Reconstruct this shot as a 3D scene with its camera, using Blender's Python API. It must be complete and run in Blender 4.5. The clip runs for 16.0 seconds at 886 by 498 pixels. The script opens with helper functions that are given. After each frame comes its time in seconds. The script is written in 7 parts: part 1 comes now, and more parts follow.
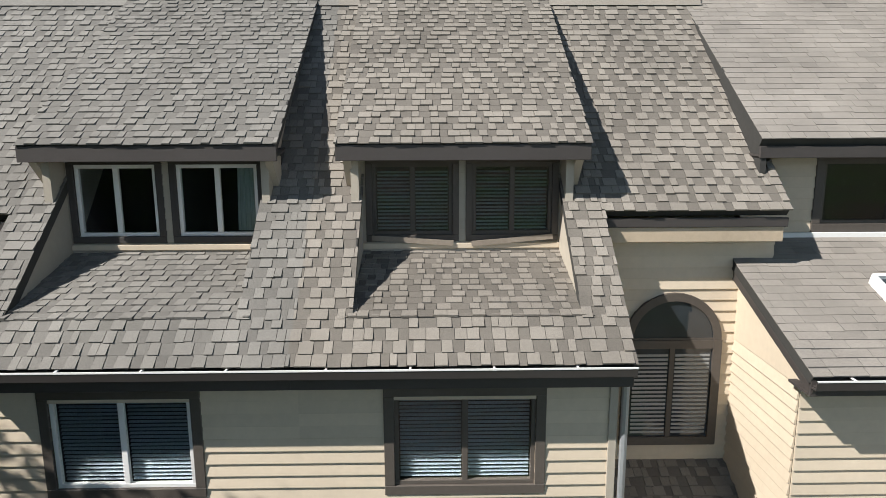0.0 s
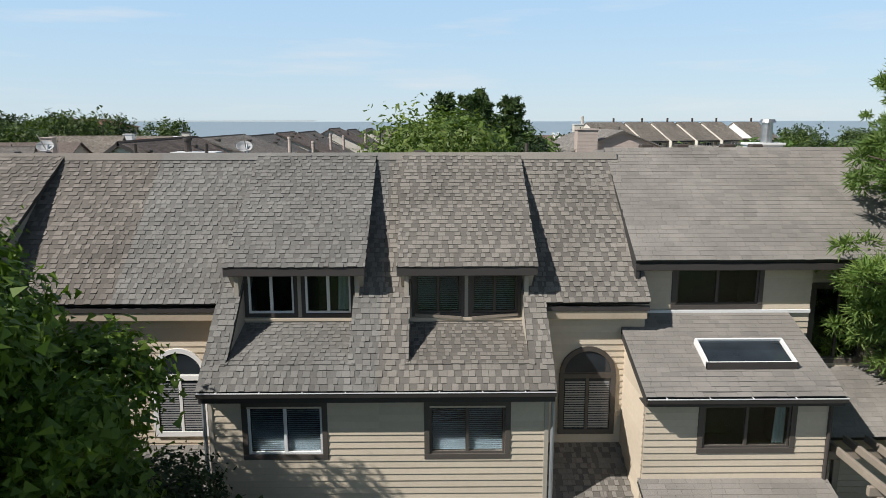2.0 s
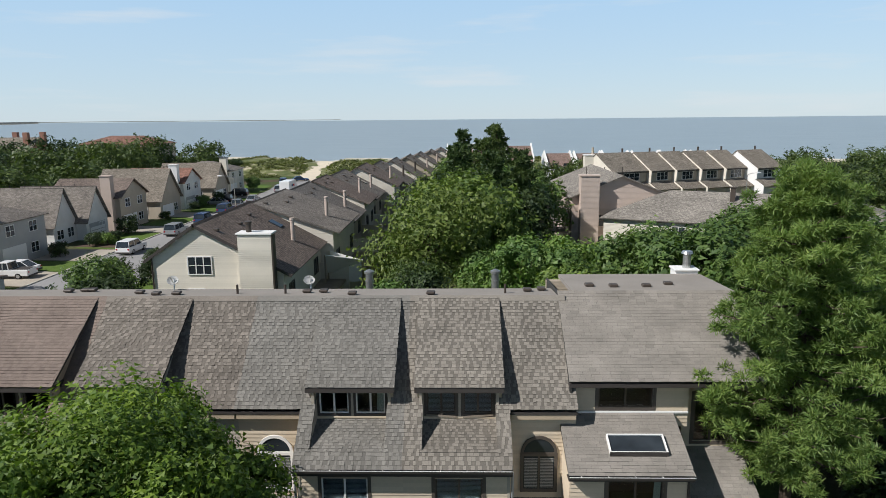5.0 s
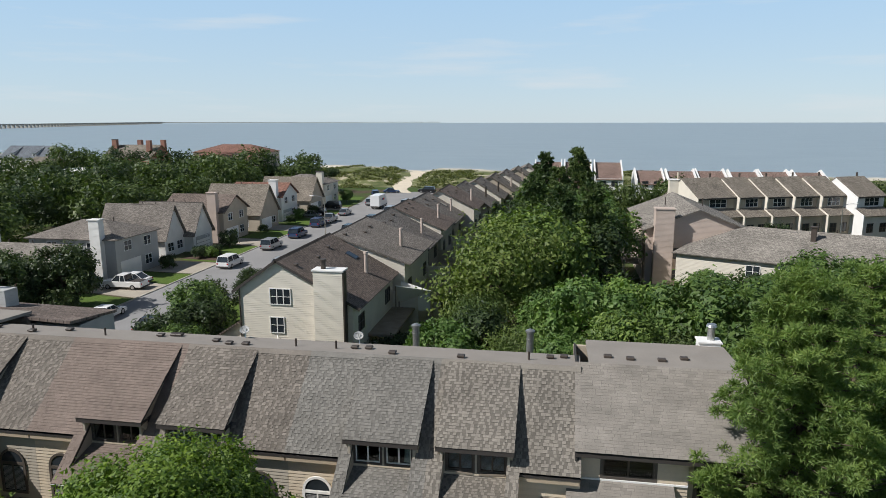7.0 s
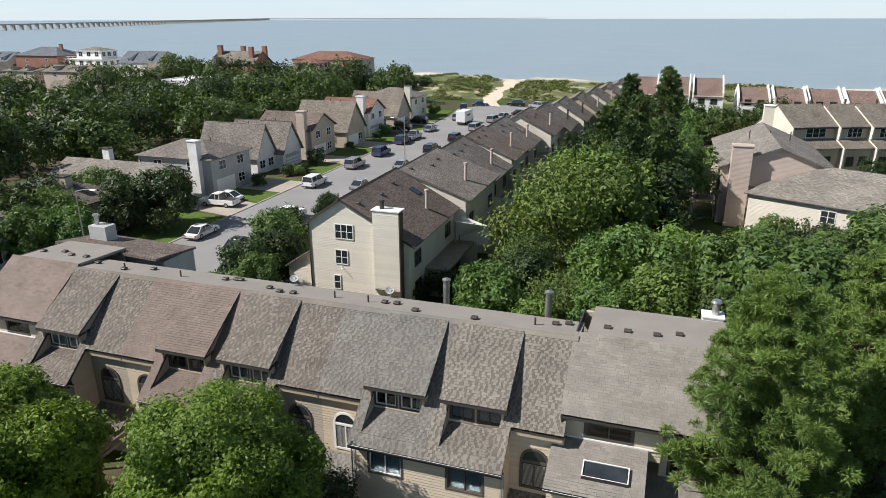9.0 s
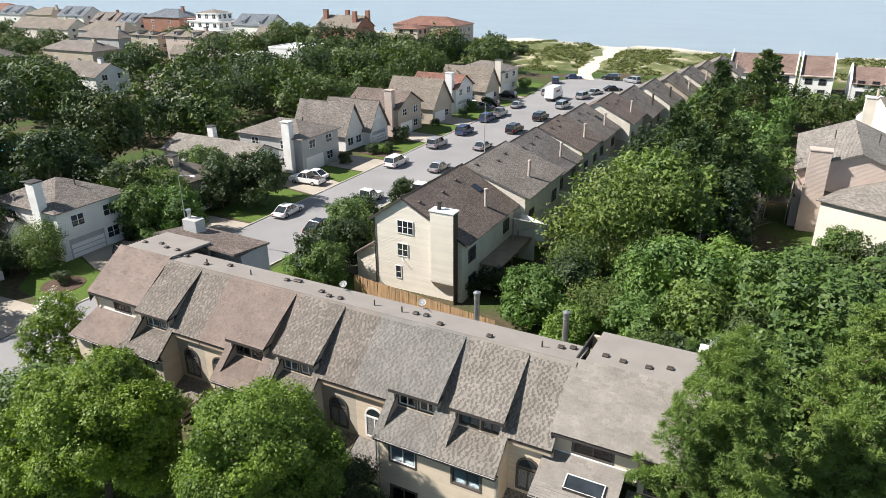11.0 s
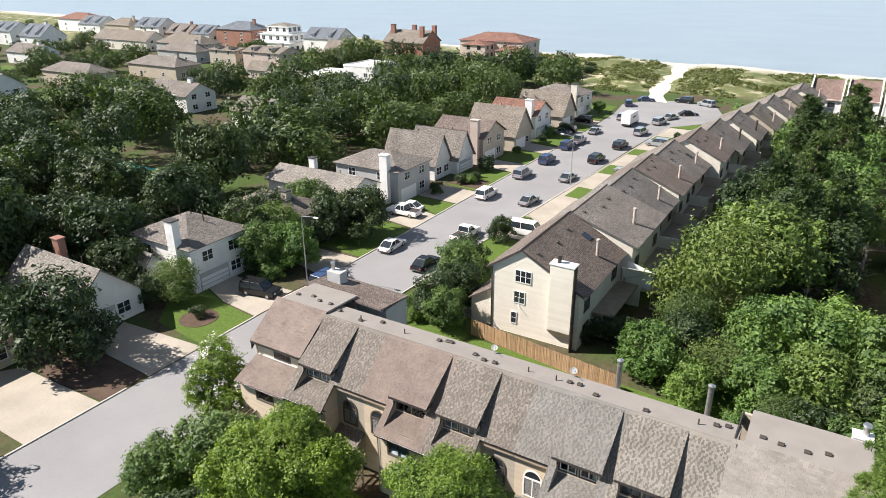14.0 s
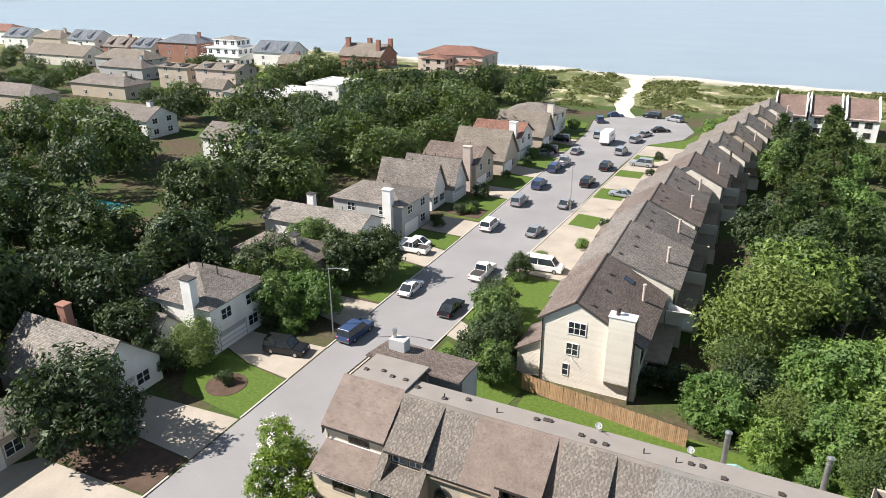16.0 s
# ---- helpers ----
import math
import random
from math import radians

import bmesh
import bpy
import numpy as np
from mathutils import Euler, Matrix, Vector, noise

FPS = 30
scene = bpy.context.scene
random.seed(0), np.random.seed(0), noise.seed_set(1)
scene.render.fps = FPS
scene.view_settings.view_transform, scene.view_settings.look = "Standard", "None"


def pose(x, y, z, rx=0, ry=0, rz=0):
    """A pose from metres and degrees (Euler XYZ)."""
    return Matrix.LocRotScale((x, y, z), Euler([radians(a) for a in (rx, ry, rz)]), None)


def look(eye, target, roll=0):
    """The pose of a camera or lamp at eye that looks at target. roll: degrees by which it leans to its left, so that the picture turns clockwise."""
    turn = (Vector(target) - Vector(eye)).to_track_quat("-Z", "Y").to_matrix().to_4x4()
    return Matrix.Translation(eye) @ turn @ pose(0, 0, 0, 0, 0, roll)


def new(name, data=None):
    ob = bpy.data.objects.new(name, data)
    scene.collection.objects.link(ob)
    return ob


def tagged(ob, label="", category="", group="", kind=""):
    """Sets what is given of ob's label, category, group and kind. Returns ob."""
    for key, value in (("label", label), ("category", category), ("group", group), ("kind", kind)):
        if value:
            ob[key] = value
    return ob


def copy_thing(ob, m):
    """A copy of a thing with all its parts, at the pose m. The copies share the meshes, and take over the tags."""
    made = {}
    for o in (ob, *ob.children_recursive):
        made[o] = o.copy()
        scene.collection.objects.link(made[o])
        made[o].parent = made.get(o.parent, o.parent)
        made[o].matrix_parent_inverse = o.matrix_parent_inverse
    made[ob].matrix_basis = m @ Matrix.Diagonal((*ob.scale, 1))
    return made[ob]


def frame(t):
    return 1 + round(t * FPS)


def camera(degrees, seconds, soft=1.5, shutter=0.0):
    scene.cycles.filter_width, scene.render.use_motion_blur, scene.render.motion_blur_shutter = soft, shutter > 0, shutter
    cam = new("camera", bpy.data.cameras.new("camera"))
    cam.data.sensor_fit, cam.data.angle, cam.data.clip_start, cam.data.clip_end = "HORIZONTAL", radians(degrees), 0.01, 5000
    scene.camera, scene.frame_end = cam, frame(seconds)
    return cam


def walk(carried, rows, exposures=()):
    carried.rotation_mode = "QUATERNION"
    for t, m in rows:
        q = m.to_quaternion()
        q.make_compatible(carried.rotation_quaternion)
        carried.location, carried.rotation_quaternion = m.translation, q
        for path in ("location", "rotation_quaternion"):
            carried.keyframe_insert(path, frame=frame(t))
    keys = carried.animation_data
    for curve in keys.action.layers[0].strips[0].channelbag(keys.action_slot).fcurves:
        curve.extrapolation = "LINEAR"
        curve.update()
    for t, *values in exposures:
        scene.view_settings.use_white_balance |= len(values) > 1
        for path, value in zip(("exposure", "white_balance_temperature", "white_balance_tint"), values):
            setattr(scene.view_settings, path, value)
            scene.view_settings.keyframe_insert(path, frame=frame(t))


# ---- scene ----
cam = camera(67.0, 16.0, soft=0.7)
PATH = [
    (0, (0.477, -0.083, 8.111), (0.509, 1.879, 7.729), -0.2),
    (0.5, (0.382, -1.388, 8.757), (0.409, 0.573, 8.366), -0.2),
    (1, (0.357, -3.01, 9.409), (0.373, -1.047, 9.027), -0.2),
    (1.5, (0.317, -4.76, 10.212), (0.329, -2.798, 9.824), -0.2),
    (2, (0.186, -6.432, 11.059), (0.205, -4.468, 10.68), -0.1),
    (2.5, (0.06, -8.088, 11.955), (0.09, -6.124, 11.581), 0.0),
    (3, (-0.046, -9.685, 12.931), (-0.006, -7.721, 12.553), 0.0),
    (5.3, (1.249, -14.5, 17.63), (1.164, -12.539, 17.243), -0.4),
    (5.5, (1.486, -14.809, 17.866), (1.373, -12.849, 17.486), -0.2),
    (6, (2.138, -15.4, 18.806), (1.952, -13.445, 18.427), -0.1),
    (6.5, (2.943, -15.928, 19.798), (2.682, -13.981, 19.419), -0.1),
    (7, (3.861, -16.338, 20.783), (3.528, -14.402, 20.404), -0.1),
    (7.5, (4.884, -16.673, 21.752), (4.479, -14.752, 21.37), 0.0),
    (8, (5.944, -16.978, 22.707), (5.47, -15.085, 22.271), -0.0),
    (8.5, (7.017, -17.229, 23.704), (6.479, -15.385, 23.148), -0.1),
    (9, (8.086, -17.499, 24.758), (7.488, -15.708, 24.099), -0.2),
    (9.2, (8.493, -17.532, 25.075), (7.871, -15.762, 24.383), -0.3),
    (11.3, (13.327, -18.787, 30.395), (12.44, -17.172, 29.617), -0.4),
    (11.5, (13.437, -18.916, 30.64), (12.524, -17.314, 29.866), -0.4),
    (12, (13.221, -19.517, 31.585), (12.264, -17.94, 30.812), -0.3),
    (12.5, (12.496, -20.436, 32.609), (11.532, -18.863, 31.836), -0.4),
    (13, (11.14, -21.472, 33.613), (10.178, -19.899, 32.838), -0.3),
    (13.5, (9.276, -22.533, 34.635), (8.315, -20.96, 33.861), -0.4),
    (14, (6.947, -23.347, 35.567), (5.987, -21.773, 34.793), -0.4),
    (14.5, (4.328, -23.927, 36.523), (3.369, -22.351, 35.75), -0.4),
    (15, (1.461, -24.322, 37.538), (0.524, -22.733, 36.765), -0.3),
    (15.5, (-1.723, -24.511, 38.451), (-2.593, -22.884, 37.679), -0.1),
    (16, (-4.96, -24.418, 39.135), (-5.759, -22.752, 38.368), -0.2),
]
walk(cam, [(t, look(eye, target, roll)) for t, eye, target, roll in PATH], [(0.0, 0.58, 6550, 10), (1.0, 0.44, 6500, 10), (2.0, 0.09, 6450, 10), (3.0, 0.02, 6450, 10), (6.0, 0.04, 6500, 10), (7.0, 0.0, 6500, 10), (8.0, -0.08, 6500, 10), (8.5, 0.08, 6550, 10), (9.0, 0.3, 6600, 11), (11.3, 0.82, 6700, 12), (12.5, 0.9, 6750, 13), (16.0, 0.84, 6750, 13)])

# ---- light ----
sun_dir = Vector((-0.63, -0.33, 0.70)).normalized()   # towards the sun
world = bpy.data.worlds.new("sky")
scene.world = world
world.use_nodes = True
wn, wl = world.node_tree.nodes, world.node_tree.links
wn.clear()
w_out = wn.new("ShaderNodeOutputWorld")
w_bg = wn.new("ShaderNodeBackground")
w_sky = wn.new("ShaderNodeTexSky")
w_sky.sky_type = "NISHITA"
w_sky.sun_disc = False
w_sky.sun_elevation = math.asin(sun_dir.z)
w_sky.sun_rotation = math.atan2(sun_dir.x, sun_dir.y)
w_sky.air_density, w_sky.dust_density, w_sky.ozone_density = 1.0, 0.15, 2.5
w_bg.inputs["Strength"].default_value = 0.094
# a thin summer haze over the whole sky, paler towards the horizon, with a few faint streaks of cloud
w_co = wn.new("ShaderNodeTexCoord")
w_sep = wn.new("ShaderNodeSeparateXYZ")
wl.new(w_co.outputs["Generated"], w_sep.inputs[0])
w_ramp = wn.new("ShaderNodeValToRGB")
for e, (p, c) in zip([w_ramp.color_ramp.elements[0], w_ramp.color_ramp.elements[1], w_ramp.color_ramp.elements.new(0.17), w_ramp.color_ramp.elements.new(0.25), w_ramp.color_ramp.elements.new(0.5)], ((0.0, (6.1, 7.6, 8.7)), (1.0, (0.25, 0.5, 1.0)), (0.17, (4.9, 7.3, 9.8)), (0.25, (1.6, 2.6, 3.9)), (0.5, (0.6, 1.1, 1.9)))):
    e.position, e.color = p, (*c, 1)
wl.new(w_sep.outputs["Z"], w_ramp.inputs["Fac"])
w_map = wn.new("ShaderNodeMapping")
w_map.inputs["Scale"].default_value = (3.0, 3.0, 26.0)
wl.new(w_co.outputs["Generated"], w_map.inputs["Vector"])
w_noise = wn.new("ShaderNodeTexNoise")
w_noise.inputs["Scale"].default_value, w_noise.inputs["Detail"].default_value, w_noise.inputs["Roughness"].default_value = 1.1, 6.0, 0.55
wl.new(w_map.outputs["Vector"], w_noise.inputs["Vector"])
w_cl = wn.new("ShaderNodeValToRGB")
w_cl.color_ramp.elements[0].position, w_cl.color_ramp.elements[0].color = 0.56, (0, 0, 0, 1)
w_cl.color_ramp.elements[1].position, w_cl.color_ramp.elements[1].color = 0.78, (0.6, 0.6, 0.6, 1)
wl.new(w_noise.outputs["Fac"], w_cl.inputs["Fac"])
w_mix = wn.new("ShaderNodeMix")
w_mix.data_type = "RGBA"
w_mix.inputs[0].default_value = 0.8
wl.new(w_sky.outputs["Color"], w_mix.inputs[6])
wl.new(w_ramp.outputs["Color"], w_mix.inputs[7])
w_mix2 = wn.new("ShaderNodeMix")
w_mix2.data_type = "RGBA"
wl.new(w_cl.outputs["Color"], w_mix2.inputs[0])
wl.new(w_mix.outputs[2], w_mix2.inputs[6])
w_mix2.inputs[7].default_value = (7.6, 8.0, 8.3, 1)
wl.new(w_mix2.outputs[2], w_bg.inputs["Color"])
wl.new(w_bg.outputs["Background"], w_out.inputs["Surface"])
sun = new("sun", bpy.data.lights.new("sun", "SUN"))
sun.data.energy, sun.data.angle, sun.data.color = 5.0, radians(0.53), (1.0, 0.972, 0.93)
sun.matrix_world = look(sun_dir * 100, (0, 0, 0))

# ---- materials ----
def srgb(h):
    h = h.lstrip("#")
    return tuple((c / 12.92 if c <= 0.04045 else ((c + 0.055) / 1.055) ** 2.4) for c in (int(h[i:i + 2], 16) / 255 for i in (0, 2, 4)))


class Mat:
    """A small builder of node materials."""

    def __init__(self, name, rough=0.8, metal=0.0, spec=0.5):
        self.m = bpy.data.materials.new(name)
        self.m.use_nodes = True
        self.t = self.m.node_tree
        self.b = self.t.nodes["Principled BSDF"]
        self.b.inputs["Roughness"].default_value = rough
        self.b.inputs["Metallic"].default_value = metal
        self.b.inputs["Specular IOR Level"].default_value = spec

    def n(self, kind, **kw):
        node = self.t.nodes.new(kind)
        for k, v in kw.items():
            if k in ("operation", "blend_type", "data_type", "noise_dimensions", "wave_type", "bands_direction", "feature", "offset", "squash", "wave_profile"):
                setattr(node, k, v)
            else:
                node.inputs[k].default_value = v
        return node

    def link(self, a, b):
        self.t.links.new(a, b)

    def coords(self, scale=(1, 1, 1), obj=False):
        tc = self.t.nodes.new("ShaderNodeTexCoord")
        mp = self.t.nodes.new("ShaderNodeMapping")
        mp.inputs["Scale"].default_value = scale
        if obj:
            self.link(tc.outputs["Object"], mp.inputs["Vector"])
        else:
            geo = self.t.nodes.new("ShaderNodeNewGeometry")
            self.link(geo.outputs["Position"], mp.inputs["Vector"])
        return mp.outputs["Vector"]

    def noise(self, vec, scale, detail=4, rough=0.55):
        n = self.n("ShaderNodeTexNoise", Scale=scale, Detail=detail, Roughness=rough)
        self.link(vec, n.inputs["Vector"])
        return n.outputs["Fac"]

    def ramp(self, fac, stops):
        r = self.t.nodes.new("ShaderNodeValToRGB")
        while len(r.color_ramp.elements) < len(stops):
            r.color_ramp.elements.new(0.5)
        for e, (p, c) in zip(r.color_ramp.elements, stops):
            e.position, e.color = p, (*c, 1) if len(c) == 3 else c
        self.link(fac, r.inputs["Fac"])
        return r.outputs["Color"]

    def mix(self, fac, a, b, blend="MIX"):
        m = self.t.nodes.new("ShaderNodeMix")
        m.data_type, m.blend_type = "RGBA", blend
        for sock, v in ((m.inputs[0], fac), (m.inputs[6], a), (m.inputs[7], b)):
            if isinstance(v, (int, float)):
                sock.default_value = v
            elif isinstance(v, tuple):
                sock.default_value = (*v, 1)
            else:
                self.link(v, sock)
        return m.outputs[2]

    def bump(self, height, strength=0.3, dist=0.02):
        b = self.n("ShaderNodeBump", Strength=strength, Distance=dist)
        self.link(height, b.inputs["Height"])
        self.link(b.outputs["Normal"], self.b.inputs["Normal"])

    def color(self, c):
        if isinstance(c, tuple):
            self.b.inputs["Base Color"].default_value = (*c, 1)
        else:
            self.link(c, self.b.inputs["Base Color"])
        return self


def mat_surface(name, col, vary=0.25, rough=0.8, big=0.6, fine=14.0, bump=0.15, island=0.0, obj_random=0.0, metal=0.0, spec=0.4):
    """Paint, concrete, metal and the like: a base colour with stains at two scales and fine relief."""
    m = Mat(name, rough, metal, spec)
    v = m.coords()
    a = m.noise(v, big, 5)
    f = m.noise(v, fine, 5, 0.65)
    dark = tuple(c * (1 - vary) for c in col)
    light = tuple(min(1, c * (1 + vary * 0.6)) for c in col)
    c = m.ramp(a, [(0.3, dark), (0.7, light)])
    c = m.mix(0.35, c, m.ramp(f, [(0.3, dark), (0.7, light)]))
    if island or obj_random:
        src = m.t.nodes.new("ShaderNodeNewGeometry").outputs["Random Per Island"] if island else m.t.nodes.new("ShaderNodeObjectInfo").outputs["Random"]
        k = island or obj_random
        c = m.mix(1.0, c, m.ramp(src, [(0.0, (1 - k,) * 3), (0.5, (1.0,) * 3), (1.0, (1 + k * 0.5,) * 3)]), "MULTIPLY")
    m.color(c)
    if bump:
        m.bump(f, bump, 0.01)
    return m.m


def mat_courses(name, col, course=0.14, tab=0.3, vary=0.3, blotch=0.25):
    """Shingles on far roofs: courses and tabs by brick texture on the slope, with weathered patches."""
    m = Mat(name, 0.92, 0, 0.25)
    tc = m.t.nodes.new("ShaderNodeTexCoord")
    br = m.t.nodes.new("ShaderNodeTexBrick")
    br.offset = 0.5
    for k, v in (("Scale", 1.0), ("Brick Width", tab), ("Row Height", course), ("Mortar Size", 0.012), ("Mortar Smooth", 0.3)):
        br.inputs[k].default_value = v
    br.inputs["Color1"].default_value = (*[c * (1 - vary) for c in col], 1)
    br.inputs["Color2"].default_value = (*[min(1, c * (1 + vary)) for c in col], 1)
    br.inputs["Mortar"].default_value = (*[c * 0.35 for c in col], 1)
    m.link(tc.outputs["UV"], br.inputs["Vector"])
    v = m.coords()
    c = m.mix(1.0, br.outputs["Color"], m.ramp(m.noise(v, 0.35, 5), [(0.3, (1 - blotch,) * 3), (0.7, (1 + blotch * 0.4,) * 3)]), "MULTIPLY")
    c = m.mix(0.25, c, m.mix(1.0, c, m.ramp(m.noise(v, 40, 3), [(0.3, (0.6,) * 3), (0.7, (1.3,) * 3)]), "MULTIPLY"))
    m.color(c)
    m.bump(br.outputs["Fac"], 0.5, -0.01)
    return m.m


def mat_lap(name, col, lap=0.152):
    """Painted lap siding on far walls: shadow line under every board, by height."""
    m = Mat(name, 0.7, 0, 0.35)
    v = m.coords()
    sep = m.t.nodes.new("ShaderNodeSeparateXYZ")
    m.link(v, sep.inputs[0])
    d = m.n("ShaderNodeMath", operation="DIVIDE")
    m.link(sep.outputs["Z"], d.inputs[0])
    d.inputs[1].default_value = lap
    fr = m.n("ShaderNodeMath", operation="FRACT")
    m.link(d.outputs[0], fr.inputs[0])
    a = m.noise(v, 0.5, 5)
    c = m.ramp(a, [(0.3, tuple(x * 0.85 for x in col)), (0.7, col)])
    m.color(c)
    inv = m.ramp(fr.outputs[0], [(0.0, (0, 0, 0)), (0.1, (1, 1, 1)), (1.0, (0.35, 0.35, 0.35))])
    m.bump(inv, 0.9, 0.02)
    return m.m


def mat_leaf(name, c1, c2, trans=0.35):
    m = Mat(name, 0.55, 0, 0.35)
    geo = m.t.nodes.new("ShaderNodeNewGeometry")
    oi = m.t.nodes.new("ShaderNodeObjectInfo")
    c = m.ramp(geo.outputs["Random Per Island"], [(0.0, c1), (1.0, c2)])
    v = m.coords()
    c = m.mix(1.0, c, m.ramp(m.noise(v, 0.35, 4), [(0.3, (0.62, 0.68, 0.64)), (0.7, (1.25, 1.2, 1.05))]), "MULTIPLY")
    c = m.mix(1.0, c, m.ramp(oi.outputs["Random"], [(0.0, (0.75, 0.8, 0.75)), (0.5, (1.0, 1.0, 1.0)), (1.0, (1.25, 1.15, 0.95))]), "MULTIPLY")
    m.color(c)
    tr = m.t.nodes.new("ShaderNodeBsdfTranslucent")
    m.link(m.mix(1.0, c, (1.3, 1.5, 0.6), "MULTIPLY"), tr.inputs["Color"])
    mx = m.t.nodes.new("ShaderNodeMixShader")
    mx.inputs[0].default_value = trans
    m.link(m.b.outputs[0], mx.inputs[1])
    m.link(tr.outputs[0], mx.inputs[2])
    m.link(mx.outputs[0], m.t.nodes["Material Output"].inputs["Surface"])
    return m.m


def mat_shingle(name, cols, gloss=0.9):
    """Asphalt shingles built piece by piece: each piece has its own shade, with granules and weathering."""
    m = Mat(name, gloss, 0, 0.25)
    geo = m.t.nodes.new("ShaderNodeNewGeometry")
    oi = m.t.nodes.new("ShaderNodeObjectInfo")
    add = m.n("ShaderNodeMath", operation="ADD")
    m.link(geo.outputs["Random Per Island"], add.inputs[0])
    m.link(oi.outputs["Random"], add.inputs[1])
    fr = m.n("ShaderNodeMath", operation="FRACT")
    m.link(add.outputs[0], fr.inputs[0])
    k = len(cols) - 1
    c = m.ramp(fr.outputs[0], [(i / k, col) for i, col in enumerate(cols)])
    v = m.coords()
    c = m.mix(1.0, c, m.ramp(m.noise(v, 0.7, 5), [(0.3, (0.82,) * 3), (0.7, (1.12,) * 3)]), "MULTIPLY")
    c = m.mix(1.0, c, m.ramp(m.noise(v, 90, 2), [(0.35, (0.8,) * 3), (0.65, (1.15,) * 3)]), "MULTIPLY")
    m.color(c)
    m.bump(m.noise(v, 150, 2), 0.3, 0.004)
    return m.m


M = {}
GREY = (0.20, 0.185, 0.16)
M["roof_grey"] = mat_courses("shingle_grey", (0.225, 0.2, 0.178))
M["roof_blue"] = mat_courses("shingle_slate", (0.215, 0.195, 0.178))
M["roof_brown"] = mat_courses("shingle_brown", (0.185, 0.148, 0.128))
M["roof_tan"] = mat_courses("shingle_tan", (0.235, 0.205, 0.17))
M["roof_slate"] = mat_courses("shingle_blue_grey", (0.17, 0.19, 0.215))
M["roof_pale"] = mat_courses("shingle_pale", (0.27, 0.246, 0.218))
M["roof_red"] = mat_courses("shingle_red", (0.24, 0.13, 0.10), 0.3, 0.3)
M["sh_grey"] = mat_shingle("shingles_grey", [(0.152, 0.133, 0.115), (0.205, 0.18, 0.156), (0.256, 0.225, 0.195), (0.17, 0.149, 0.129), (0.267, 0.234, 0.203)])
M["sh_blue"] = mat_shingle("shingles_slate", [(0.19, 0.18, 0.164), (0.21, 0.199, 0.181), (0.232, 0.22, 0.2), (0.2, 0.19, 0.173), (0.24, 0.227, 0.207)])
M["sh_tan"] = mat_shingle("shingles_tan", [(0.22, 0.199, 0.172), (0.25, 0.226, 0.196), (0.23, 0.208, 0.18), (0.27, 0.244, 0.212), (0.24, 0.217, 0.188)])
M["sh_brown"] = mat_shingle("shingles_brown", [(0.185, 0.146, 0.126), (0.215, 0.17, 0.146), (0.231, 0.183, 0.157), (0.207, 0.164, 0.141), (0.241, 0.19, 0.164)])
M["sh_pale"] = mat_shingle("shingles_pale", [(0.22, 0.201, 0.179), (0.25, 0.228, 0.203), (0.269, 0.245, 0.218), (0.246, 0.225, 0.2), (0.28, 0.255, 0.227)])
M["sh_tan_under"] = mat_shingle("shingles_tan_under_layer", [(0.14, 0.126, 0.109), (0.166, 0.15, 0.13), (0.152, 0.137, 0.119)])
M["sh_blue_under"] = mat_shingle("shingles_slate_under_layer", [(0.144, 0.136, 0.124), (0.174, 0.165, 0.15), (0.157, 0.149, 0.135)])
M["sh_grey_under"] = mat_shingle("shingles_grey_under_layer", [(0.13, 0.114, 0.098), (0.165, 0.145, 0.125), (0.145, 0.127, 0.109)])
M["roof_roll"] = mat_surface("roll_roofing", (0.275, 0.25, 0.225), 0.16, 0.9, 0.5, 12, 0.12)
M["felt"] = mat_surface("roof_underlay", (0.05, 0.048, 0.044), 0.3)
M["siding"] = mat_surface("siding_paint", (0.60, 0.505, 0.385), 0.14, 0.75, 0.5, 9, 0.08, obj_random=0.07)
M["siding_grey"] = mat_surface("siding_taupe", (0.44, 0.39, 0.32), 0.14, 0.75, 0.5, 9, 0.08, obj_random=0.07)
M["lap_cream"] = mat_lap("lap_cream", (0.74, 0.685, 0.59))
M["lap_white"] = mat_lap("lap_white", (0.80, 0.79, 0.76))
M["lap_tan"] = mat_lap("lap_tan", (0.50, 0.43, 0.34))
M["lap_pink"] = mat_lap("lap_pink", (0.55, 0.45, 0.39))
M["lap_grey"] = mat_lap("lap_grey", (0.45, 0.45, 0.44))
M["stucco_white"] = mat_surface("white_render", (0.80, 0.79, 0.76), 0.08)
M["brick_red"] = mat_surface("brick_red", (0.30, 0.15, 0.11), 0.25)
M["trim"] = mat_surface("trim_brown", (0.095, 0.08, 0.068), 0.25, 0.6)
M["fascia"] = mat_surface("fascia_dark", (0.06, 0.052, 0.048), 0.2, 0.6)
M["board_tan"] = mat_surface("fascia_board_tan", (0.50, 0.40, 0.29), 0.2, 0.7)
M["white"] = mat_surface("white_paint", (0.80, 0.79, 0.77), 0.06, 0.5)
M["alu"] = mat_surface("gutter_aluminium", (0.42, 0.44, 0.46), 0.2, 0.35, metal=0.5)
M["steel"] = mat_surface("flue_steel", (0.55, 0.55, 0.54), 0.3, 0.35, 3, 20, 0.05, metal=0.85)
M["vent"] = mat_surface("vent_brown", (0.07, 0.055, 0.045), 0.2, 0.5)
# near-black walls: the dimness of an unlit room put into the colour
M["room_shade"] = mat_surface("room_dark", (0.04, 0.04, 0.045), 0.3)
M["slat"] = mat_surface("blind_slat", (0.27, 0.33, 0.37), 0.1, 0.45)
M["slat_dark"] = mat_surface("blind_slat_shade", (0.30, 0.30, 0.30), 0.1, 0.5)
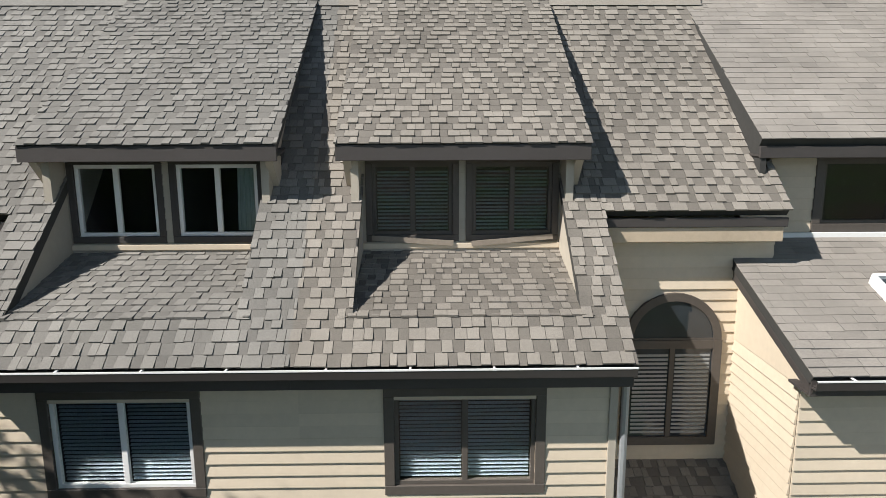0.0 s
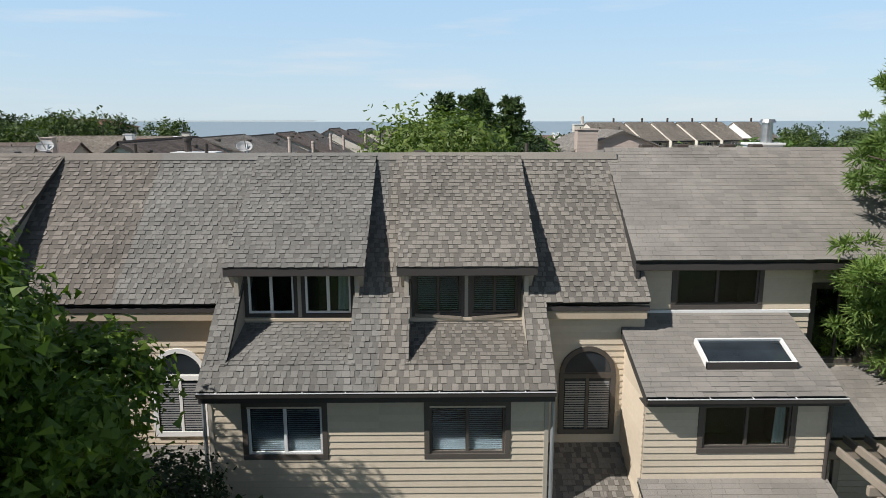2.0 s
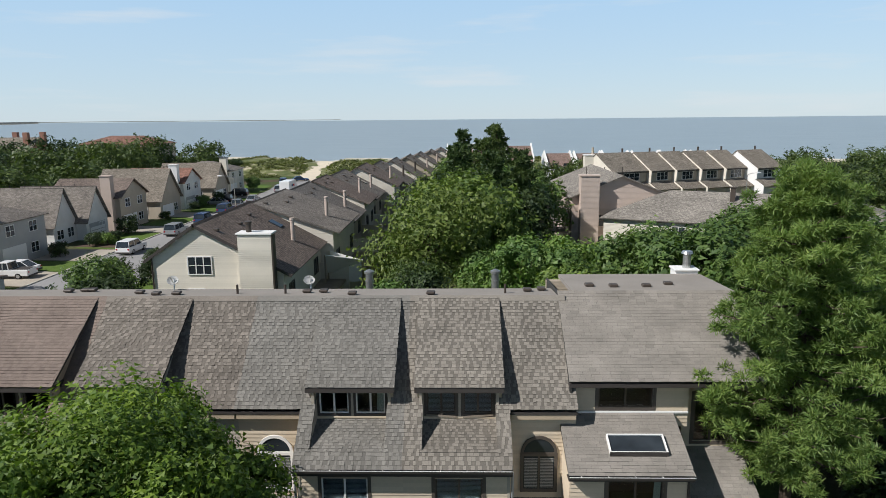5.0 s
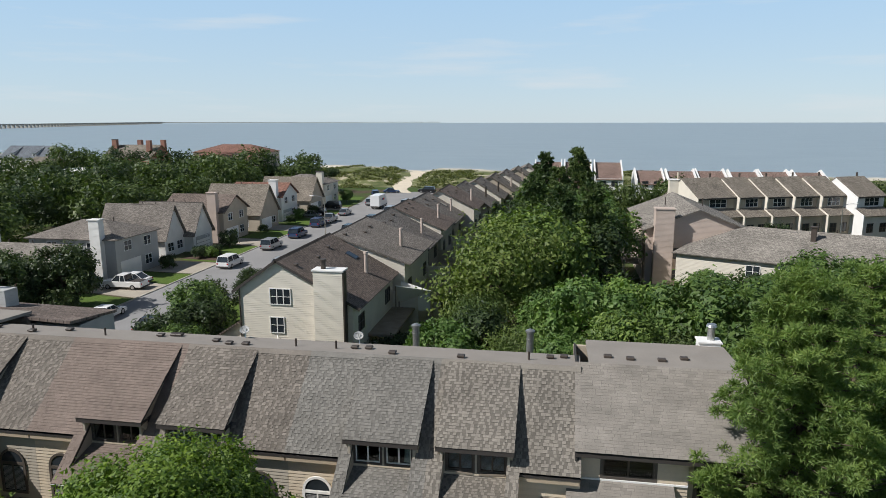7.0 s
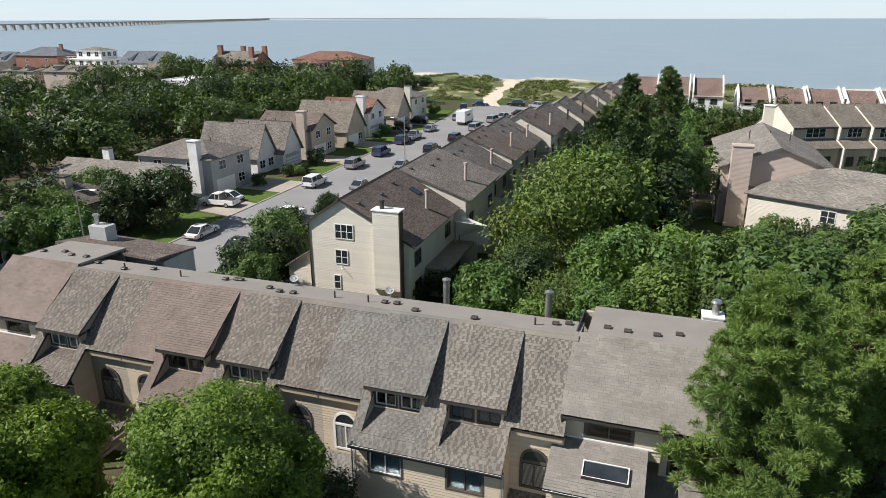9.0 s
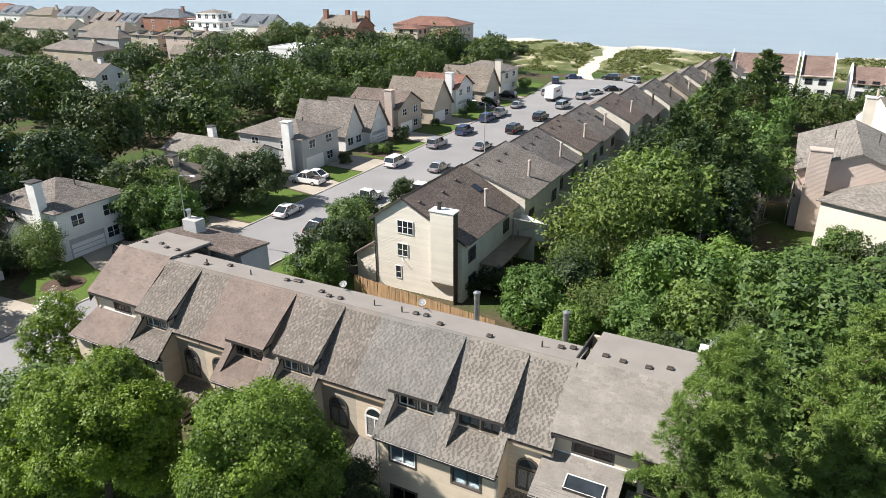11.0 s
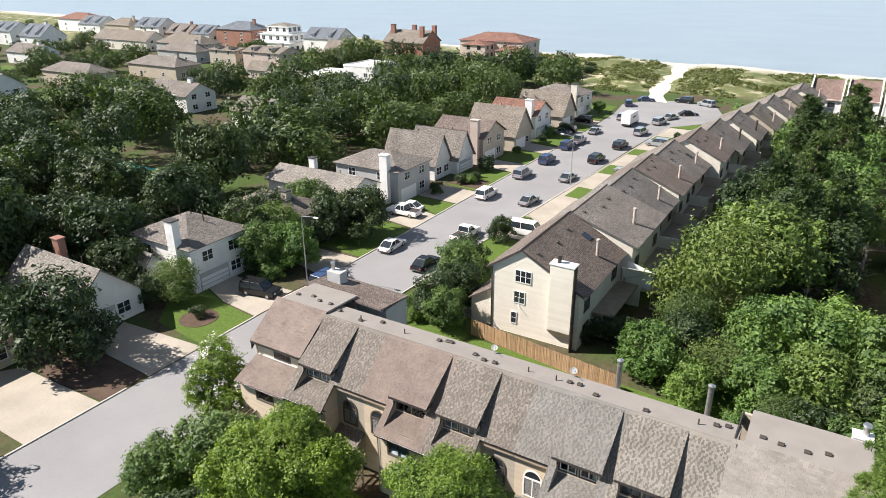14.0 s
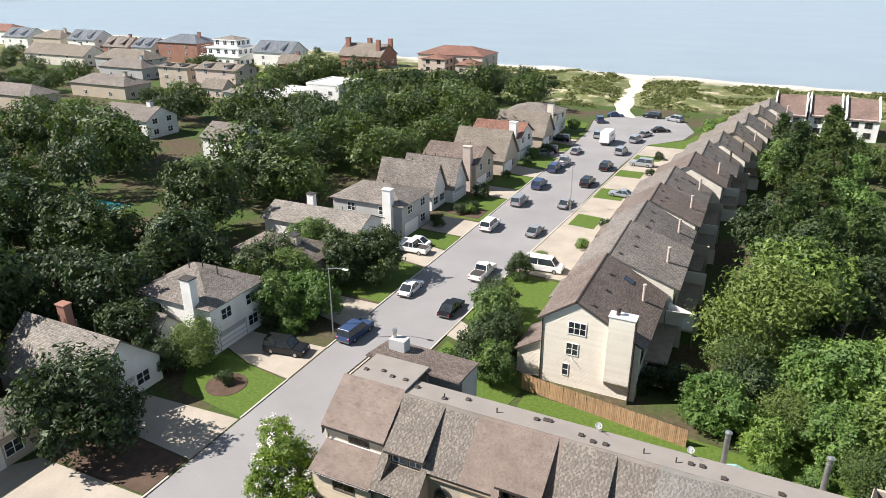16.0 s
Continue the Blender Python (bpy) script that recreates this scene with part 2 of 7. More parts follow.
M["curtain"] = mat_surface("curtain_cloth", (0.34, 0.42, 0.40), 0.15, 0.9)
M["asphalt"] = mat_surface("asphalt", (0.27, 0.265, 0.265), 0.18, 0.9, 0.12, 6, 0.2)
M["concrete"] = mat_surface("concrete", (0.40, 0.355, 0.295), 0.22, 0.9, 0.3, 5, 0.15)
M["kerb"] = mat_surface("kerb_concrete", (0.48, 0.45, 0.40), 0.2, 0.9)
M["mulch"] = mat_surface("mulch", (0.10, 0.065, 0.045), 0.4, 0.95, 1.0, 12, 0.5)
M["wood_fence"] = mat_surface("fence_cedar", (0.42, 0.26, 0.15), 0.25, 0.8, 1.2, 18, 0.2, obj_random=0.2)
M["wood_grey"] = mat_surface("weathered_wood", (0.30, 0.25, 0.20), 0.3, 0.85, 1.2, 18, 0.2)
M["bark"] = mat_surface("bark", (0.10, 0.075, 0.055), 0.4, 0.95, 2, 20, 0.6)
M["bark_pale"] = mat_surface("bark_dead", (0.36, 0.32, 0.28), 0.3, 0.95, 2, 20, 0.5)
M["leaf_oak"] = mat_leaf("leaves_green", (0.108, 0.178, 0.032), (0.25, 0.335, 0.062), 0.32)
# darker copy of the green leaves: front_a's backlit shade put into the colour
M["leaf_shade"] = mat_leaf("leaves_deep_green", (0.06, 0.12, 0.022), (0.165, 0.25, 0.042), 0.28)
M["leaf_dark"] = mat_leaf("leaves_dark", (0.0256, 0.0495, 0.0215), (0.0681, 0.1014, 0.0374), 0.18)
M["leaf_wood"] = mat_leaf("leaves_woods", (0.032, 0.0627, 0.0236), (0.0946, 0.1404, 0.0468), 0.2)
M["leaf_mid"] = mat_leaf("leaves_garden", (0.0576, 0.1122, 0.0343), (0.1589, 0.234, 0.0702), 0.25)
M["leaf_bright"] = mat_leaf("leaves_bright", (0.088, 0.1732, 0.0472), (0.1892, 0.2808, 0.0889), 0.27)
M["needle"] = mat_leaf("needles", (0.136, 0.2228, 0.0643), (0.227, 0.2964, 0.0889), 0.3)
M["leaf_pale"] = mat_leaf("leaves_pale", (0.085, 0.14, 0.045), (0.15, 0.205, 0.07), 0.28)
M["leaf_dune"] = mat_leaf("dune_blades", (0.10, 0.115, 0.045), (0.24, 0.25, 0.11), 0.3)
M["stucco_tan"] = mat_surface("tan_render", (0.55, 0.45, 0.38), 0.1)
M["flower"] = mat_surface("blossom_white", (0.75, 0.70, 0.66), 0.1)


def mat_glass(name, tint=(0.02, 0.025, 0.03), rough=0.03):
    m = Mat(name, rough, 0, 0.5)
    v = m.coords()
    m.color(m.ramp(m.noise(v, 1.2, 2), [(0.3, tint), (0.7, tuple(c * 1.8 for c in tint))]))
    m.bump(m.noise(v, 0.9, 2), 0.03, 0.05)
    m.b.inputs["Coat Weight"].default_value = 0.3
    return m.m


def mat_pane(name):
    m = Mat(name, 0.02)
    m.b.inputs["Transmission Weight"].default_value = 1.0
    m.b.inputs["IOR"].default_value = 1.45
    return m.color((0.9, 0.95, 0.95)).m


M["glass"] = mat_glass("dark_glass")
M["pane"] = mat_pane("window_pane")


def mat_ground():
    """Lawns, leaf litter and bare earth; dune grass and sand towards the shore."""
    m = Mat("ground_cover", 0.95, 0, 0.2)
    v = m.coords()
    sep = m.t.nodes.new("ShaderNodeSeparateXYZ")
    m.link(v, sep.inputs[0])
    grass = m.ramp(m.noise(v, 2.5, 6, 0.7), [(0.25, (0.03, 0.052, 0.014)), (0.55, (0.06, 0.098, 0.024)), (0.8, (0.10, 0.14, 0.04))])
    litter = m.ramp(m.noise(v, 1.4, 5, 0.7), [(0.3, (0.05, 0.04, 0.025)), (0.7, (0.13, 0.10, 0.065))])
    base = m.mix(m.ramp(m.noise(v, 0.09, 4), [(0.42, (0, 0, 0)), (0.58, (1, 1, 1))]), grass, litter)
    dune = m.ramp(m.noise(v, 0.16, 6, 0.68), [(0.36, (0.08, 0.105, 0.04)), (0.54, (0.17, 0.18, 0.08)), (0.64, (0.46, 0.41, 0.31)), (0.78, (0.62, 0.56, 0.45))])
    sand = m.ramp(m.noise(v, 0.3, 4), [(0.3, (0.52, 0.475, 0.40)), (0.7, (0.64, 0.595, 0.51))])
    mr = m.n("ShaderNodeMapRange")
    m.link(sep.outputs["Y"], mr.inputs["Value"])
    mr.inputs["From Min"].default_value, mr.inputs["From Max"].default_value = 186.0, 192.0
    c = m.mix(mr.outputs[0], base, dune)
    mr2 = m.n("ShaderNodeMapRange")
    slant = m.n("ShaderNodeMath", operation="MULTIPLY_ADD")
    m.link(sep.outputs["X"], slant.inputs[0])
    slant.inputs[1].default_value = 0.125
    m.link(sep.outputs["Y"], slant.inputs[2])
    m.link(slant.outputs[0], mr2.inputs["Value"])
    mr2.inputs["From Min"].default_value, mr2.inputs["From Max"].default_value = 229.0, 240.0
    c = m.mix(mr2.outputs[0], c, sand)
    m.color(c)
    m.bump(m.noise(v, 5, 4), 0.5, 0.05)
    return m.m


def mat_lawn():
    m = Mat("lawn_grass", 0.9, 0, 0.2)
    v = m.coords()
    m.color(m.ramp(m.noise(v, 3.0, 6, 0.7), [(0.25, (0.05, 0.095, 0.016)), (0.55, (0.095, 0.15, 0.028)), (0.8, (0.15, 0.195, 0.055))]))
    m.bump(m.noise(v, 25, 3), 0.6, 0.04)
    return m.m


def mat_sea():
    m = Mat("sea_water", 0.3, 0, 0.5)
    v = m.coords((1, 1.6, 1))
    a = m.noise(v, 0.02, 5)
    m.color(m.ramp(a, [(0.3, (0.215, 0.26, 0.285)), (0.7, (0.265, 0.31, 0.33))]))
    m.bump(m.noise(v, 0.8, 6, 0.7), 0.25, 0.25)
    return m.m


M["ground"], M["lawn"], M["sea"] = mat_ground(), mat_lawn(), mat_sea()
M["paint_white"] = mat_surface("car_white", (0.78, 0.78, 0.78), 0.03, 0.25)
M["paint_silver"] = mat_surface("car_silver", (0.42, 0.44, 0.46), 0.05, 0.28, metal=0.5)
M["paint_black"] = mat_surface("car_black", (0.015, 0.016, 0.018), 0.1, 0.2)
M["paint_blue"] = mat_surface("car_blue", (0.04, 0.07, 0.15), 0.1, 0.25)
M["paint_red"] = mat_surface("car_red", (0.42, 0.02, 0.03), 0.1, 0.25)
M["rubber"] = mat_surface("tyre_rubber", (0.02, 0.02, 0.02), 0.2, 0.85)
M["rim"] = mat_surface("wheel_rim", (0.5, 0.5, 0.52), 0.1, 0.3, metal=0.8)

# ---- building helpers ----
def thing(name, label="", category="", group="", kind="", at=(0, 0, 0), turn=0.0):
    ob = new(name)
    ob.empty_display_size = 0.3
    ob.matrix_basis = pose(*at, 0, 0, turn)
    return tagged(ob, label, category, group, kind)


def part(name, bm, material, parent=None, label="", smooth=False):
    me = bpy.data.meshes.new(name)
    if smooth:
        for f in bm.faces:
            f.smooth = True
    bm.to_mesh(me)
    bm.free()
    me.materials.append(material)
    ob = new(name, me)
    ob.parent = parent
    if label:
        ob["label"] = label
    return ob


def share(name, me, m, parent=None):
    ob = new(name, me)
    ob.parent = parent
    ob.matrix_basis = m
    return ob


def add_box(bm, x0, y0, z0, x1, y1, z1, bevel=0.0):
    r = bmesh.ops.create_cube(bm, size=1.0)
    bmesh.ops.transform(bm, matrix=Matrix.LocRotScale(((x0 + x1) / 2, (y0 + y1) / 2, (z0 + z1) / 2), None, (abs(x1 - x0), abs(y1 - y0), abs(z1 - z0))), verts=r["verts"])
    if bevel:
        edges = {e for v in r["verts"] for e in v.link_edges}
        bmesh.ops.bevel(bm, geom=list(edges), offset=bevel, segments=1, affect="EDGES")
    return bm


def box(*a, bevel=0.0):
    return add_box(bmesh.new(), *a, bevel=bevel)


def add_tube(bm, p, q, r0, r1=None, seg=10, caps=True):
    p, q = Vector(p), Vector(q)
    d = q - p
    r = bmesh.ops.create_cone(bm, cap_ends=caps, segments=seg, radius1=r0, radius2=r0 if r1 is None else r1, depth=d.length)
    bmesh.ops.transform(bm, matrix=Matrix.Translation((p + q) / 2) @ d.to_track_quat("Z", "Y").to_matrix().to_4x4(), verts=r["verts"])
    return bm


def tube(*a, **k):
    return add_tube(bmesh.new(), *a, **k)


def add_slab(bm, pts, thick):
    """A flat polygon thickened downwards along its normal, with UVs in metres (u level, v up the slope)."""
    pts = [Vector(p) for p in pts]
    n = (pts[1] - pts[0]).cross(pts[-1] - pts[0]).normalized()
    if n.z < 0:
        n = -n
        pts = pts[::-1]
    top = [bm.verts.new(p) for p in pts]
    bot = [bm.verts.new(p - n * thick) for p in pts]
    faces = [bm.faces.new(top), bm.faces.new(bot[::-1])]
    for i in range(len(pts)):
        j = (i + 1) % len(pts)
        faces.append(bm.faces.new((top[j], top[i], bot[i], bot[j])))
    uv = bm.loops.layers.uv.verify()
    u = Vector((0, 0, 1)).cross(n)
    u = u.normalized() if u.length > 1e-4 else Vector((1, 0, 0))
    v = n.cross(u)
    for f in faces:
        for l in f.loops:
            l[uv].uv = (l.vert.co.dot(u), l.vert.co.dot(v))
    return bm


def slab(pts, thick):
    return add_slab(bmesh.new(), pts, thick)


def add_prism(bm, poly, x0, x1, axis="x"):
    """Extrudes a polygon (y, z) along x, or (x, z) along y."""
    f = (lambda a, b, c: (c, a, b)) if axis == "x" else (lambda a, b, c: (a, c, b))
    A = [bm.verts.new(f(a, b, x0)) for a, b in poly]
    B = [bm.verts.new(f(a, b, x1)) for a, b in poly]
    bm.faces.new(A)
    bm.faces.new(B[::-1])
    for i in range(len(poly)):
        j = (i + 1) % len(poly)
        bm.faces.new((A[j], A[i], B[i], B[j]))
    bmesh.ops.recalc_face_normals(bm, faces=bm.faces[:])
    return bm


def prism(*a, **k):
    return add_prism(bmesh.new(), *a, **k)

# ---- the land, the shore and the sea ----
def rise(x, y):
    """Height of the ground: flat at the houses, dunes behind the beach, then down under the water."""
    s = y + 0.125 * x
    d = max(0.0, min(1.0, (s - 184) / 14)) * max(0.0, min(1.0, (262 - s) / 22))
    n = noise.noise(Vector((x * 0.045, y * 0.06, 0))) + 0.5 * noise.noise(Vector((x * 0.13, y * 0.15, 3)))
    z = d * (1.7 + 1.5 * n)
    cut = abs(x + 41 + (y - 170) * 0.14)
    if s > 176 and cut < 9:
        z *= 0.35 + 0.65 * (cut / 9) ** 2
    if s > 246:
        z -= (s - 246) * 0.075
    return z


def build_ground():
    xs = np.concatenate([np.linspace(-1600, -320, 12, endpoint=False), np.linspace(-320, 140, 116, endpoint=False), np.linspace(140, 1600, 14)])
    ys = np.concatenate([np.linspace(-500, -40, 8, endpoint=False), np.linspace(-40, 170, 36, endpoint=False), np.linspace(170, 330, 60), np.linspace(360, 560, 4)])
    verts = [(x, y, rise(x, y)) for y in ys for x in xs]
    w = len(xs)
    faces = [(j * w + i, j * w + i + 1, (j + 1) * w + i + 1, (j + 1) * w + i) for j in range(len(ys) - 1) for i in range(w - 1)]
    me = bpy.data.meshes.new("ground")
    me.from_pydata(verts, [], faces)
    me.polygons.foreach_set("use_smooth", [True] * len(faces))
    me.materials.append(M["ground"])
    tagged(new("ground", me), "grass and leaf litter giving way to grassy sand dunes", "ground", kind="structure")


build_ground()
tagged(part("water", box(-4900, 200, -9, 4900, 4950, -1.3), M["sea"]), "calm grey-blue bay reaching the horizon", "water", kind="structure")


def flat(name, pts, z, m, label, category, kind="structure", thick=0.12):
    return tagged(part(name, slab([(x, y, z) for x, y in pts], thick), m), label, category, kind=kind)


def circle(cx, cy, r, n=28, a0=0, a1=360):
    return [(cx + r * math.cos(radians(a0 + (a1 - a0) * i / n)), cy + r * math.sin(radians(a0 + (a1 - a0) * i / n))) for i in range(n)]


flat("road", [(-44.9, -60), (-34.6, -60), (-34.6, 30), (-33.6, 60), (-32.4, 84), (-31.0, 120), (-29.5, 140), (-22, 150), (-20.5, 160), (-24, 171), (-33, 176.5), (-43, 174), (-48, 164), (-46, 150), (-44.9, 120)], 0.03, M["asphalt"], "pale grey asphalt street ending in a turning circle", "road")
# the kerbs, each a low concrete step
for i, (a, b) in enumerate((((-45.05, -60), (-45.05, 5.8)), ((-45.05, 14.6), (-45.05, 21.8)), ((-45.05, 28.8), (-45.05, 120)), ((-34.4, 30.5), (-33.4, 60)), ((-33.4, 60), (-32.2, 84)), ((-32.2, 84), (-29.3, 140)))):
    d = Vector((b[0] - a[0], b[1] - a[1], 0))
    nrm = Vector((-d.y, d.x, 0)).normalized() * 0.09
    A, B = Vector((*a, 0.13)), Vector((*b, 0.13))
    tagged(part("kerb", slab([A + nrm, A - nrm, B - nrm, B + nrm], 0.2), M["kerb"]), "concrete kerb along the asphalt street", "kerb", kind="structure")

DRIVES = [
    [(-56.6, 13.6), (-45.1, 14.4), (-45.1, 8.2), (-54.0, 8.6)],
    [(-55.3, 24.2), (-51, 22.6), (-45.1, 21.9), (-45.1, 28.8), (-51.4, 28.4), (-55.2, 28.2)],
    [(-62, -3.5), (-45.1, -3.5), (-45.1, 3.2), (-57, 2.8)],
    [(-52, 35.5), (-45.1, 33.5), (-45.1, 40.5), (-52, 40.5)],
    [(-53, 55), (-45.1, 53.5), (-45.1, 60), (-53, 62)],
    [(-53, 67), (-45.1, 66.5), (-45.1, 73.5), (-53, 74)],
    [(-53, 88), (-45.1, 87.5), (-45.1, 93.5), (-53, 94)],
    [(-52, 104), (-45.1, 103), (-45.1, 109), (-52, 110)],
    [(-52, 121), (-45.1, 120), (-45.1, 126), (-52, 127)],
    [(-52, 134), (-45.6, 133), (-46, 139), (-52, 140)],
    [(-34.2, 37.2), (-22.5, 33.0), (-22.5, 35.4), (-34.1, 41.0)],
    [(-33.3, 57.5), (-22.5, 56.5), (-22.5, 63.5), (-33.1, 64.0)],
    [(-32.9, 67), (-22.5, 66.0), (-22.5, 76.5), (-32.5, 78)],
    [(-32.0, 86.5), (-22.5, 86.0), (-22.5, 93), (-31.7, 94)],
    [(-31.4, 103), (-22.5, 103), (-22.5, 109), (-31.2, 110)],
    [(-30.8, 117), (-22, 117), (-22, 124), (-30.4, 125)],
    [(-29.9, 131), (-21.0, 131), (-21.0, 138), (-29.4, 139)],
]
DRIVES = [d for d in DRIVES if d[0][0] < -34.05 or d[0][1] < 50] + [[(-33.9, 57.5), (-21.8, 57.0), (-21.2, 98), (-20, 128), (-16, 140), (-29.6, 140), (-31.6, 98)]]
for i, d in enumerate(DRIVES):
    tagged(flat("driveway", d, 0.046 + 0.004 * (i % 3), M["concrete"], "weathered tan concrete driveway beside the street", "driveway"), group="driveways")
LAWNS = [
    [(-57.5, 20.5), (-53.5, 15.6), (-45.2, 14.7), (-45.2, 21.6), (-51, 22.4), (-55.3, 23.9)],
    [(-53, 41.5), (-45.3, 41), (-45.3, 53), (-53, 54.5)], [(-53, 62.6), (-45.3, 60.6), (-45.3, 66), (-53, 66.5)],
    [(-52, 75), (-45.3, 74), (-45.3, 87), (-52, 87.5)], [(-52, 94.6), (-45.3, 94), (-45.3, 102.6), (-52, 103.5)],
    [(-51, 110.8), (-45.3, 109.5), (-45.3, 119.5), (-51, 120.5)], [(-51, 127.5), (-45.4, 126.5), (-45.6, 132.5), (-51, 133.5)], [(-54, 141), (-46.4, 140), (-48.4, 160), (-58, 162)],
    [(-34.0, 42), (-22.5, 36.5), (-22.5, 56), (-33.6, 57)], [(-31.4, 79.0), (-27.0, 78.4), (-26.8, 84.5), (-31.2, 85)],
    [(-31.2, 95), (-26.0, 95), (-25.8, 101.5), (-31.0, 101.5)], [(-30.6, 111), (-25.5, 111), (-25.4, 116), (-30.4, 116)], [(-29.8, 126), (-24, 126), (-23.8, 130), (-29.6, 130)],
    [(-29, 141), (-20, 140), (-14, 148), (-19.5, 157), (-21, 149.5)],
    [(-12, 19), (12, 17.5), (12, 27), (-4, 29.5), (-22, 30.0), (-22, 24)], [(-33.5, 16), (-24, 21), (-22.4, 30), (-33.5, 36)],
    [(-2, 28), (8, 28), (8, 40), (-2, 38)], [(-30, -14), (-8, -14), (-8, 6), (-30, 6)],
]
for i, p in enumerate(LAWNS):
    tagged(flat("lawn", p, 0.062 + 0.003 * (i % 6) if p[0][0] > -32 and p[0][1] > 78 else 0.02 + 0.004 * (i % 6), M["lawn"], "mown green lawn in a garden", "lawn"), group="lawns")
for p in ([(-57, 8.4), (-54, 8.4), (-45.3, 8.0), (-45.3, 3.4), (-57, 3.0)], circle(-50.2, 18.4, 2.1, 20), [(-52.5, 75.5), (-46, 75), (-46, 80), (-52, 80)]):
    flat("mulch_bed", p, 0.06, M["mulch"], "planting bed of dark bark mulch", "flower bed")
# sandy path through the dunes
def build_path():
    bm = bmesh.new()
    rows = []
    for i in range(26):
        y = 172 + i * 3.6
        x = -41 - (y - 170) * 0.14 + 1.2 * math.sin(y * 0.09)
        w = 2.6 + 0.6 * math.sin(y * 0.3)
        rows.append([bm.verts.new((x + k * w, y, max(rise(x + k * w, y), rise(x, y)) + 0.14 - 0.1 * abs(k))) for k in (-1, -0.4, 0.4, 1)])
    for a, b in zip(rows, rows[1:]):
        for k in range(3):
            bm.faces.new((a[k], a[k + 1], b[k + 1], b[k]))
    return part("sand_path", bm, M["sand"])


M["sand"] = mat_surface("sand", (0.66, 0.58, 0.46), 0.15, 0.95, 0.5, 5, 0.3)
tagged(build_path(), "trodden pale sand path through the dunes", "path", kind="structure")
tagged(part("pool", box(-116, 49, -0.2, -106, 55, 0.06), mat_surface("pool_water", (0.10, 0.55, 0.55), 0.1, 0.08)), "turquoise garden swimming pool among trees", "pool")

# ---- trees ----
def leaves_mesh(name, rng, centers, outward, size, stretch, m, fold=0.0, spread=0.5):
    """Many small leaf blades as quads: centers (n, 3), the way each clump faces, and blade size."""
    n = len(centers)
    nrm = outward + rng.normal(0, spread, (n, 3)) + np.array((0, 0, 0.35))
    nrm /= np.linalg.norm(nrm, axis=1, keepdims=True) + 1e-9
    a = np.cross(nrm, rng.normal(0, 1, (n, 3)))
    a /= np.linalg.norm(a, axis=1, keepdims=True) + 1e-9
    b = np.cross(nrm, a)
    s = (size * rng.uniform(0.6, 1.35, n))[:, None]
    a, b = a * s * stretch, b * s
    tri = np.stack([centers - a * 0.9 - b * 0.55, centers - a * 0.9 + b * 0.55 + nrm * s * fold, centers + a * 1.1], 1).reshape(-1, 3)
    me = bpy.data.meshes.new(name)
    me.vertices.add(n * 3)
    me.vertices.foreach_set("co", tri.astype(np.float32).ravel())
    me.loops.add(n * 3)
    me.loops.foreach_set("vertex_index", np.arange(n * 3, dtype=np.int32))
    me.polygons.add(n)
    me.polygons.foreach_set("loop_start", np.arange(0, n * 3, 3, dtype=np.int32))
    me.update(calc_edges=True)
    me.materials.append(m)
    return me


def crown_points(rng, lobes, per_area, clump, jitter):
    """Points on the shells of overlapping lobes, gathered in clumps, with gaps; also the outward way."""
    P, N = [], []
    for (cx, cy, cz, r, rz) in lobes:
        k = max(6, int(per_area * r * r))
        d = rng.normal(0, 1, (k, 3))
        d /= np.linalg.norm(d, axis=1, keepdims=True)
        d = d[d[:, 2] > -0.75]
        rad = (rng.uniform(0.62, 1.1, len(d)) + 0.12 * np.sin(d[:, 0] * 7 + cx * 3) * np.cos(d[:, 2] * 6 + cy * 5))[:, None]
        c = np.array((cx, cy, cz)) + d * rad * np.array((r, r, rz))
        inside = np.zeros(len(c), bool)
        for (ox, oy, oz, orr, orz) in lobes:
            if (ox, oy, oz) != (cx, cy, cz):
                inside |= (((c - np.array((ox, oy, oz))) / np.array((orr, orr, orz))) ** 2).sum(1) < 0.5
        c, d = c[~inside], d[~inside]
        c = np.repeat(c, clump, 0) + rng.normal(0, jitter, (len(c) * clump, 3))
        P.append(c)
        N.append(np.repeat(d, clump, 0))
    return np.concatenate(P), np.concatenate(N)


def branch_tree(rng, height, base_r, lobes, bm=None):
    """A tapered, slightly crooked trunk with limbs that reach into the lobes of the crown."""
    bm = bm or bmesh.new()
    top = Vector((rng.uniform(-0.3, 0.3), rng.uniform(-0.3, 0.3), height))
    pts = [Vector((0, 0, -0.2))]
    for i in range(1, 5):
        f = i / 4
        pts.append(Vector((top.x * f + rng.uniform(-0.12, 0.12), top.y * f + rng.uniform(-0.12, 0.12), height * f)))
    for i in range(4):
        add_tube(bm, pts[i], pts[i + 1], base_r * (1 - 0.2 * i), base_r * (1 - 0.2 * (i + 1)), 8)
    for (cx, cy, cz, r, rz) in lobes:
        s = pts[2].lerp(pts[4], rng.uniform(0, 0.8))
        e = Vector((cx, cy, cz))
        mid = s.lerp(e, 0.5) + Vector((rng.uniform(-0.3, 0.3), rng.uniform(-0.3, 0.3), -0.25 * r))
        add_tube(bm, s, mid, base_r * 0.38, base_r * 0.24, 5, False)
        add_tube(bm, mid, e, base_r * 0.24, base_r * 0.08, 4, False)
    return bm


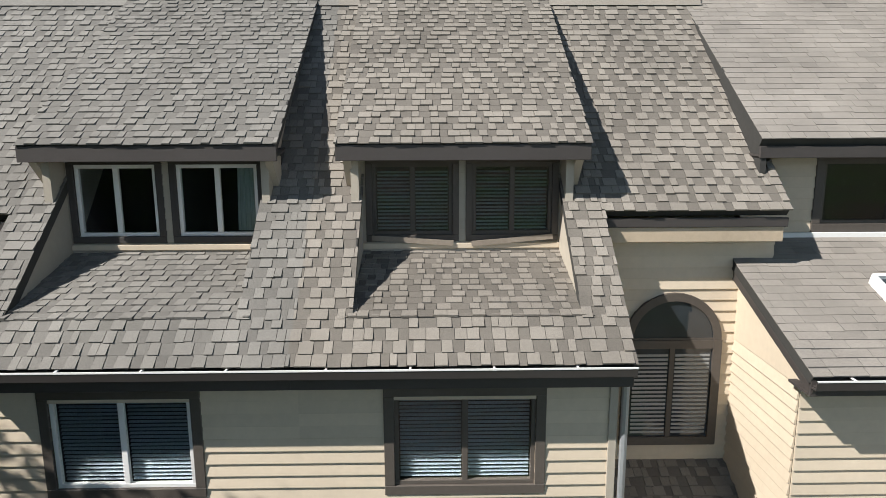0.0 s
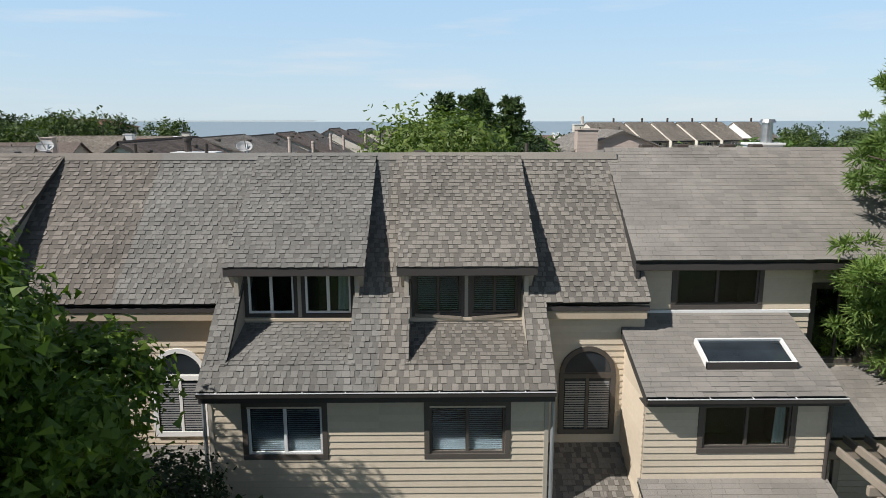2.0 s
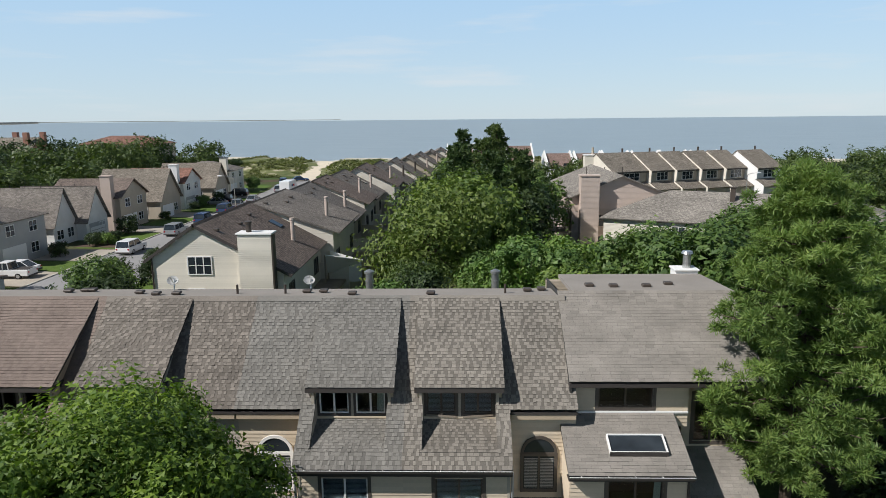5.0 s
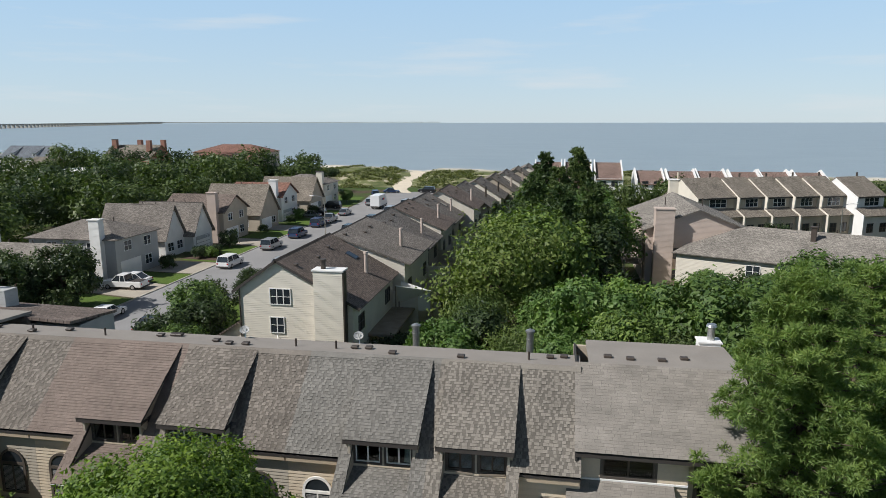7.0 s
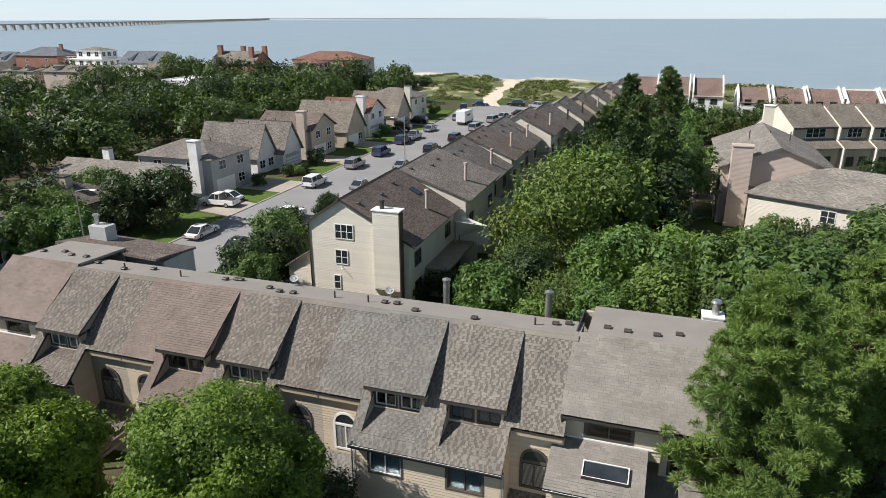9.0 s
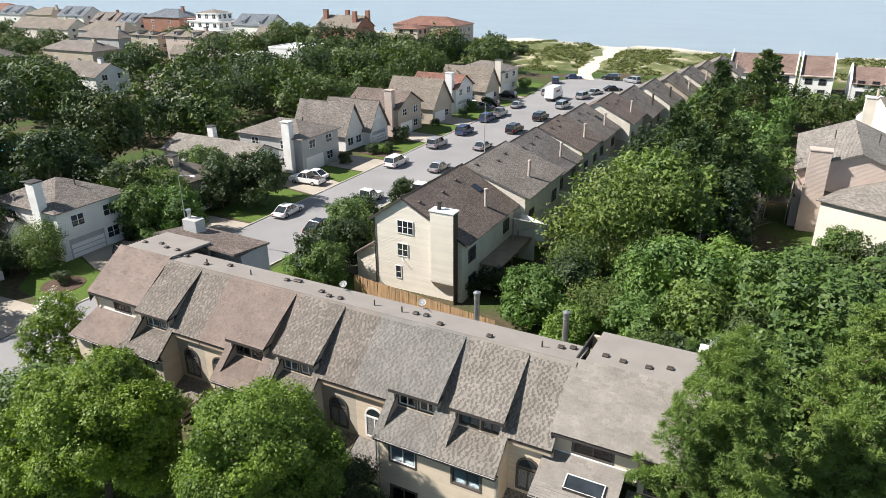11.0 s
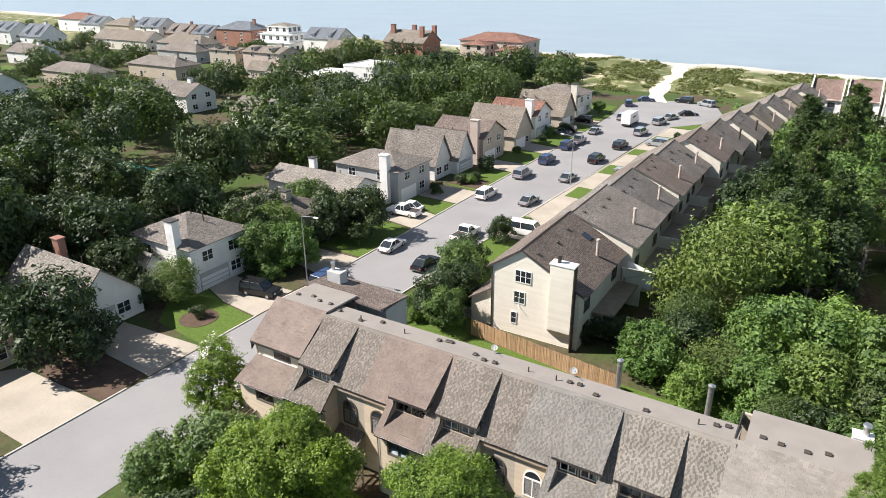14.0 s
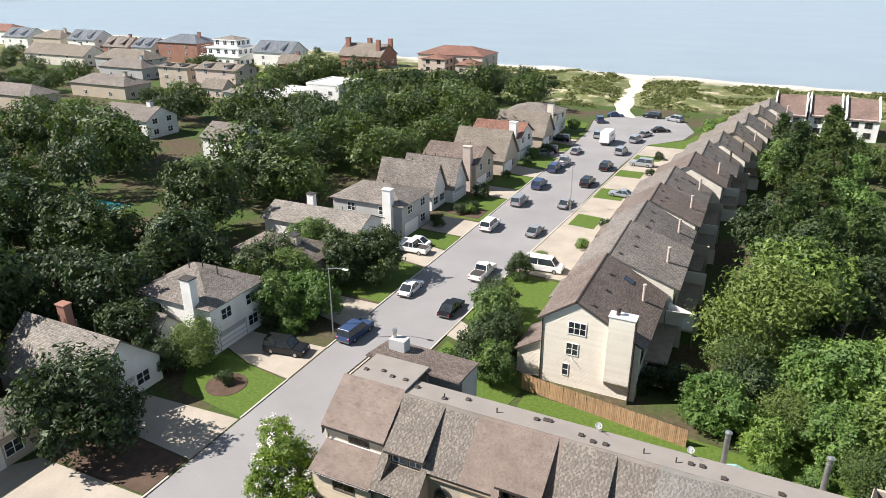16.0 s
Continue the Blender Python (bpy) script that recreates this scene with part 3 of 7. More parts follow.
def round_lobes(rng, r, h, n, low=0.35, lobe=(0.22, 0.46)):
    """Lobes of a broad crown of radius r whose top is at height h."""
    out = [(0, 0, h * 0.64, r * 0.62, h * 0.3)]
    for i in range(n):
        a = 2 * math.pi * (i + rng.uniform(-0.3, 0.3)) / n * 2.4
        f = rng.uniform(0.35, 0.82) if lobe[1] > 0.4 else 0.9 * math.sqrt(rng.uniform(0.12, 1.0))
        z = h * (rng.uniform(low, 0.80) if lobe[1] > 0.4 else low + (0.97 - low) * rng.uniform(0.0, 1.0) * math.sqrt(max(0.05, 1.0 - 0.85 * f * f)))
        q = r * rng.uniform(*lobe)
        z = min(z, h - q * 0.75)
        out.append((math.cos(a) * r * f, math.sin(a) * r * f, z, q, q * rng.uniform(0.7, 0.95)))
    return out


def make_tree(name, seed, r, h, n, per_area, clump, leaf, m, label, category="tree", stretch=1.0, low=0.35, bark="bark", jit=None, lobe=(0.22, 0.46)):
    rng = np.random.default_rng(seed)
    lobes = round_lobes(rng, r, h, n, low, lobe)
    jit = jit or leaf * 1.15
    t = thing(name, label, category, group=category + "s")
    part("trunk", branch_tree(rng, h * 0.62, max(0.05, r * 0.055), lobes), M[bark], t, smooth=True)
    P, N = crown_points(rng, lobes, per_area, clump, jit or leaf * 1.3)
    ob = new("crown", leaves_mesh("crown", rng, P, N, leaf, stretch, M[m]))
    ob.parent = t
    return t


def make_pine(seed, r, h, layers, m, label, ln=0.24, start=0.3, clumps=5, needles=150, wide=0.05):
    """A pine: whorls of rising limbs that carry dense puffs of needles along their outer half."""
    rng = np.random.default_rng(seed)
    t = thing("pine_tree", label, "pine tree", group="pine trees")
    bm = tube((0, 0, -0.2), (0.1, 0, h * 0.6), 0.24, 0.15, 10)
    add_tube(bm, (0.1, 0, h * 0.6), (0, 0.1, h * 0.97), 0.15, 0.03, 8)
    P, N = [], []
    for i in range(layers):
        f = (i + rng.uniform(-0.3, 0.3)) / layers
        z = h * (start + (0.985 - start) * f)
        reach = r * min(1.0, 0.62 + 1.5 * max(f, 0.0)) * (1.0 - 0.86 * max(0.0, f) ** 1.9) * rng.uniform(0.75, 1.12)
        for k in range(5):
            a = rng.uniform(0, 2 * math.pi)
            length = reach * rng.uniform(0.5, 1.05)
            s = Vector((0.05, 0.03, z))
            e = Vector((math.cos(a) * length, math.sin(a) * length, z + length * rng.uniform(-0.05, 0.3)))
            mid = s.lerp(e, 0.5) - Vector((0, 0, 0.1 * length))
            add_tube(bm, s, mid, 0.05, 0.035, 5)
            add_tube(bm, mid, e, 0.035, 0.015, 5)
            for q in range(clumps):
                g = 1.0 - rng.uniform(0, 0.72) * (q > 0)
                c = (s.lerp(mid, g * 2) if g < 0.5 else mid.lerp(e, g * 2 - 1)) + Vector(rng.normal(0, 0.3, 3))
                size = rng.uniform(0.3, 0.52)
                d = rng.normal(0, 1, (needles, 3)) + np.array((math.cos(a) * 0.3, math.sin(a) * 0.3, 0.45))
                d /= np.linalg.norm(d, axis=1, keepdims=True)
                P.append(np.array(c) + d * np.array((size, size, size * 0.78)) * rng.uniform(0.45, 1.0, (needles, 1)))
                N.append(d)
    P, D = np.concatenate(P), np.concatenate(N)
    n = len(P)
    D = D + rng.normal(0, 0.35, (n, 3))
    D /= np.linalg.norm(D, axis=1, keepdims=True)
    side = np.cross(D, rng.normal(0, 1, (n, 3)))
    side /= np.linalg.norm(side, axis=1, keepdims=True)
    L = (ln * rng.uniform(0.7, 1.2, n))[:, None]
    tri = np.stack([P - D * L * 0.5 - side * wide * 0.5, P - D * L * 0.5 + side * wide * 0.5, P + D * L * 0.5], 1).reshape(-1, 3)
    me = bpy.data.meshes.new("crown")
    me.vertices.add(n * 3)
    me.vertices.foreach_set("co", tri.astype(np.float32).ravel())
    me.loops.add(n * 3)
    me.loops.foreach_set("vertex_index", np.arange(n * 3, dtype=np.int32))
    me.polygons.add(n)
    me.polygons.foreach_set("loop_start", np.arange(0, n * 3, 3, dtype=np.int32))
    me.update(calc_edges=True)
    me.materials.append(M[m])
    part("trunk", bm, M["bark"], t, smooth=True)
    ob = new("crown", me)
    ob.parent = t
    return t


def place(t, x, y, s=1.0, turn=0.0, z=0.0, sz=None, label=""):
    t.matrix_basis = pose(x, y, z, 0, 0, turn) @ Matrix.Diagonal((s, s, sz or s, 1))
    return t


def again(t, x, y, s=1.0, turn=0.0, z=0.0, sz=None):
    """A copy of a tree at another place, turned and scaled."""
    made = {}
    for o in (t, *t.children_recursive):
        made[o] = o.copy()
        scene.collection.objects.link(made[o])
        made[o].parent = made.get(o.parent, o.parent)
    made[t].matrix_basis = pose(x, y, z, 0, 0, turn) @ Matrix.Diagonal((s, s, sz or s, 1))
    return made[t]


# the two broad trees before the row, and the pine beside it
front_a = place(make_tree("broadleaf_tree", 11, 4.6, 11.4, 110, 230, 12, 0.095, "leaf_shade", "dense bright green broadleaf tree before the row houses", stretch=0.8, low=0.2, jit=0.16, lobe=(0.13, 0.23)), -8.1, 0.9)
front_low = place(make_tree("broadleaf_tree", 13, 2.5, 5.4, 40, 260, 12, 0.075, "leaf_dark", "low dark green tree against the house wall", stretch=0.8, low=0.12, jit=0.16, lobe=(0.16, 0.3)), -5.0, 3.9)
front_b = place(make_tree("broadleaf_tree", 12, 4.9, 9.8, 95, 160, 12, 0.115, "leaf_oak", "tall rounded bright green tree before the row houses", stretch=0.8, low=0.22, lobe=(0.13, 0.24)), -20.0, 0.3)
pine = place(make_pine(21, 4.1, 15.4, 32, "needle", "tall yellowish-green pine beside the end house"), 12.9, 8.9)
pine_far = place(make_pine(23, 4.2, 13.6, 24, "needle", "bushy yellowish-green pine behind the end house", start=0.12, needles=85, wide=0.075), 19.6, 20.4)
pine_side = place(make_pine(24, 3.6, 12.0, 22, "needle", "bushy yellowish-green pine beside a taller pine", start=0.12, needles=85, wide=0.075), 18.6, 12.4)
mid_oak = make_tree("broadleaf_tree", 31, 3.9, 8.6, 22, 27, 11, 0.2, "leaf_mid", "full green broadleaf tree in the gardens", low=0.25)
mid_dark = make_tree("broadleaf_tree", 32, 3.6, 8.2, 20, 27, 11, 0.2, "leaf_dark", "dark green evergreen oak in the gardens", low=0.2)
mid_bright = make_tree("broadleaf_tree", 33, 3.7, 7.2, 22, 27, 11, 0.2, "leaf_bright", "bright yellow-green broadleaf tree", low=0.22)
far_oak = make_tree("broadleaf_tree", 34, 4.6, 8.4, 22, 8, 10, 0.26, "leaf_wood", "woodland oak with a rounded green crown", low=0.25)
far_dark = make_tree("broadleaf_tree", 35, 4.4, 8.0, 22, 8, 10, 0.26, "leaf_dark", "dark woodland oak with a rounded crown", low=0.25)
shrub = make_tree("shrub", 36, 1.35, 2.0, 9, 170, 8, 0.095, "leaf_dark", "clipped dark green garden shrub", "shrub", low=0.15)
shrub_b = make_tree("shrub", 37, 1.5, 2.3, 9, 160, 8, 0.10, "leaf_bright", "loose light green garden shrub", "shrub", low=0.15)
airy = make_tree("broadleaf_tree", 38, 3.4, 8.0, 22, 50, 9, 0.14, "leaf_pale", "airy pale green tree with thin foliage", low=0.2, jit=0.5)
mid_pine = make_pine(22, 3.0, 10.5, 16, "leaf_wood", "dark green pine in the gardens", ln=0.4, start=0.2, clumps=4, needles=30, wide=0.16)
crepe = place(make_tree("flowering_tree", 39, 3.1, 7.2, 18, 150, 11, 0.11, "leaf_shade", "white-flowering myrtle tree at the end house", "flowering tree", low=0.15), -34.2, 7.8)
def blossoms():
    rng = np.random.default_rng(5)
    P, N = crown_points(rng, round_lobes(np.random.default_rng(39), 3.2, 7.35, 18, 0.15), 17, 16, 0.13)
    ob = new("blossom", leaves_mesh("blossom", rng, P, N, 0.085, 1.0, M["flower"]))
    ob.parent = crepe
    ob["label"] = "clusters of white blossom"
blossoms()

rt = random.Random(4)
BLOCKED = []   # rectangles that stay free of woodland: x0, y0, x1, y1


def free(x, y, r):
    return not any(x0 - r < x < x1 + r and y0 - r < y < y1 + r for x0, y0, x1, y1 in BLOCKED)


BLOCKED += [(-48, -60, -22, 190), (-35, 5, 16, 19), (-23, 30, -7, 168), (-9, 146, 95, 174)]

# ---- the near row of town houses ----
TAN_R, RIDGE_Y, RIDGE_Z = 0.87, 12.0, 10.1


def roof_z(y):
    return RIDGE_Z - TAN_R * (RIDGE_Y - y)


def shingle_verts(rng, p0, U, V, N, u, v, w, e, relief=1.0, under=False):
    h = (0.006 if under else 0.017 + rng.random() * 0.010) * relief
    drop = rng.uniform(-0.007, 0.007)
    k = []
    for (a, b, c) in ((u + 0.003, v + drop, h), (u + w - 0.003, v + drop, h), (u + w - 0.003, v + e * 1.15, 0.002), (u + 0.003, v + e * 1.15, 0.002), (u + 0.003, v + drop, -0.004), (u + w - 0.003, v + drop, -0.004)):
        k.append(p0 + U * a + V * b + N * c)
    return k


SH_FACES = ((0, 1, 2, 3), (4, 5, 1, 0), (4, 0, 3), (5, 2, 1))


def shingles(parent, corner, along, up, m, seed, expo=0.145, tab=(0.10, 0.17), singles=0, clip=None, relief=1.0, under=None):
    """Courses of laminated shingles on a slope: raised tabs between stretches of the under layer. corner: the lower end of the eave; along, up: its edges as vectors."""
    rng = random.Random(seed)
    p0, along, up = Vector(corner), Vector(along), Vector(up)
    U, V = along.normalized(), up.normalized()
    N = U.cross(V)
    if N.z < 0:
        N = -N
    verts, faces, slots, count = [], [], [], 0
    rows = int(up.length / expo)
    expo = up.length / rows
    for i in range(rows):
        u = -rng.uniform(0, tab[1])
        low = False
        while u < along.length:
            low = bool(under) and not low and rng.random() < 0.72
            w = rng.uniform(*tab) * rng.choice((0.75, 1.0, 1.3))
            a, b = max(u, -0.015), min(u + w, along.length + 0.015)
            u += w
            if b - a < 0.03 or (clip and not clip(p0 + U * (a + b) / 2 + V * (i + 0.5) * expo)):
                continue
            k = shingle_verts(rng, p0, U, V, N, a, i * expo, b - a, expo, relief, low)
            if count < singles and i < 22:
                me = bpy.data.meshes.new("shingle")
                me.from_pydata([tuple(q) for q in k], [], SH_FACES)
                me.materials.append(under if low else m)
                ob = new("shingle", me)
                ob.parent = parent
                count += 1
            else:
                n = len(verts)
                verts += [tuple(q) for q in k]
                faces += [tuple(n + j for j in f) for f in SH_FACES]
                slots += [int(low)] * len(SH_FACES)
    if verts:
        me = bpy.data.meshes.new("shingle_field")
        me.from_pydata(verts, [], faces)
        me.materials.append(m)
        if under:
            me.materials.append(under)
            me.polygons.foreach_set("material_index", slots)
        ob = new("shingle_field", me)
        ob.parent = parent
        ob["kind"] = "stuff"


def board_wall(parent, x0, x1, z0, z1, y, holes, m, lap=0.152, depth=0.12, facing=-1, name="wall", axis="x"):
    """A wall with thickness, openings through it and lap boards on its face. axis x: the wall runs along x at y; axis y: it runs along y at x = y."""
    def put_box(bm, a0, a1, b0, b1, d0, d1):
        if axis == "x":
            add_box(bm, a0, d0, b0, a1, d1, b1)
        else:
            add_box(bm, d0, a0, b0, d1, a1, b1)
    zs = sorted({z0, z1, *[min(max(h[k], z0), z1) for h in holes for k in (2, 3)]})
    bm = bmesh.new()
    for za, zb in zip(zs, zs[1:]):
        if zb - za < 1e-3:
            continue
        x = x0
        for h in sorted(holes):
            if h[2] < zb - 1e-3 and h[3] > za + 1e-3:
                if h[0] > x + 1e-3:
                    put_box(bm, x, h[0], za, zb, y, y - facing * depth)
                x = h[1]
        if x1 > x + 1e-3:
            put_box(bm, x, x1, za, zb, y, y - facing * depth)
    wall = part(name, bm, m, parent)
    n = round((z1 - z0) / lap)
    lap = (z1 - z0) / n
    for i in range(n):
        a, b = z0 + i * lap, z0 + (i + 1) * lap
        segs, x = [], x0
        for h in sorted(holes):
            if h[2] < b - 0.03 and h[3] > a + 0.03:
                segs.append((x, h[0]))
                x = h[1]
        segs.append((x, x1))
        for s0, s1 in segs:
            if s1 - s0 > 0.05:
                f = facing
                prof = [(y + f * 0.004, a - 0.012), (y + f * 0.034, a - 0.014), (y + f * 0.034, a - 0.006), (y + f * 0.008, b - 0.004), (y + f * 0.004, b - 0.004)]
                part("siding_board", prism(prof, s0, s1, axis="x" if axis == "x" else "y"), m, wall)
    return wall


def window(parent, x0, x1, z0, z1, y, frame="trim", sash="trim", blind=None, depth=0.12, room=1.6, curtain=False, split=True, trim=0.11, sill=True):
    """A sliding window in a wall that faces -y: trim boards, sash, panes, blinds and a room box behind, its shade
    painted near-black.
    """
    bm = bmesh.new()
    t = trim
    for a in ((x0 - t, z1, x1 + t, z1 + t), (x0 - t, z0 - t, x1 + t, z0), (x0 - t, z0, x0, z1), (x1, z0, x1 + t, z1)):
        add_box(bm, a[0], y - 0.045, a[1], a[2], y + 0.02, a[3], 0.006)
    win = part("window", bm, M[frame], parent)
    s = 0.05
    bm = bmesh.new()
    for a in ((x0, z1 - s, x1, z1), (x0, z0, x1, z0 + s), (x0, z0 + s, x0 + s, z1 - s), (x1 - s, z0 + s, x1, z1 - s)):
        add_box(bm, a[0], y - 0.01, a[1], a[2], y + 0.06, a[3], 0.004)
    c = (x0 + x1) / 2
    if split:
        add_box(bm, c - 0.035, y - 0.005, z0 + s, c + 0.035, y + 0.055, z1 - s, 0.004)
    part("sash", bm, M[sash], win)
    for a, b in (((x0 + s, c - 0.035), (c + 0.035, x1 - s)) if split else ((x0 + s, x1 - s),)):
        p = part("pane", box(a, y + 0.02, z0 + s, b, y + 0.026, z1 - s), M["pane"], win)
        p.visible_shadow = False
    # shallow open box, coloured near-black to stand in for indoor shade
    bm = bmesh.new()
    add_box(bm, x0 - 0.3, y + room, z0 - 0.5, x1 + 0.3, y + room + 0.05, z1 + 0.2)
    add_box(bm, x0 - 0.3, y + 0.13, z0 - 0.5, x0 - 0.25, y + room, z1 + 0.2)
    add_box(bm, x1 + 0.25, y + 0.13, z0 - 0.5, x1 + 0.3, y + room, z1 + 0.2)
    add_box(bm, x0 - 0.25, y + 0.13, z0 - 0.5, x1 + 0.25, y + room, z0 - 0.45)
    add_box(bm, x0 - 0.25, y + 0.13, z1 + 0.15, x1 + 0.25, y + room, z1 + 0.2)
    part("dark_interior", bm, M["room_shade"], win)
    if blind:
        for (a, b) in (((x0 + s, c - 0.03), (c + 0.03, x1 - s)) if split else ((x0 + s, x1 - s),)):
            n = int((z1 - z0 - 2 * s) / 0.048)
            me = None
            for i in range(n):
                m = pose((a + b) / 2, y + 0.085, z0 + s + (i + 0.5) * 0.048, 34)
                if me is None:
                    first = part("slat", box((a - b) / 2 + 0.01, -0.017, -0.0015, (b - a) / 2 - 0.01, 0.017, 0.0015), M[blind], win)
                    first.matrix_basis, me = m, first.data
                else:
                    share("slat", me, m, win)
    if curtain:
        bm = bmesh.new()
        for k in range(7):
            add_tube(bm, (x1 - 0.09 - k * 0.035, y + 0.1 + 0.02 * (k % 2), z0 + 0.06), (x1 - 0.09 - k * 0.03, y + 0.1 + 0.02 * (k % 2), z1 - 0.05), 0.022, seg=8)
        part("curtain", bm, M["curtain"], win, "pale curtain drawn aside")
    return win


def arch_window(parent, cx, w, z0, spring, y, white=False):
    """A window with a half-round light over a sliding sash, with a heavy brown surround."""
    fr = M["white"] if white else M["trim"]
    r = w / 2
    bm = bmesh.new()
    n = 18
    ring = [(math.cos(math.pi * i / n), math.sin(math.pi * i / n)) for i in range(n + 1)]
    for (a, b), (c, d) in zip(ring, ring[1:]):
        poly = [(cx + a * r, spring + b * r), (cx + a * (r + 0.11), spring + b * (r + 0.11)), (cx + c * (r + 0.11), spring + d * (r + 0.11)), (cx + c * r, spring + d * r)]
        A = [bm.verts.new((p, y - 0.05, q)) for p, q in poly]
        B = [bm.verts.new((p, y + 0.02, q)) for p, q in poly]
        bm.faces.new(A), bm.faces.new(B[::-1])
        for i in range(4):
            j = (i + 1) % 4
            bm.faces.new((A[j], A[i], B[i], B[j]))
    add_box(bm, cx - r - 0.12, y - 0.055, z0 - 0.12, cx - r, y + 0.02, spring)
    add_box(bm, cx + r, y - 0.055, z0 - 0.12, cx + r + 0.12, y + 0.02, spring)
    add_box(bm, cx - r, y - 0.055, z0 - 0.12, cx + r, y + 0.02, z0)
    add_box(bm, cx - r, y - 0.05, spring - 0.12, cx + r, y + 0.02, spring)
    win = part("arched_window", bm, fr, parent)
    bm = bmesh.new()
    poly = [(cx + a * r, spring + b * r) for a, b in ring]
    add_prism(bm, poly, y - 0.02, y - 0.012, axis="y")
    part("fanlight", bm, M["glass"], win)
    part("pane", box(cx - r, y - 0.02, z0, cx + r, y - 0.012, spring - 0.12), M["glass"], win)
    bm = box(cx - 0.035, y - 0.04, z0, cx + 0.035, y + 0.0, spring - 0.12)
    add_box(bm, cx - r, y - 0.035, spring, cx + r, y - 0.005, spring + 0.03)
    part("mullion", bm, fr, win)
    first = None
    for a in (-1, 1):
        for i in range(int((spring - z0 - 0.2) / 0.06)):
            m = pose(cx + a * (r / 2 + 0.01), y - 0.0245, z0 + 0.0665 + i * 0.06)
            if first is None:
                first = part("slat", box(0.04 - r / 2, -0.0025, -0.0165, r / 2 - 0.04, 0.0025, 0.0165), M["slat_dark"], win)
                first.matrix_basis = m
            else:
                share("slat", first.data, m, win)
    return win


def gutter(parent, x0, x1, y, z):
    bm = bmesh.new()
    prof = [(y, z - 0.02), (y - 0.012, z - 0.02), (y - 0.02, z - 0.1), (y - 0.09, z - 0.095), (y - 0.11, z), (y - 0.125, z), (y - 0.105, z - 0.11), (y, z - 0.12)]
    add_prism(bm, prof, x0, x1)
    g = part("gutter", bm, M["fascia"], parent)
    part("gutter_lip", box(x0, y - 0.128, z - 0.012, x1, y - 0.112, z + 0.006), M["white"], g)
    for i in range(int((x1 - x0) / 0.9)):
        part("gutter_strap", box(x0 + 0.4 + i * 0.9, y - 0.12, z + 0.002, x0 + 0.425 + i * 0.9, y + 0.01, z + 0.012), M["white"], g)
    return g


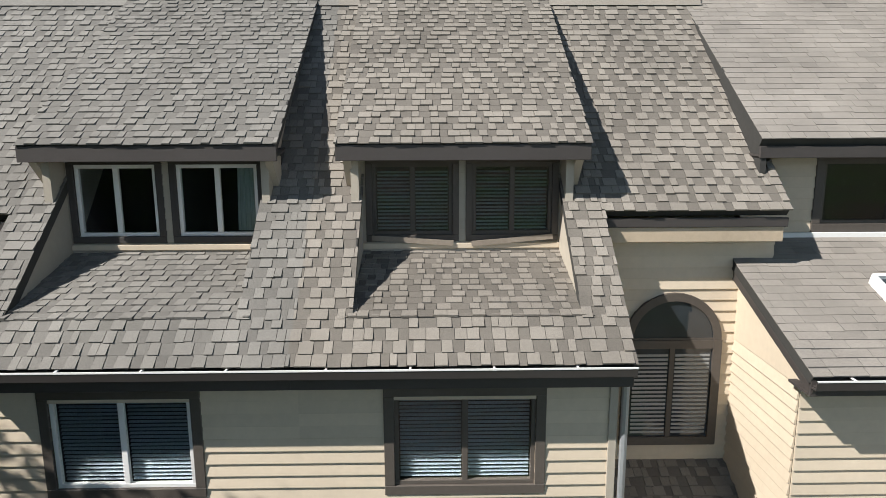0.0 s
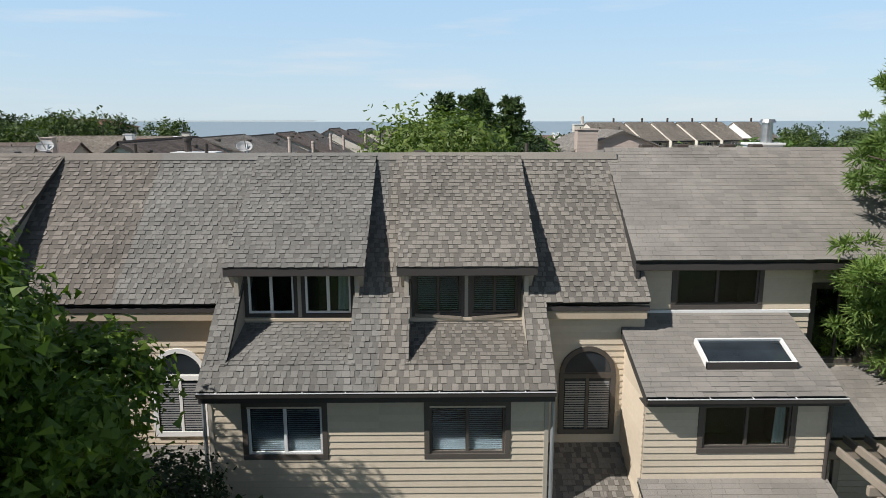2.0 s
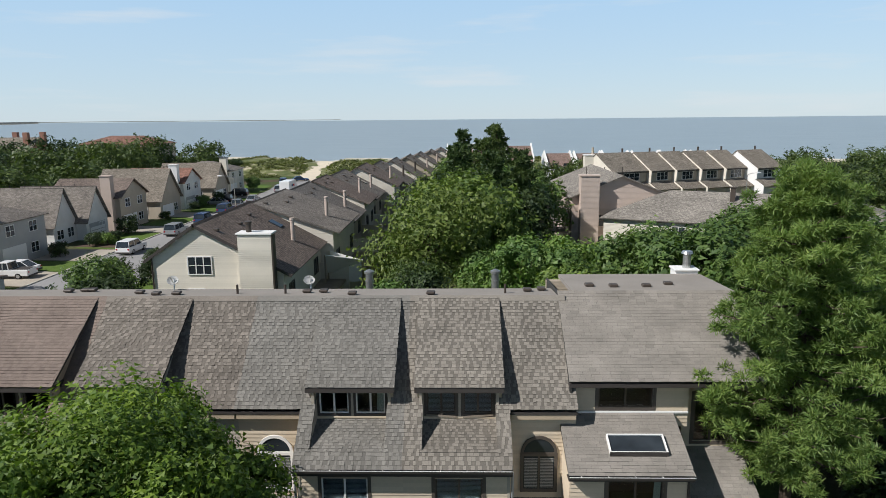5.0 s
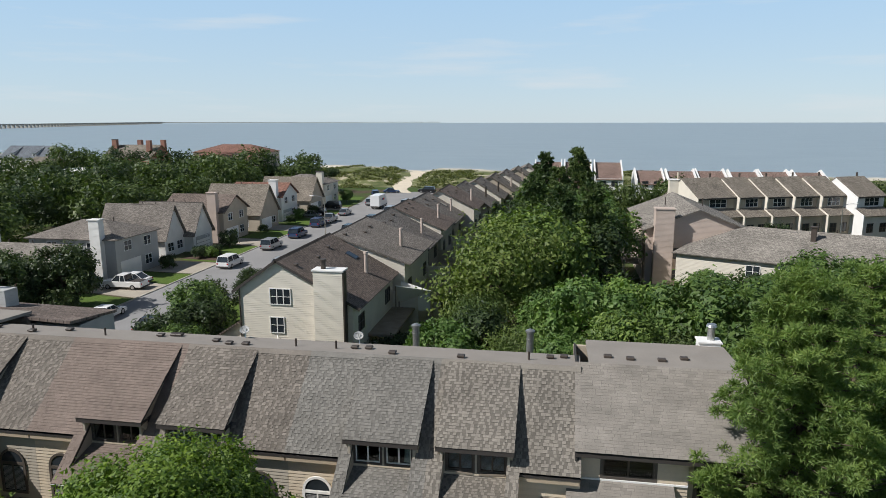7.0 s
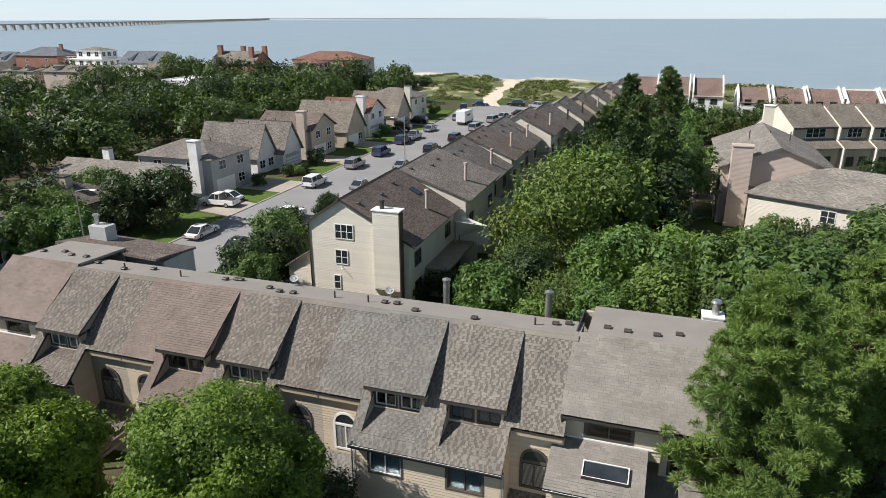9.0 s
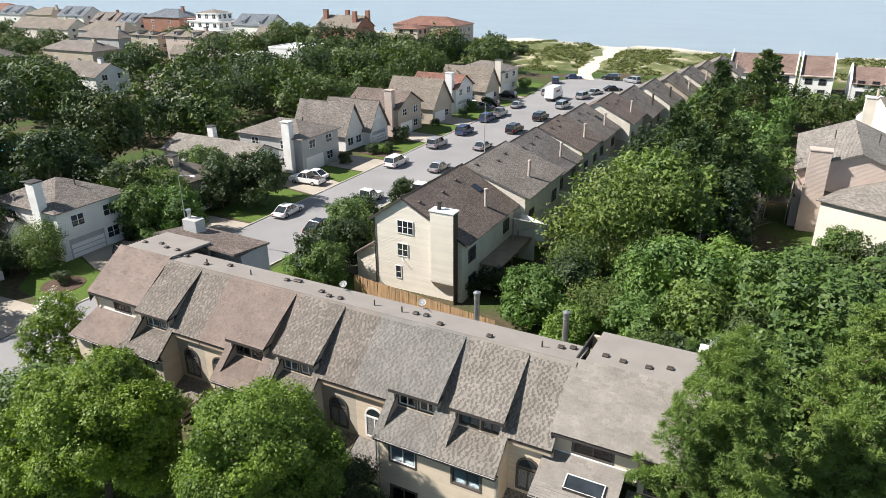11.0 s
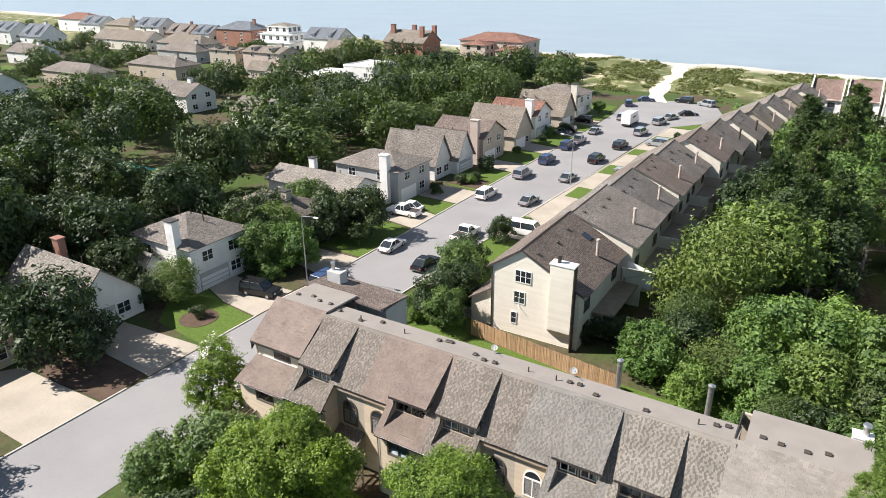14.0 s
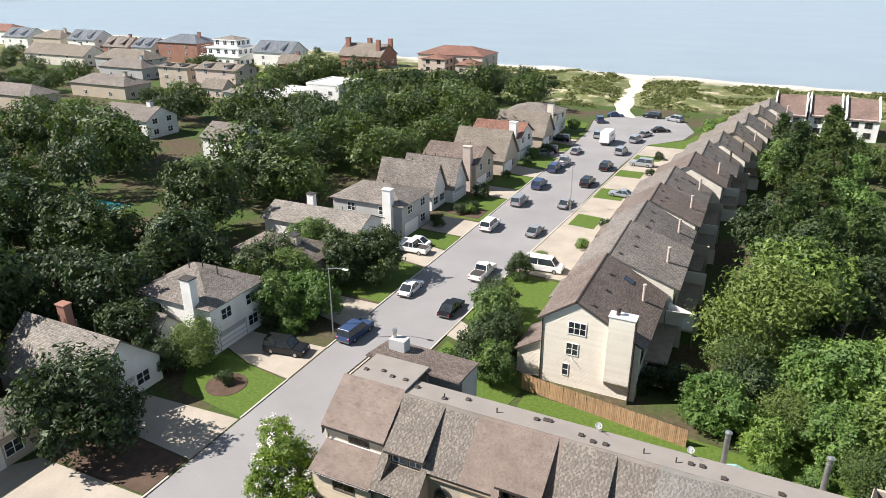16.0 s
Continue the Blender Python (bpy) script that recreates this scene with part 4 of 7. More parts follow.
def town_house(P, s, mat, label, seed, lower=True, style=0, wall_mat="siding"):
    """One unit of the row. P: the party line; s: +1 if it lies on its right, -1 on its left."""
    h = thing("town_house", label, "town house", group="row of town houses")
    X = lambda u: P + s * u
    lo = lambda a, b: (min(X(a), X(b)), max(X(a), X(b)))
    rm = M[mat]

    def plane(u0, u1, y0, z0, y1, z1, singles=0, sd=0, thick=0.14, base=0.0):
        a, b = lo(u0, u1)
        roof = part("roof", slab([(a, y0, z0), (b, y0, z0), (b, y1, z1), (a, y1, z1)], thick), M["felt"], h)
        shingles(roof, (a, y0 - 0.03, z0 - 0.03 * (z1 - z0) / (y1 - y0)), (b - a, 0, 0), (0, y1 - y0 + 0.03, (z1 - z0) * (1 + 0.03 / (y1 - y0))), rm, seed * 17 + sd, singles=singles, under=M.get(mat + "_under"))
        return roof

    zg = roof_z(6.75)
    plane(0.0, 0.64, 7.2, roof_z(7.2), 12.0, roof_z(12.0), sd=1)
    plane(3.26, 3.76, 7.2, roof_z(7.2), 12.0, roof_z(12.0), sd=2)
    plane(0.0, 3.76, 6.75, zg, 7.2, roof_z(7.2), sd=3, singles=60 if style == 2 else 0)
    plane(3.76, 6.18, 8.4, roof_z(8.4), 12.0, roof_z(12.0), sd=4)
    plane(0.52, 3.38, 7.2, roof_z(7.2) + 0.005, 8.9, 6.36, sd=5, singles=90 if style == 2 else 0)
    plane(0.36, 3.55, 8.3, 7.83, 12.02, 10.16, sd=6, thick=0.1, singles=140 if style == 2 else 0)
    # dormer: cheeks, fascia, front wall with two windows
    for u in (0.52, 3.28):
        a, b = lo(u, u + 0.1)
        part("dormer_cheek", prism([(7.22, 5.85), (8.9, 6.3), (11.9, 9.6), (12.0, 10.0), (8.5, 7.80), (8.5, roof_z(8.5) - 0.02), (7.22, roof_z(7.22) - 0.015)], a, b), M["siding_grey"], h)
    a, b = lo(0.36, 3.55)
    part("fascia", box(a, 8.29, 7.60, b, 8.33, 7.80, bevel=0.006), M["fascia"], h)
    part("soffit", slab([(a + 0.02, 8.33, 7.66), (b - 0.02, 8.33, 7.66), (b - 0.02, 8.9, 7.72), (a + 0.02, 8.9, 7.72)], 0.02), M["fascia"], h)
    for u in (0.44, 3.38):
        c, d = lo(u, u + 0.1)
        part("eaves_bracket", prism([(8.36, 7.64), (8.88, 7.64), (8.88, 7.25), (8.72, 7.25)], c, d), M["siding_grey"], h)
    y = 8.88
    a, b = lo(0.62, 3.28)
    w1, w2 = lo(0.76, 1.83), lo(2.10, 3.17)
    holes = [(w[0], w[1], 6.57, 7.53) for w in (w1, w2)]
    board_wall(h, a, b, 6.36, 7.72, y, holes, M["siding_grey"], name="dormer_front")
    for w in (w1, w2):
        fr, sa, bl, cu = (("fascia", "white", None, True), ("trim", "trim", "slat", False), ("trim", "trim", None, False), ("trim", "white", "slat", False))[{1: 0, 2: 1, 3: 2, 4: 3, 5: 3}[style]]
        window(h, w[0], w[1], 6.57, 7.53, y, fr, sa, bl, curtain=cu and w[0] > -3.0, trim=0.09)
    part("sill_board", box(a, 8.82, 6.385, b, 8.875, 6.46, bevel=0.006), M["siding"], h)
    if style == 2:
        for q, c in enumerate((w1, w2)):
            bm = bmesh.new()
            bmesh.ops.create_cube(bm, size=1.0)
            bmesh.ops.transform(bm, matrix=pose((c[0] + c[1]) / 2, 8.80, 6.50, 0, (4, -5)[q], 0) @ Matrix.Diagonal((1.1, 0.02, 0.07, 1)), verts=bm.verts[:])
            part("loose_trim", bm, M["wood_grey"], h, "warped trim board coming loose")
    # eaves and lower wall of the projecting part
    a, b = lo(0.0, 3.76)
    part("eaves_fascia", box(a, 6.80, zg - 0.32, b, 6.84, zg - 0.09, bevel=0.006), M["fascia"], h)
    part("eaves_soffit", box(a, 6.84, zg - 0.30, b, 7.24, zg - 0.27), M["fascia"], h)
    gutter(h, a, b, 6.80, zg - 0.05)
    wy = 7.2
    wa, wb = lo(0.0, 3.66)
    wx = lo(1.1, 2.75) if s > 0 else lo(1.24, 2.86)
    wm = M[wall_mat]
    board_wall(h, wa, wb, 2.45, zg - 0.28, wy, [(wx[0], wx[1], 3.85, 4.97)], wm)
    window(h, wx[0], wx[1], 3.85, 4.97, wy, "trim", "white" if style == 1 else "trim", "slat", trim=0.12)
    board_wall(h, wa, wb, 0.0, 2.45, wy, [(wx[0], wx[1], 0.9, 2.0)], wm)
    window(h, wx[0], wx[1], 0.9, 2.0, wy, "trim", "trim", None, trim=0.12)
    e0, e1 = lo(3.56, 3.66)
    board_wall(h, 7.2, 8.75, 0.0, zg - 0.3, X(3.66), [], wm, facing=s, depth=0.1, axis="y", name="side_wall")
    sx = lo(3.56, 3.66)
    part("side_gable", prism([(7.2, zg - 0.3), (8.75, zg - 0.3), (8.75, roof_z(8.75) - 0.17), (7.2, roof_z(7.2) - 0.17)], *sx), wm, h)
    part("corner_board", box(*(min(X(3.60), X(3.70)),), 7.15, 0.0, max(X(3.60), X(3.70)), 7.22, zg - 0.28, bevel=0.006), M["siding_grey"], h)
    part("downspout", tube((X(3.78), 7.15, 0.1), (X(3.78), 7.15, zg - 0.35), 0.045, seg=8), M["alu"], h)
    add = tube((X(3.78), 7.15, zg - 0.35), (X(3.70), 6.86, zg - 0.12), 0.045, seg=8)
    part("downspout_elbow", add, M["alu"], h)
    # recess with the high eaves
    a, b = lo(3.76, 6.18)
    part("high_fascia", box(a, 8.42, 6.72, b, 8.46, 6.84, bevel=0.006), M["fascia"], h)
    part("high_board", box(a + 0.04, 8.45, 6.52, b - 0.04, 8.50, 6.715, bevel=0.006), M["board_tan"], h)
    part("high_soffit", box(a, 8.5, 6.70, b, 8.78, 6.74), M["fascia"], h)
    cx = X(4.87)
    ra, rb = lo(3.66, 6.18)
    board_wall(h, ra, rb, 0.0, 6.75, 8.75, [(cx - 0.62, cx + 0.62, 3.6, 5.1)], wm, name="recess_wall")
    part("arch_backing", box(cx - 0.64, 8.80, 3.55, cx + 0.64, 8.86, 5.2), wm, h)
    arch_window(h, cx, 1.12, 3.67, 5.10, 8.72, white=style == 1)
    # porch roof in the recess
    if style != 3:
        pr = part("porch_roof", slab([(ra + 0.1, 7.3, 2.55), (rb, 7.3, 2.55), (rb, 8.74, 3.30), (ra + 0.1, 8.74, 3.30)], 0.12), M["felt"], h)
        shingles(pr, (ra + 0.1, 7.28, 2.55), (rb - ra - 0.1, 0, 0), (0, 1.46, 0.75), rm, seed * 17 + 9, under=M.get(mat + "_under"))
    # the flat strip behind the ridge, and the back wall
    a, b = lo(0.0, 6.18)
    back = part("back_roof", slab([(a, 12.0, 10.13), (b, 12.0, 10.13), (b, 14.4, 9.85), (a, 14.4, 9.85)], 0.16), M["roof_roll"], h)
    part("ridge_cap", prism([(11.84, 10.0), (12.0, 10.19), (12.16, 10.15), (12.16, 10.08), (12.0, 10.10)], a, b), rm, h)
    part("back_wall", box(a, 14.0, 0, b, 14.2, 9.7), M["lap_tan"], h)
    part("rear_wing", box(a, 14.2, 0, b, 18.8, 5.6), M["lap_tan"], h)
    part("rear_roof", slab([(a, 14.2, 6.6), (b, 14.2, 6.6), (b, 19.2, 5.7), (a, 19.2, 5.7)], 0.14), M["roof_grey"], h)
    r = random.Random(seed)
    for k in range(3):
        x, yy = r.uniform(a + 0.5, b - 0.5), r.uniform(12.5, 13.8)
        zz = 10.13 - (yy - 12) * 0.117
        part("roof_vent", add_box(box(x - 0.18, yy - 0.16, zz + 0.04, x + 0.18, yy + 0.16, zz + 0.15, bevel=0.03), x - 0.12, yy - 0.1, zz - 0.02, x + 0.12, yy + 0.1, zz + 0.05), M["vent"], h)
    x = r.uniform(a + 0.8, b - 0.8)
    part("vent_pipe", tube((x, 13.0, 9.95), (x, 13.0, 10.4), 0.05), M["vent"], h)
    return h


town_house(-1.08, +1, "sh_tan", "tan-shingled town house with a two-window dormer", 2, style=2)
town_house(-1.08, -1, "sh_blue", "slate-grey shingled town house with open dormer windows", 3, style=1, wall_mat="siding")
town_house(-13.43, +1, "sh_grey", "grey-shingled town house with a dormer", 4, style=4, wall_mat="siding_grey")
town_house(-13.43, -1, "sh_brown", "brown-shingled town house with a dormer", 5, style=3, wall_mat="siding")
town_house(-25.78, +1, "sh_grey", "weathered grey-shingled town house with a dormer", 6, style=5, wall_mat="siding_grey")


def end_house(x0, x1, mat, label, seed, mirror=False, right=True):
    """The end houses of the row: a plain high roof, a set-back upper wall, a lower lean-to roof and wall."""
    h = thing("end_house", label, "house", group="row of town houses")
    rm = M[mat]
    tabs = dict(expo=0.145, tab=(0.29, 0.32), relief=0.45)

    def plane(name, pts, sd, sh=True):
        (a, y0, z0), (b, _, _), (_, y1, z1), _ = pts
        r = part(name, slab(pts, 0.14), M["felt"] if sh else M["roof_pale"], h)
        if sh:
            shingles(r, (a, y0 - 0.02, z0 - 0.012), (b - a, 0, 0), (0, y1 - y0 + 0.02, z1 - z0 + 0.012), rm, seed + sd, **tabs)
    plane("roof", [(x0 + 0.1, 8.8, 7.85), (x1, 8.8, 7.85), (x1, 12.3, 10.28), (x0 + 0.1, 12.3, 10.28)], 1)
    part("back_roof", slab([(x0 + 0.7, 12.3, 10.28), (x1, 12.3, 10.28), (x1, 16.2, 10.05), (x0 + 0.7, 16.2, 10.05)], 0.16), M["roof_roll"], h)
    part("roof_step", prism([(8.85, 7.70), (12.3, 10.15), (16.1, 9.9), (16.1, 9.0), (12.0, 9.9), (8.85, 7.0)], x0 + 0.12, x0 + 0.2), M["felt"], h)
    part("fascia", box(x0 + 0.1, 8.83, 7.58, x1, 8.87, 7.74, bevel=0.006), M["fascia"], h)
    part("soffit", box(x0 + 0.1, 8.87, 7.60, x1, 9.35, 7.63), M["fascia"], h)
    wm = M["siding"]
    cx = x0 + 2.35
    ux = (x0 + 1.25, x0 + 3.25)
    if not right:
        ux = (x0 + 2.3, x0 + 3.9)
    split = x0 + 4.55 if right else x1 - 0.1
    holes = [(ux[0], ux[1], 6.62, 7.52)]
    board_wall(h, x0 + 0.1, split, 5.9, 7.62, 9.3, holes, wm, name="upper_wall")
    window(h, ux[0], ux[1], 6.62, 7.52, 9.3, "trim", "trim", None, trim=0.12)
    part("sill_flashing", box(x0 + 0.2, 9.22, 6.42, split, 9.29, 6.50, bevel=0.005), M["white"], h)
    part("back_wall", box(x0 + 0.1, 15.8, 0, x1, 16.0, 9.85), M["lap_tan"], h)
    # lean-to
    la, lb = x0 - 0.2, x0 + 4.0
    if not right:
        la, lb = x0 + 0.3, x1
    plane("lean_to_roof", [(la, 6.62, 5.40), (lb, 6.62, 5.40), (lb, 9.25, 6.44), (la, 9.25, 6.44)], 2)
    part("lean_to_fascia", box(la, 6.66, 5.14, lb, 6.70, 5.30, bevel=0.006), M["fascia"], h)
    part("lean_to_soffit", box(la, 6.70, 5.14, lb, 7.1, 5.17), M["fascia"], h)
    gutter(h, la, lb, 6.66, 5.36)
    wx = (x0 + 1.2, x0 + 3.1) if right else (x0 + 2.2, x0 + 3.9)
    board_wall(h, la + 0.12, lb - 0.1, 3.3, 5.17, 7.05, [(wx[0], wx[1], 4.02, 5.0)], wm, name="lower_wall")
    window(h, wx[0], wx[1], 4.02, 5.0, 7.05, "trim", "trim", None, trim=0.12, curtain=right)
    board_wall(h, la + 0.12, lb - 0.1, 0.0, 3.3, 7.05, [], wm, name="ground_wall")
    sw = board_wall(h, 7.05, 9.3, 0.0, 5.1, la + 0.12, [], wm, facing=-1, axis="y", name="side_wall")
    part("gable_wedge", prism([(7.05, 5.1), (9.3, 5.1), (9.3, 6.30), (7.05, 5.42)], la + 0.10, la + 0.2), wm, h)
    part("rake_board", slab([(la + 0.02, 6.62, 5.27), (la + 0.06, 6.62, 5.27), (la + 0.06, 9.25, 6.30), (la + 0.02, 9.25, 6.30)], 0.14), M["fascia"], h)
    part("downspout", tube((lb - 0.06, 7.0, 0.1), (lb - 0.06, 7.0, 5.1), 0.045, seg=8), M["fascia"], h)
    # low roof below
    if right:
        plane("low_roof", [(la + 0.05, 4.6, 2.35), (lb, 4.6, 2.35), (lb, 7.03, 3.30), (la + 0.05, 7.03, 3.30)], 3)
        part("low_wall", box(la + 0.2, 4.9, 0, lb - 0.2, 7.0, 2.3), M["lap_tan"], h)
        # skylight
        sk = part("skylight", add_box(box(x0 + 1.32, 7.35, 5.63, x0 + 3.32, 7.42, 5.86), x0 + 1.32, 7.35, 5.62, x0 + 3.32, 7.40, 5.84), M["fascia"], h, "raised box skylight")
        slope = math.degrees(math.atan2(1.04, 2.63))
        mtx = pose(x0 + 2.32, 7.75, 5.98, slope)
        for q in ((-1.0, -0.42, 1.0, -0.37), (-1.0, 0.37, 1.0, 0.42), (-1.0, -0.37, -0.95, 0.37), (0.95, -0.37, 1.0, 0.37)):
            bm = box(q[0], q[1], -0.16, q[2], q[3], 0.03, bevel=0.008)
            bm.transform(mtx)
            part("skylight_frame", bm, M["white"], sk)
        bm = box(-0.92, -0.38, -0.05, 0.92, 0.38, -0.03)
        bm.transform(mtx)
        part("skylight_glass", bm, M["glass"], sk)
        # set-back right part with its window, small roof and chimney
        board_wall(h, split, x1, 3.2, 7.62, 9.9, [(split + 0.45, split + 1.75, 5.0, 6.9)], wm, name="set_back_wall")
        window(h, split + 0.45, split + 1.75, 5.0, 6.9, 9.9, "trim", "trim", None, trim=0.12)
        plane("set_back_roof", [(lb + 0.1, 7.8, 3.88), (lb + 2.75, 7.8, 3.88), (lb + 2.75, 9.85, 4.78), (lb + 0.1, 9.85, 4.78)], 4)
        part("set_back_base", box(lb + 0.2, 8.1, 0, lb + 2.6, 9.85, 3.82), M["lap_tan"], h)
        ch = part("chimney", box(x1 - 1.1, 16.1, 5.0, x1 - 0.1, 16.9, 10.2, bevel=0.01), M["white"], h, "white boxed chimney chase")
        part("chimney_cap", box(x1 - 1.16, 16.04, 10.2, x1 - 0.04, 16.96, 10.28, bevel=0.01), M["white"], ch)
        part("flue", add_tube(tube((x1 - 0.5, 16.5, 10.2), (x1 - 0.5, 16.5, 10.95), 0.18, seg=16), (x1 - 0.5, 16.5, 10.95), (x1 - 0.5, 16.5, 11.06), 0.27, 0.22, seg=16), M["steel"], ch)
    else:
        wall = part("end_wall", prism([(7.1, 0), (16.0, 0), (16.0, 9.9), (12.3, 10.1), (9.2, 7.7), (9.2, 6.2), (7.1, 5.2)], x0 + 0.25, x0 + 0.4), M["lap_tan"], h)
        part("rear_roof", slab([(x0, 15.6, 10.12), (x1 + 2.9, 15.6, 9.75), (x1 + 2.9, 19.6, 9.3), (x0, 19.6, 9.5)], 0.16), M["roof_brown"], h)
        part("rear_wall", box(x0 + 0.2, 16.4, 0, x1 + 2.8, 19.4, 9.25), M["lap_grey"], h)
        ch = part("chimney", box(x0 + 1.0, 17.6, 9.0, x0 + 2.5, 18.6, 10.75, bevel=0.01), M["lap_grey"], h, "grey boxed chimney chase")
        part("flue", add_tube(tube((x0 + 1.35, 18.1, 10.7), (x0 + 1.35, 18.1, 11.4), 0.16, seg=14), (x0 + 1.35, 18.1, 11.4), (x0 + 1.35, 18.1, 11.52), 0.23, 0.2, seg=14), M["steel"], ch)
    r = random.Random(seed)
    for k in range(4):
        x, yy = x0 + 1.4 + k * 1.15 + r.uniform(-0.2, 0.2), 13.4 + r.uniform(-0.4, 0.6)
        zz = 10.28 - (yy - 12.3) * 0.059
        part("roof_vent", box(x - 0.18, yy - 0.15, zz, x + 0.18, yy + 0.15, zz + 0.13, bevel=0.03), M["vent"], h)
    return h


end_house(4.75, 11.9, "sh_pale", "end house with a plain pale grey shingle roof and skylight", 70)
end_house(-31.2, -25.7, "sh_brown", "end house with a plain brown-grey shingle roof", 80, right=False)


def pergola(x, y, z, w, d):
    t = thing("pergola", "weathered grey wooden pergola over a patio", "pergola", at=(x, y, 0))
    for a in (0.1, w - 0.1):
        for b in (0.1, d - 0.1):
            part("post", box(a - 0.07, b - 0.07, 0, a + 0.07, b + 0.07, z, bevel=0.01), M["wood_grey"], t)
    for b in (0.1, d - 0.1):
        part("beam", box(-0.15, b - 0.05, z, w + 0.15, b + 0.05, z + 0.2, bevel=0.01), M["wood_grey"], t)
    n = int(w / 0.42)
    for i in range(n + 1):
        part("rafter", box(i * w / n - 0.04, -0.3, z + 0.2, i * w / n + 0.04, d + 0.3, z + 0.38, bevel=0.01), M["wood_grey"], t)


pergola(9.0, 5.7, 3.6, 2.0, 1.7)
pergola(-21.0, 4.9, 2.4, 2.4, 2.2)
pergola(-31.5, 4.6, 2.4, 2.2, 2.2)

# ---- the row along the street, the houses across it and those by the shore ----
def far_window(parent, x, y, z, w, hgt, axis, face, frame="white", panes=2):
    """A window of a farther wall: raised frame, recessed dark panes, mullions. axis: the wall's run; face: +1 or -1."""
    bm = bmesh.new()
    t, d0, d1 = 0.07, 0.0, face * 0.06
    def b(bm, a0, z0, a1, z1, e0, e1):
        if axis == "x":
            add_box(bm, x + a0, y + e0, z + z0, x + a1, y + e1, z + z1)
        else:
            add_box(bm, x + e0, y + a0, z + z0, x + e1, y + a1, z + z1)
    h2 = w / 2
    pt = (lambda a, c, e: (x + a, y + e, z + c)) if axis == "x" else (lambda a, c, e: (x + e, y + a, z + c))
    loop = lambda k, e: [bm.verts.new(pt(a, c, e)) for a, c in ((-h2 - k, -k), (h2 + k, -k), (h2 + k, hgt + k), (-h2 - k, hgt + k))]
    o0, i0, o1, i1 = loop(t, d0), loop(0, d0), loop(t, d1), loop(0, d1)
    for i in range(4):
        j = (i + 1) % 4
        for q in ((o1[i], o1[j], i1[j], i1[i]), (o0[j], o0[i], i0[i], i0[j]), (o0[i], o0[j], o1[j], o1[i]), (i0[j], i0[i], i1[i], i1[j])):
            bm.faces.new(q)
    bmesh.ops.recalc_face_normals(bm, faces=bm.faces[:])
    win = part("window", bm, M[frame], parent)
    for i in range(1, panes):
        c = -h2 + w * i / panes
        bm = bmesh.new()
        b(bm, c - 0.035, 0, c + 0.035, hgt, d0, d1)
        part("mullion", bm, M[frame], win)
    for i in range(panes):
        bm = bmesh.new()
        b(bm, -h2 + w * i / panes + 0.03, 0, -h2 + w * (i + 1) / panes - 0.03, hgt, 0, face * 0.02)
        part("pane", bm, M["glass"], win)
    bm = bmesh.new()
    b(bm, -h2, hgt * 0.5 - 0.02, h2, hgt * 0.5 + 0.02, 0, face * 0.045)
    part("meeting_rail", bm, M[frame], win)


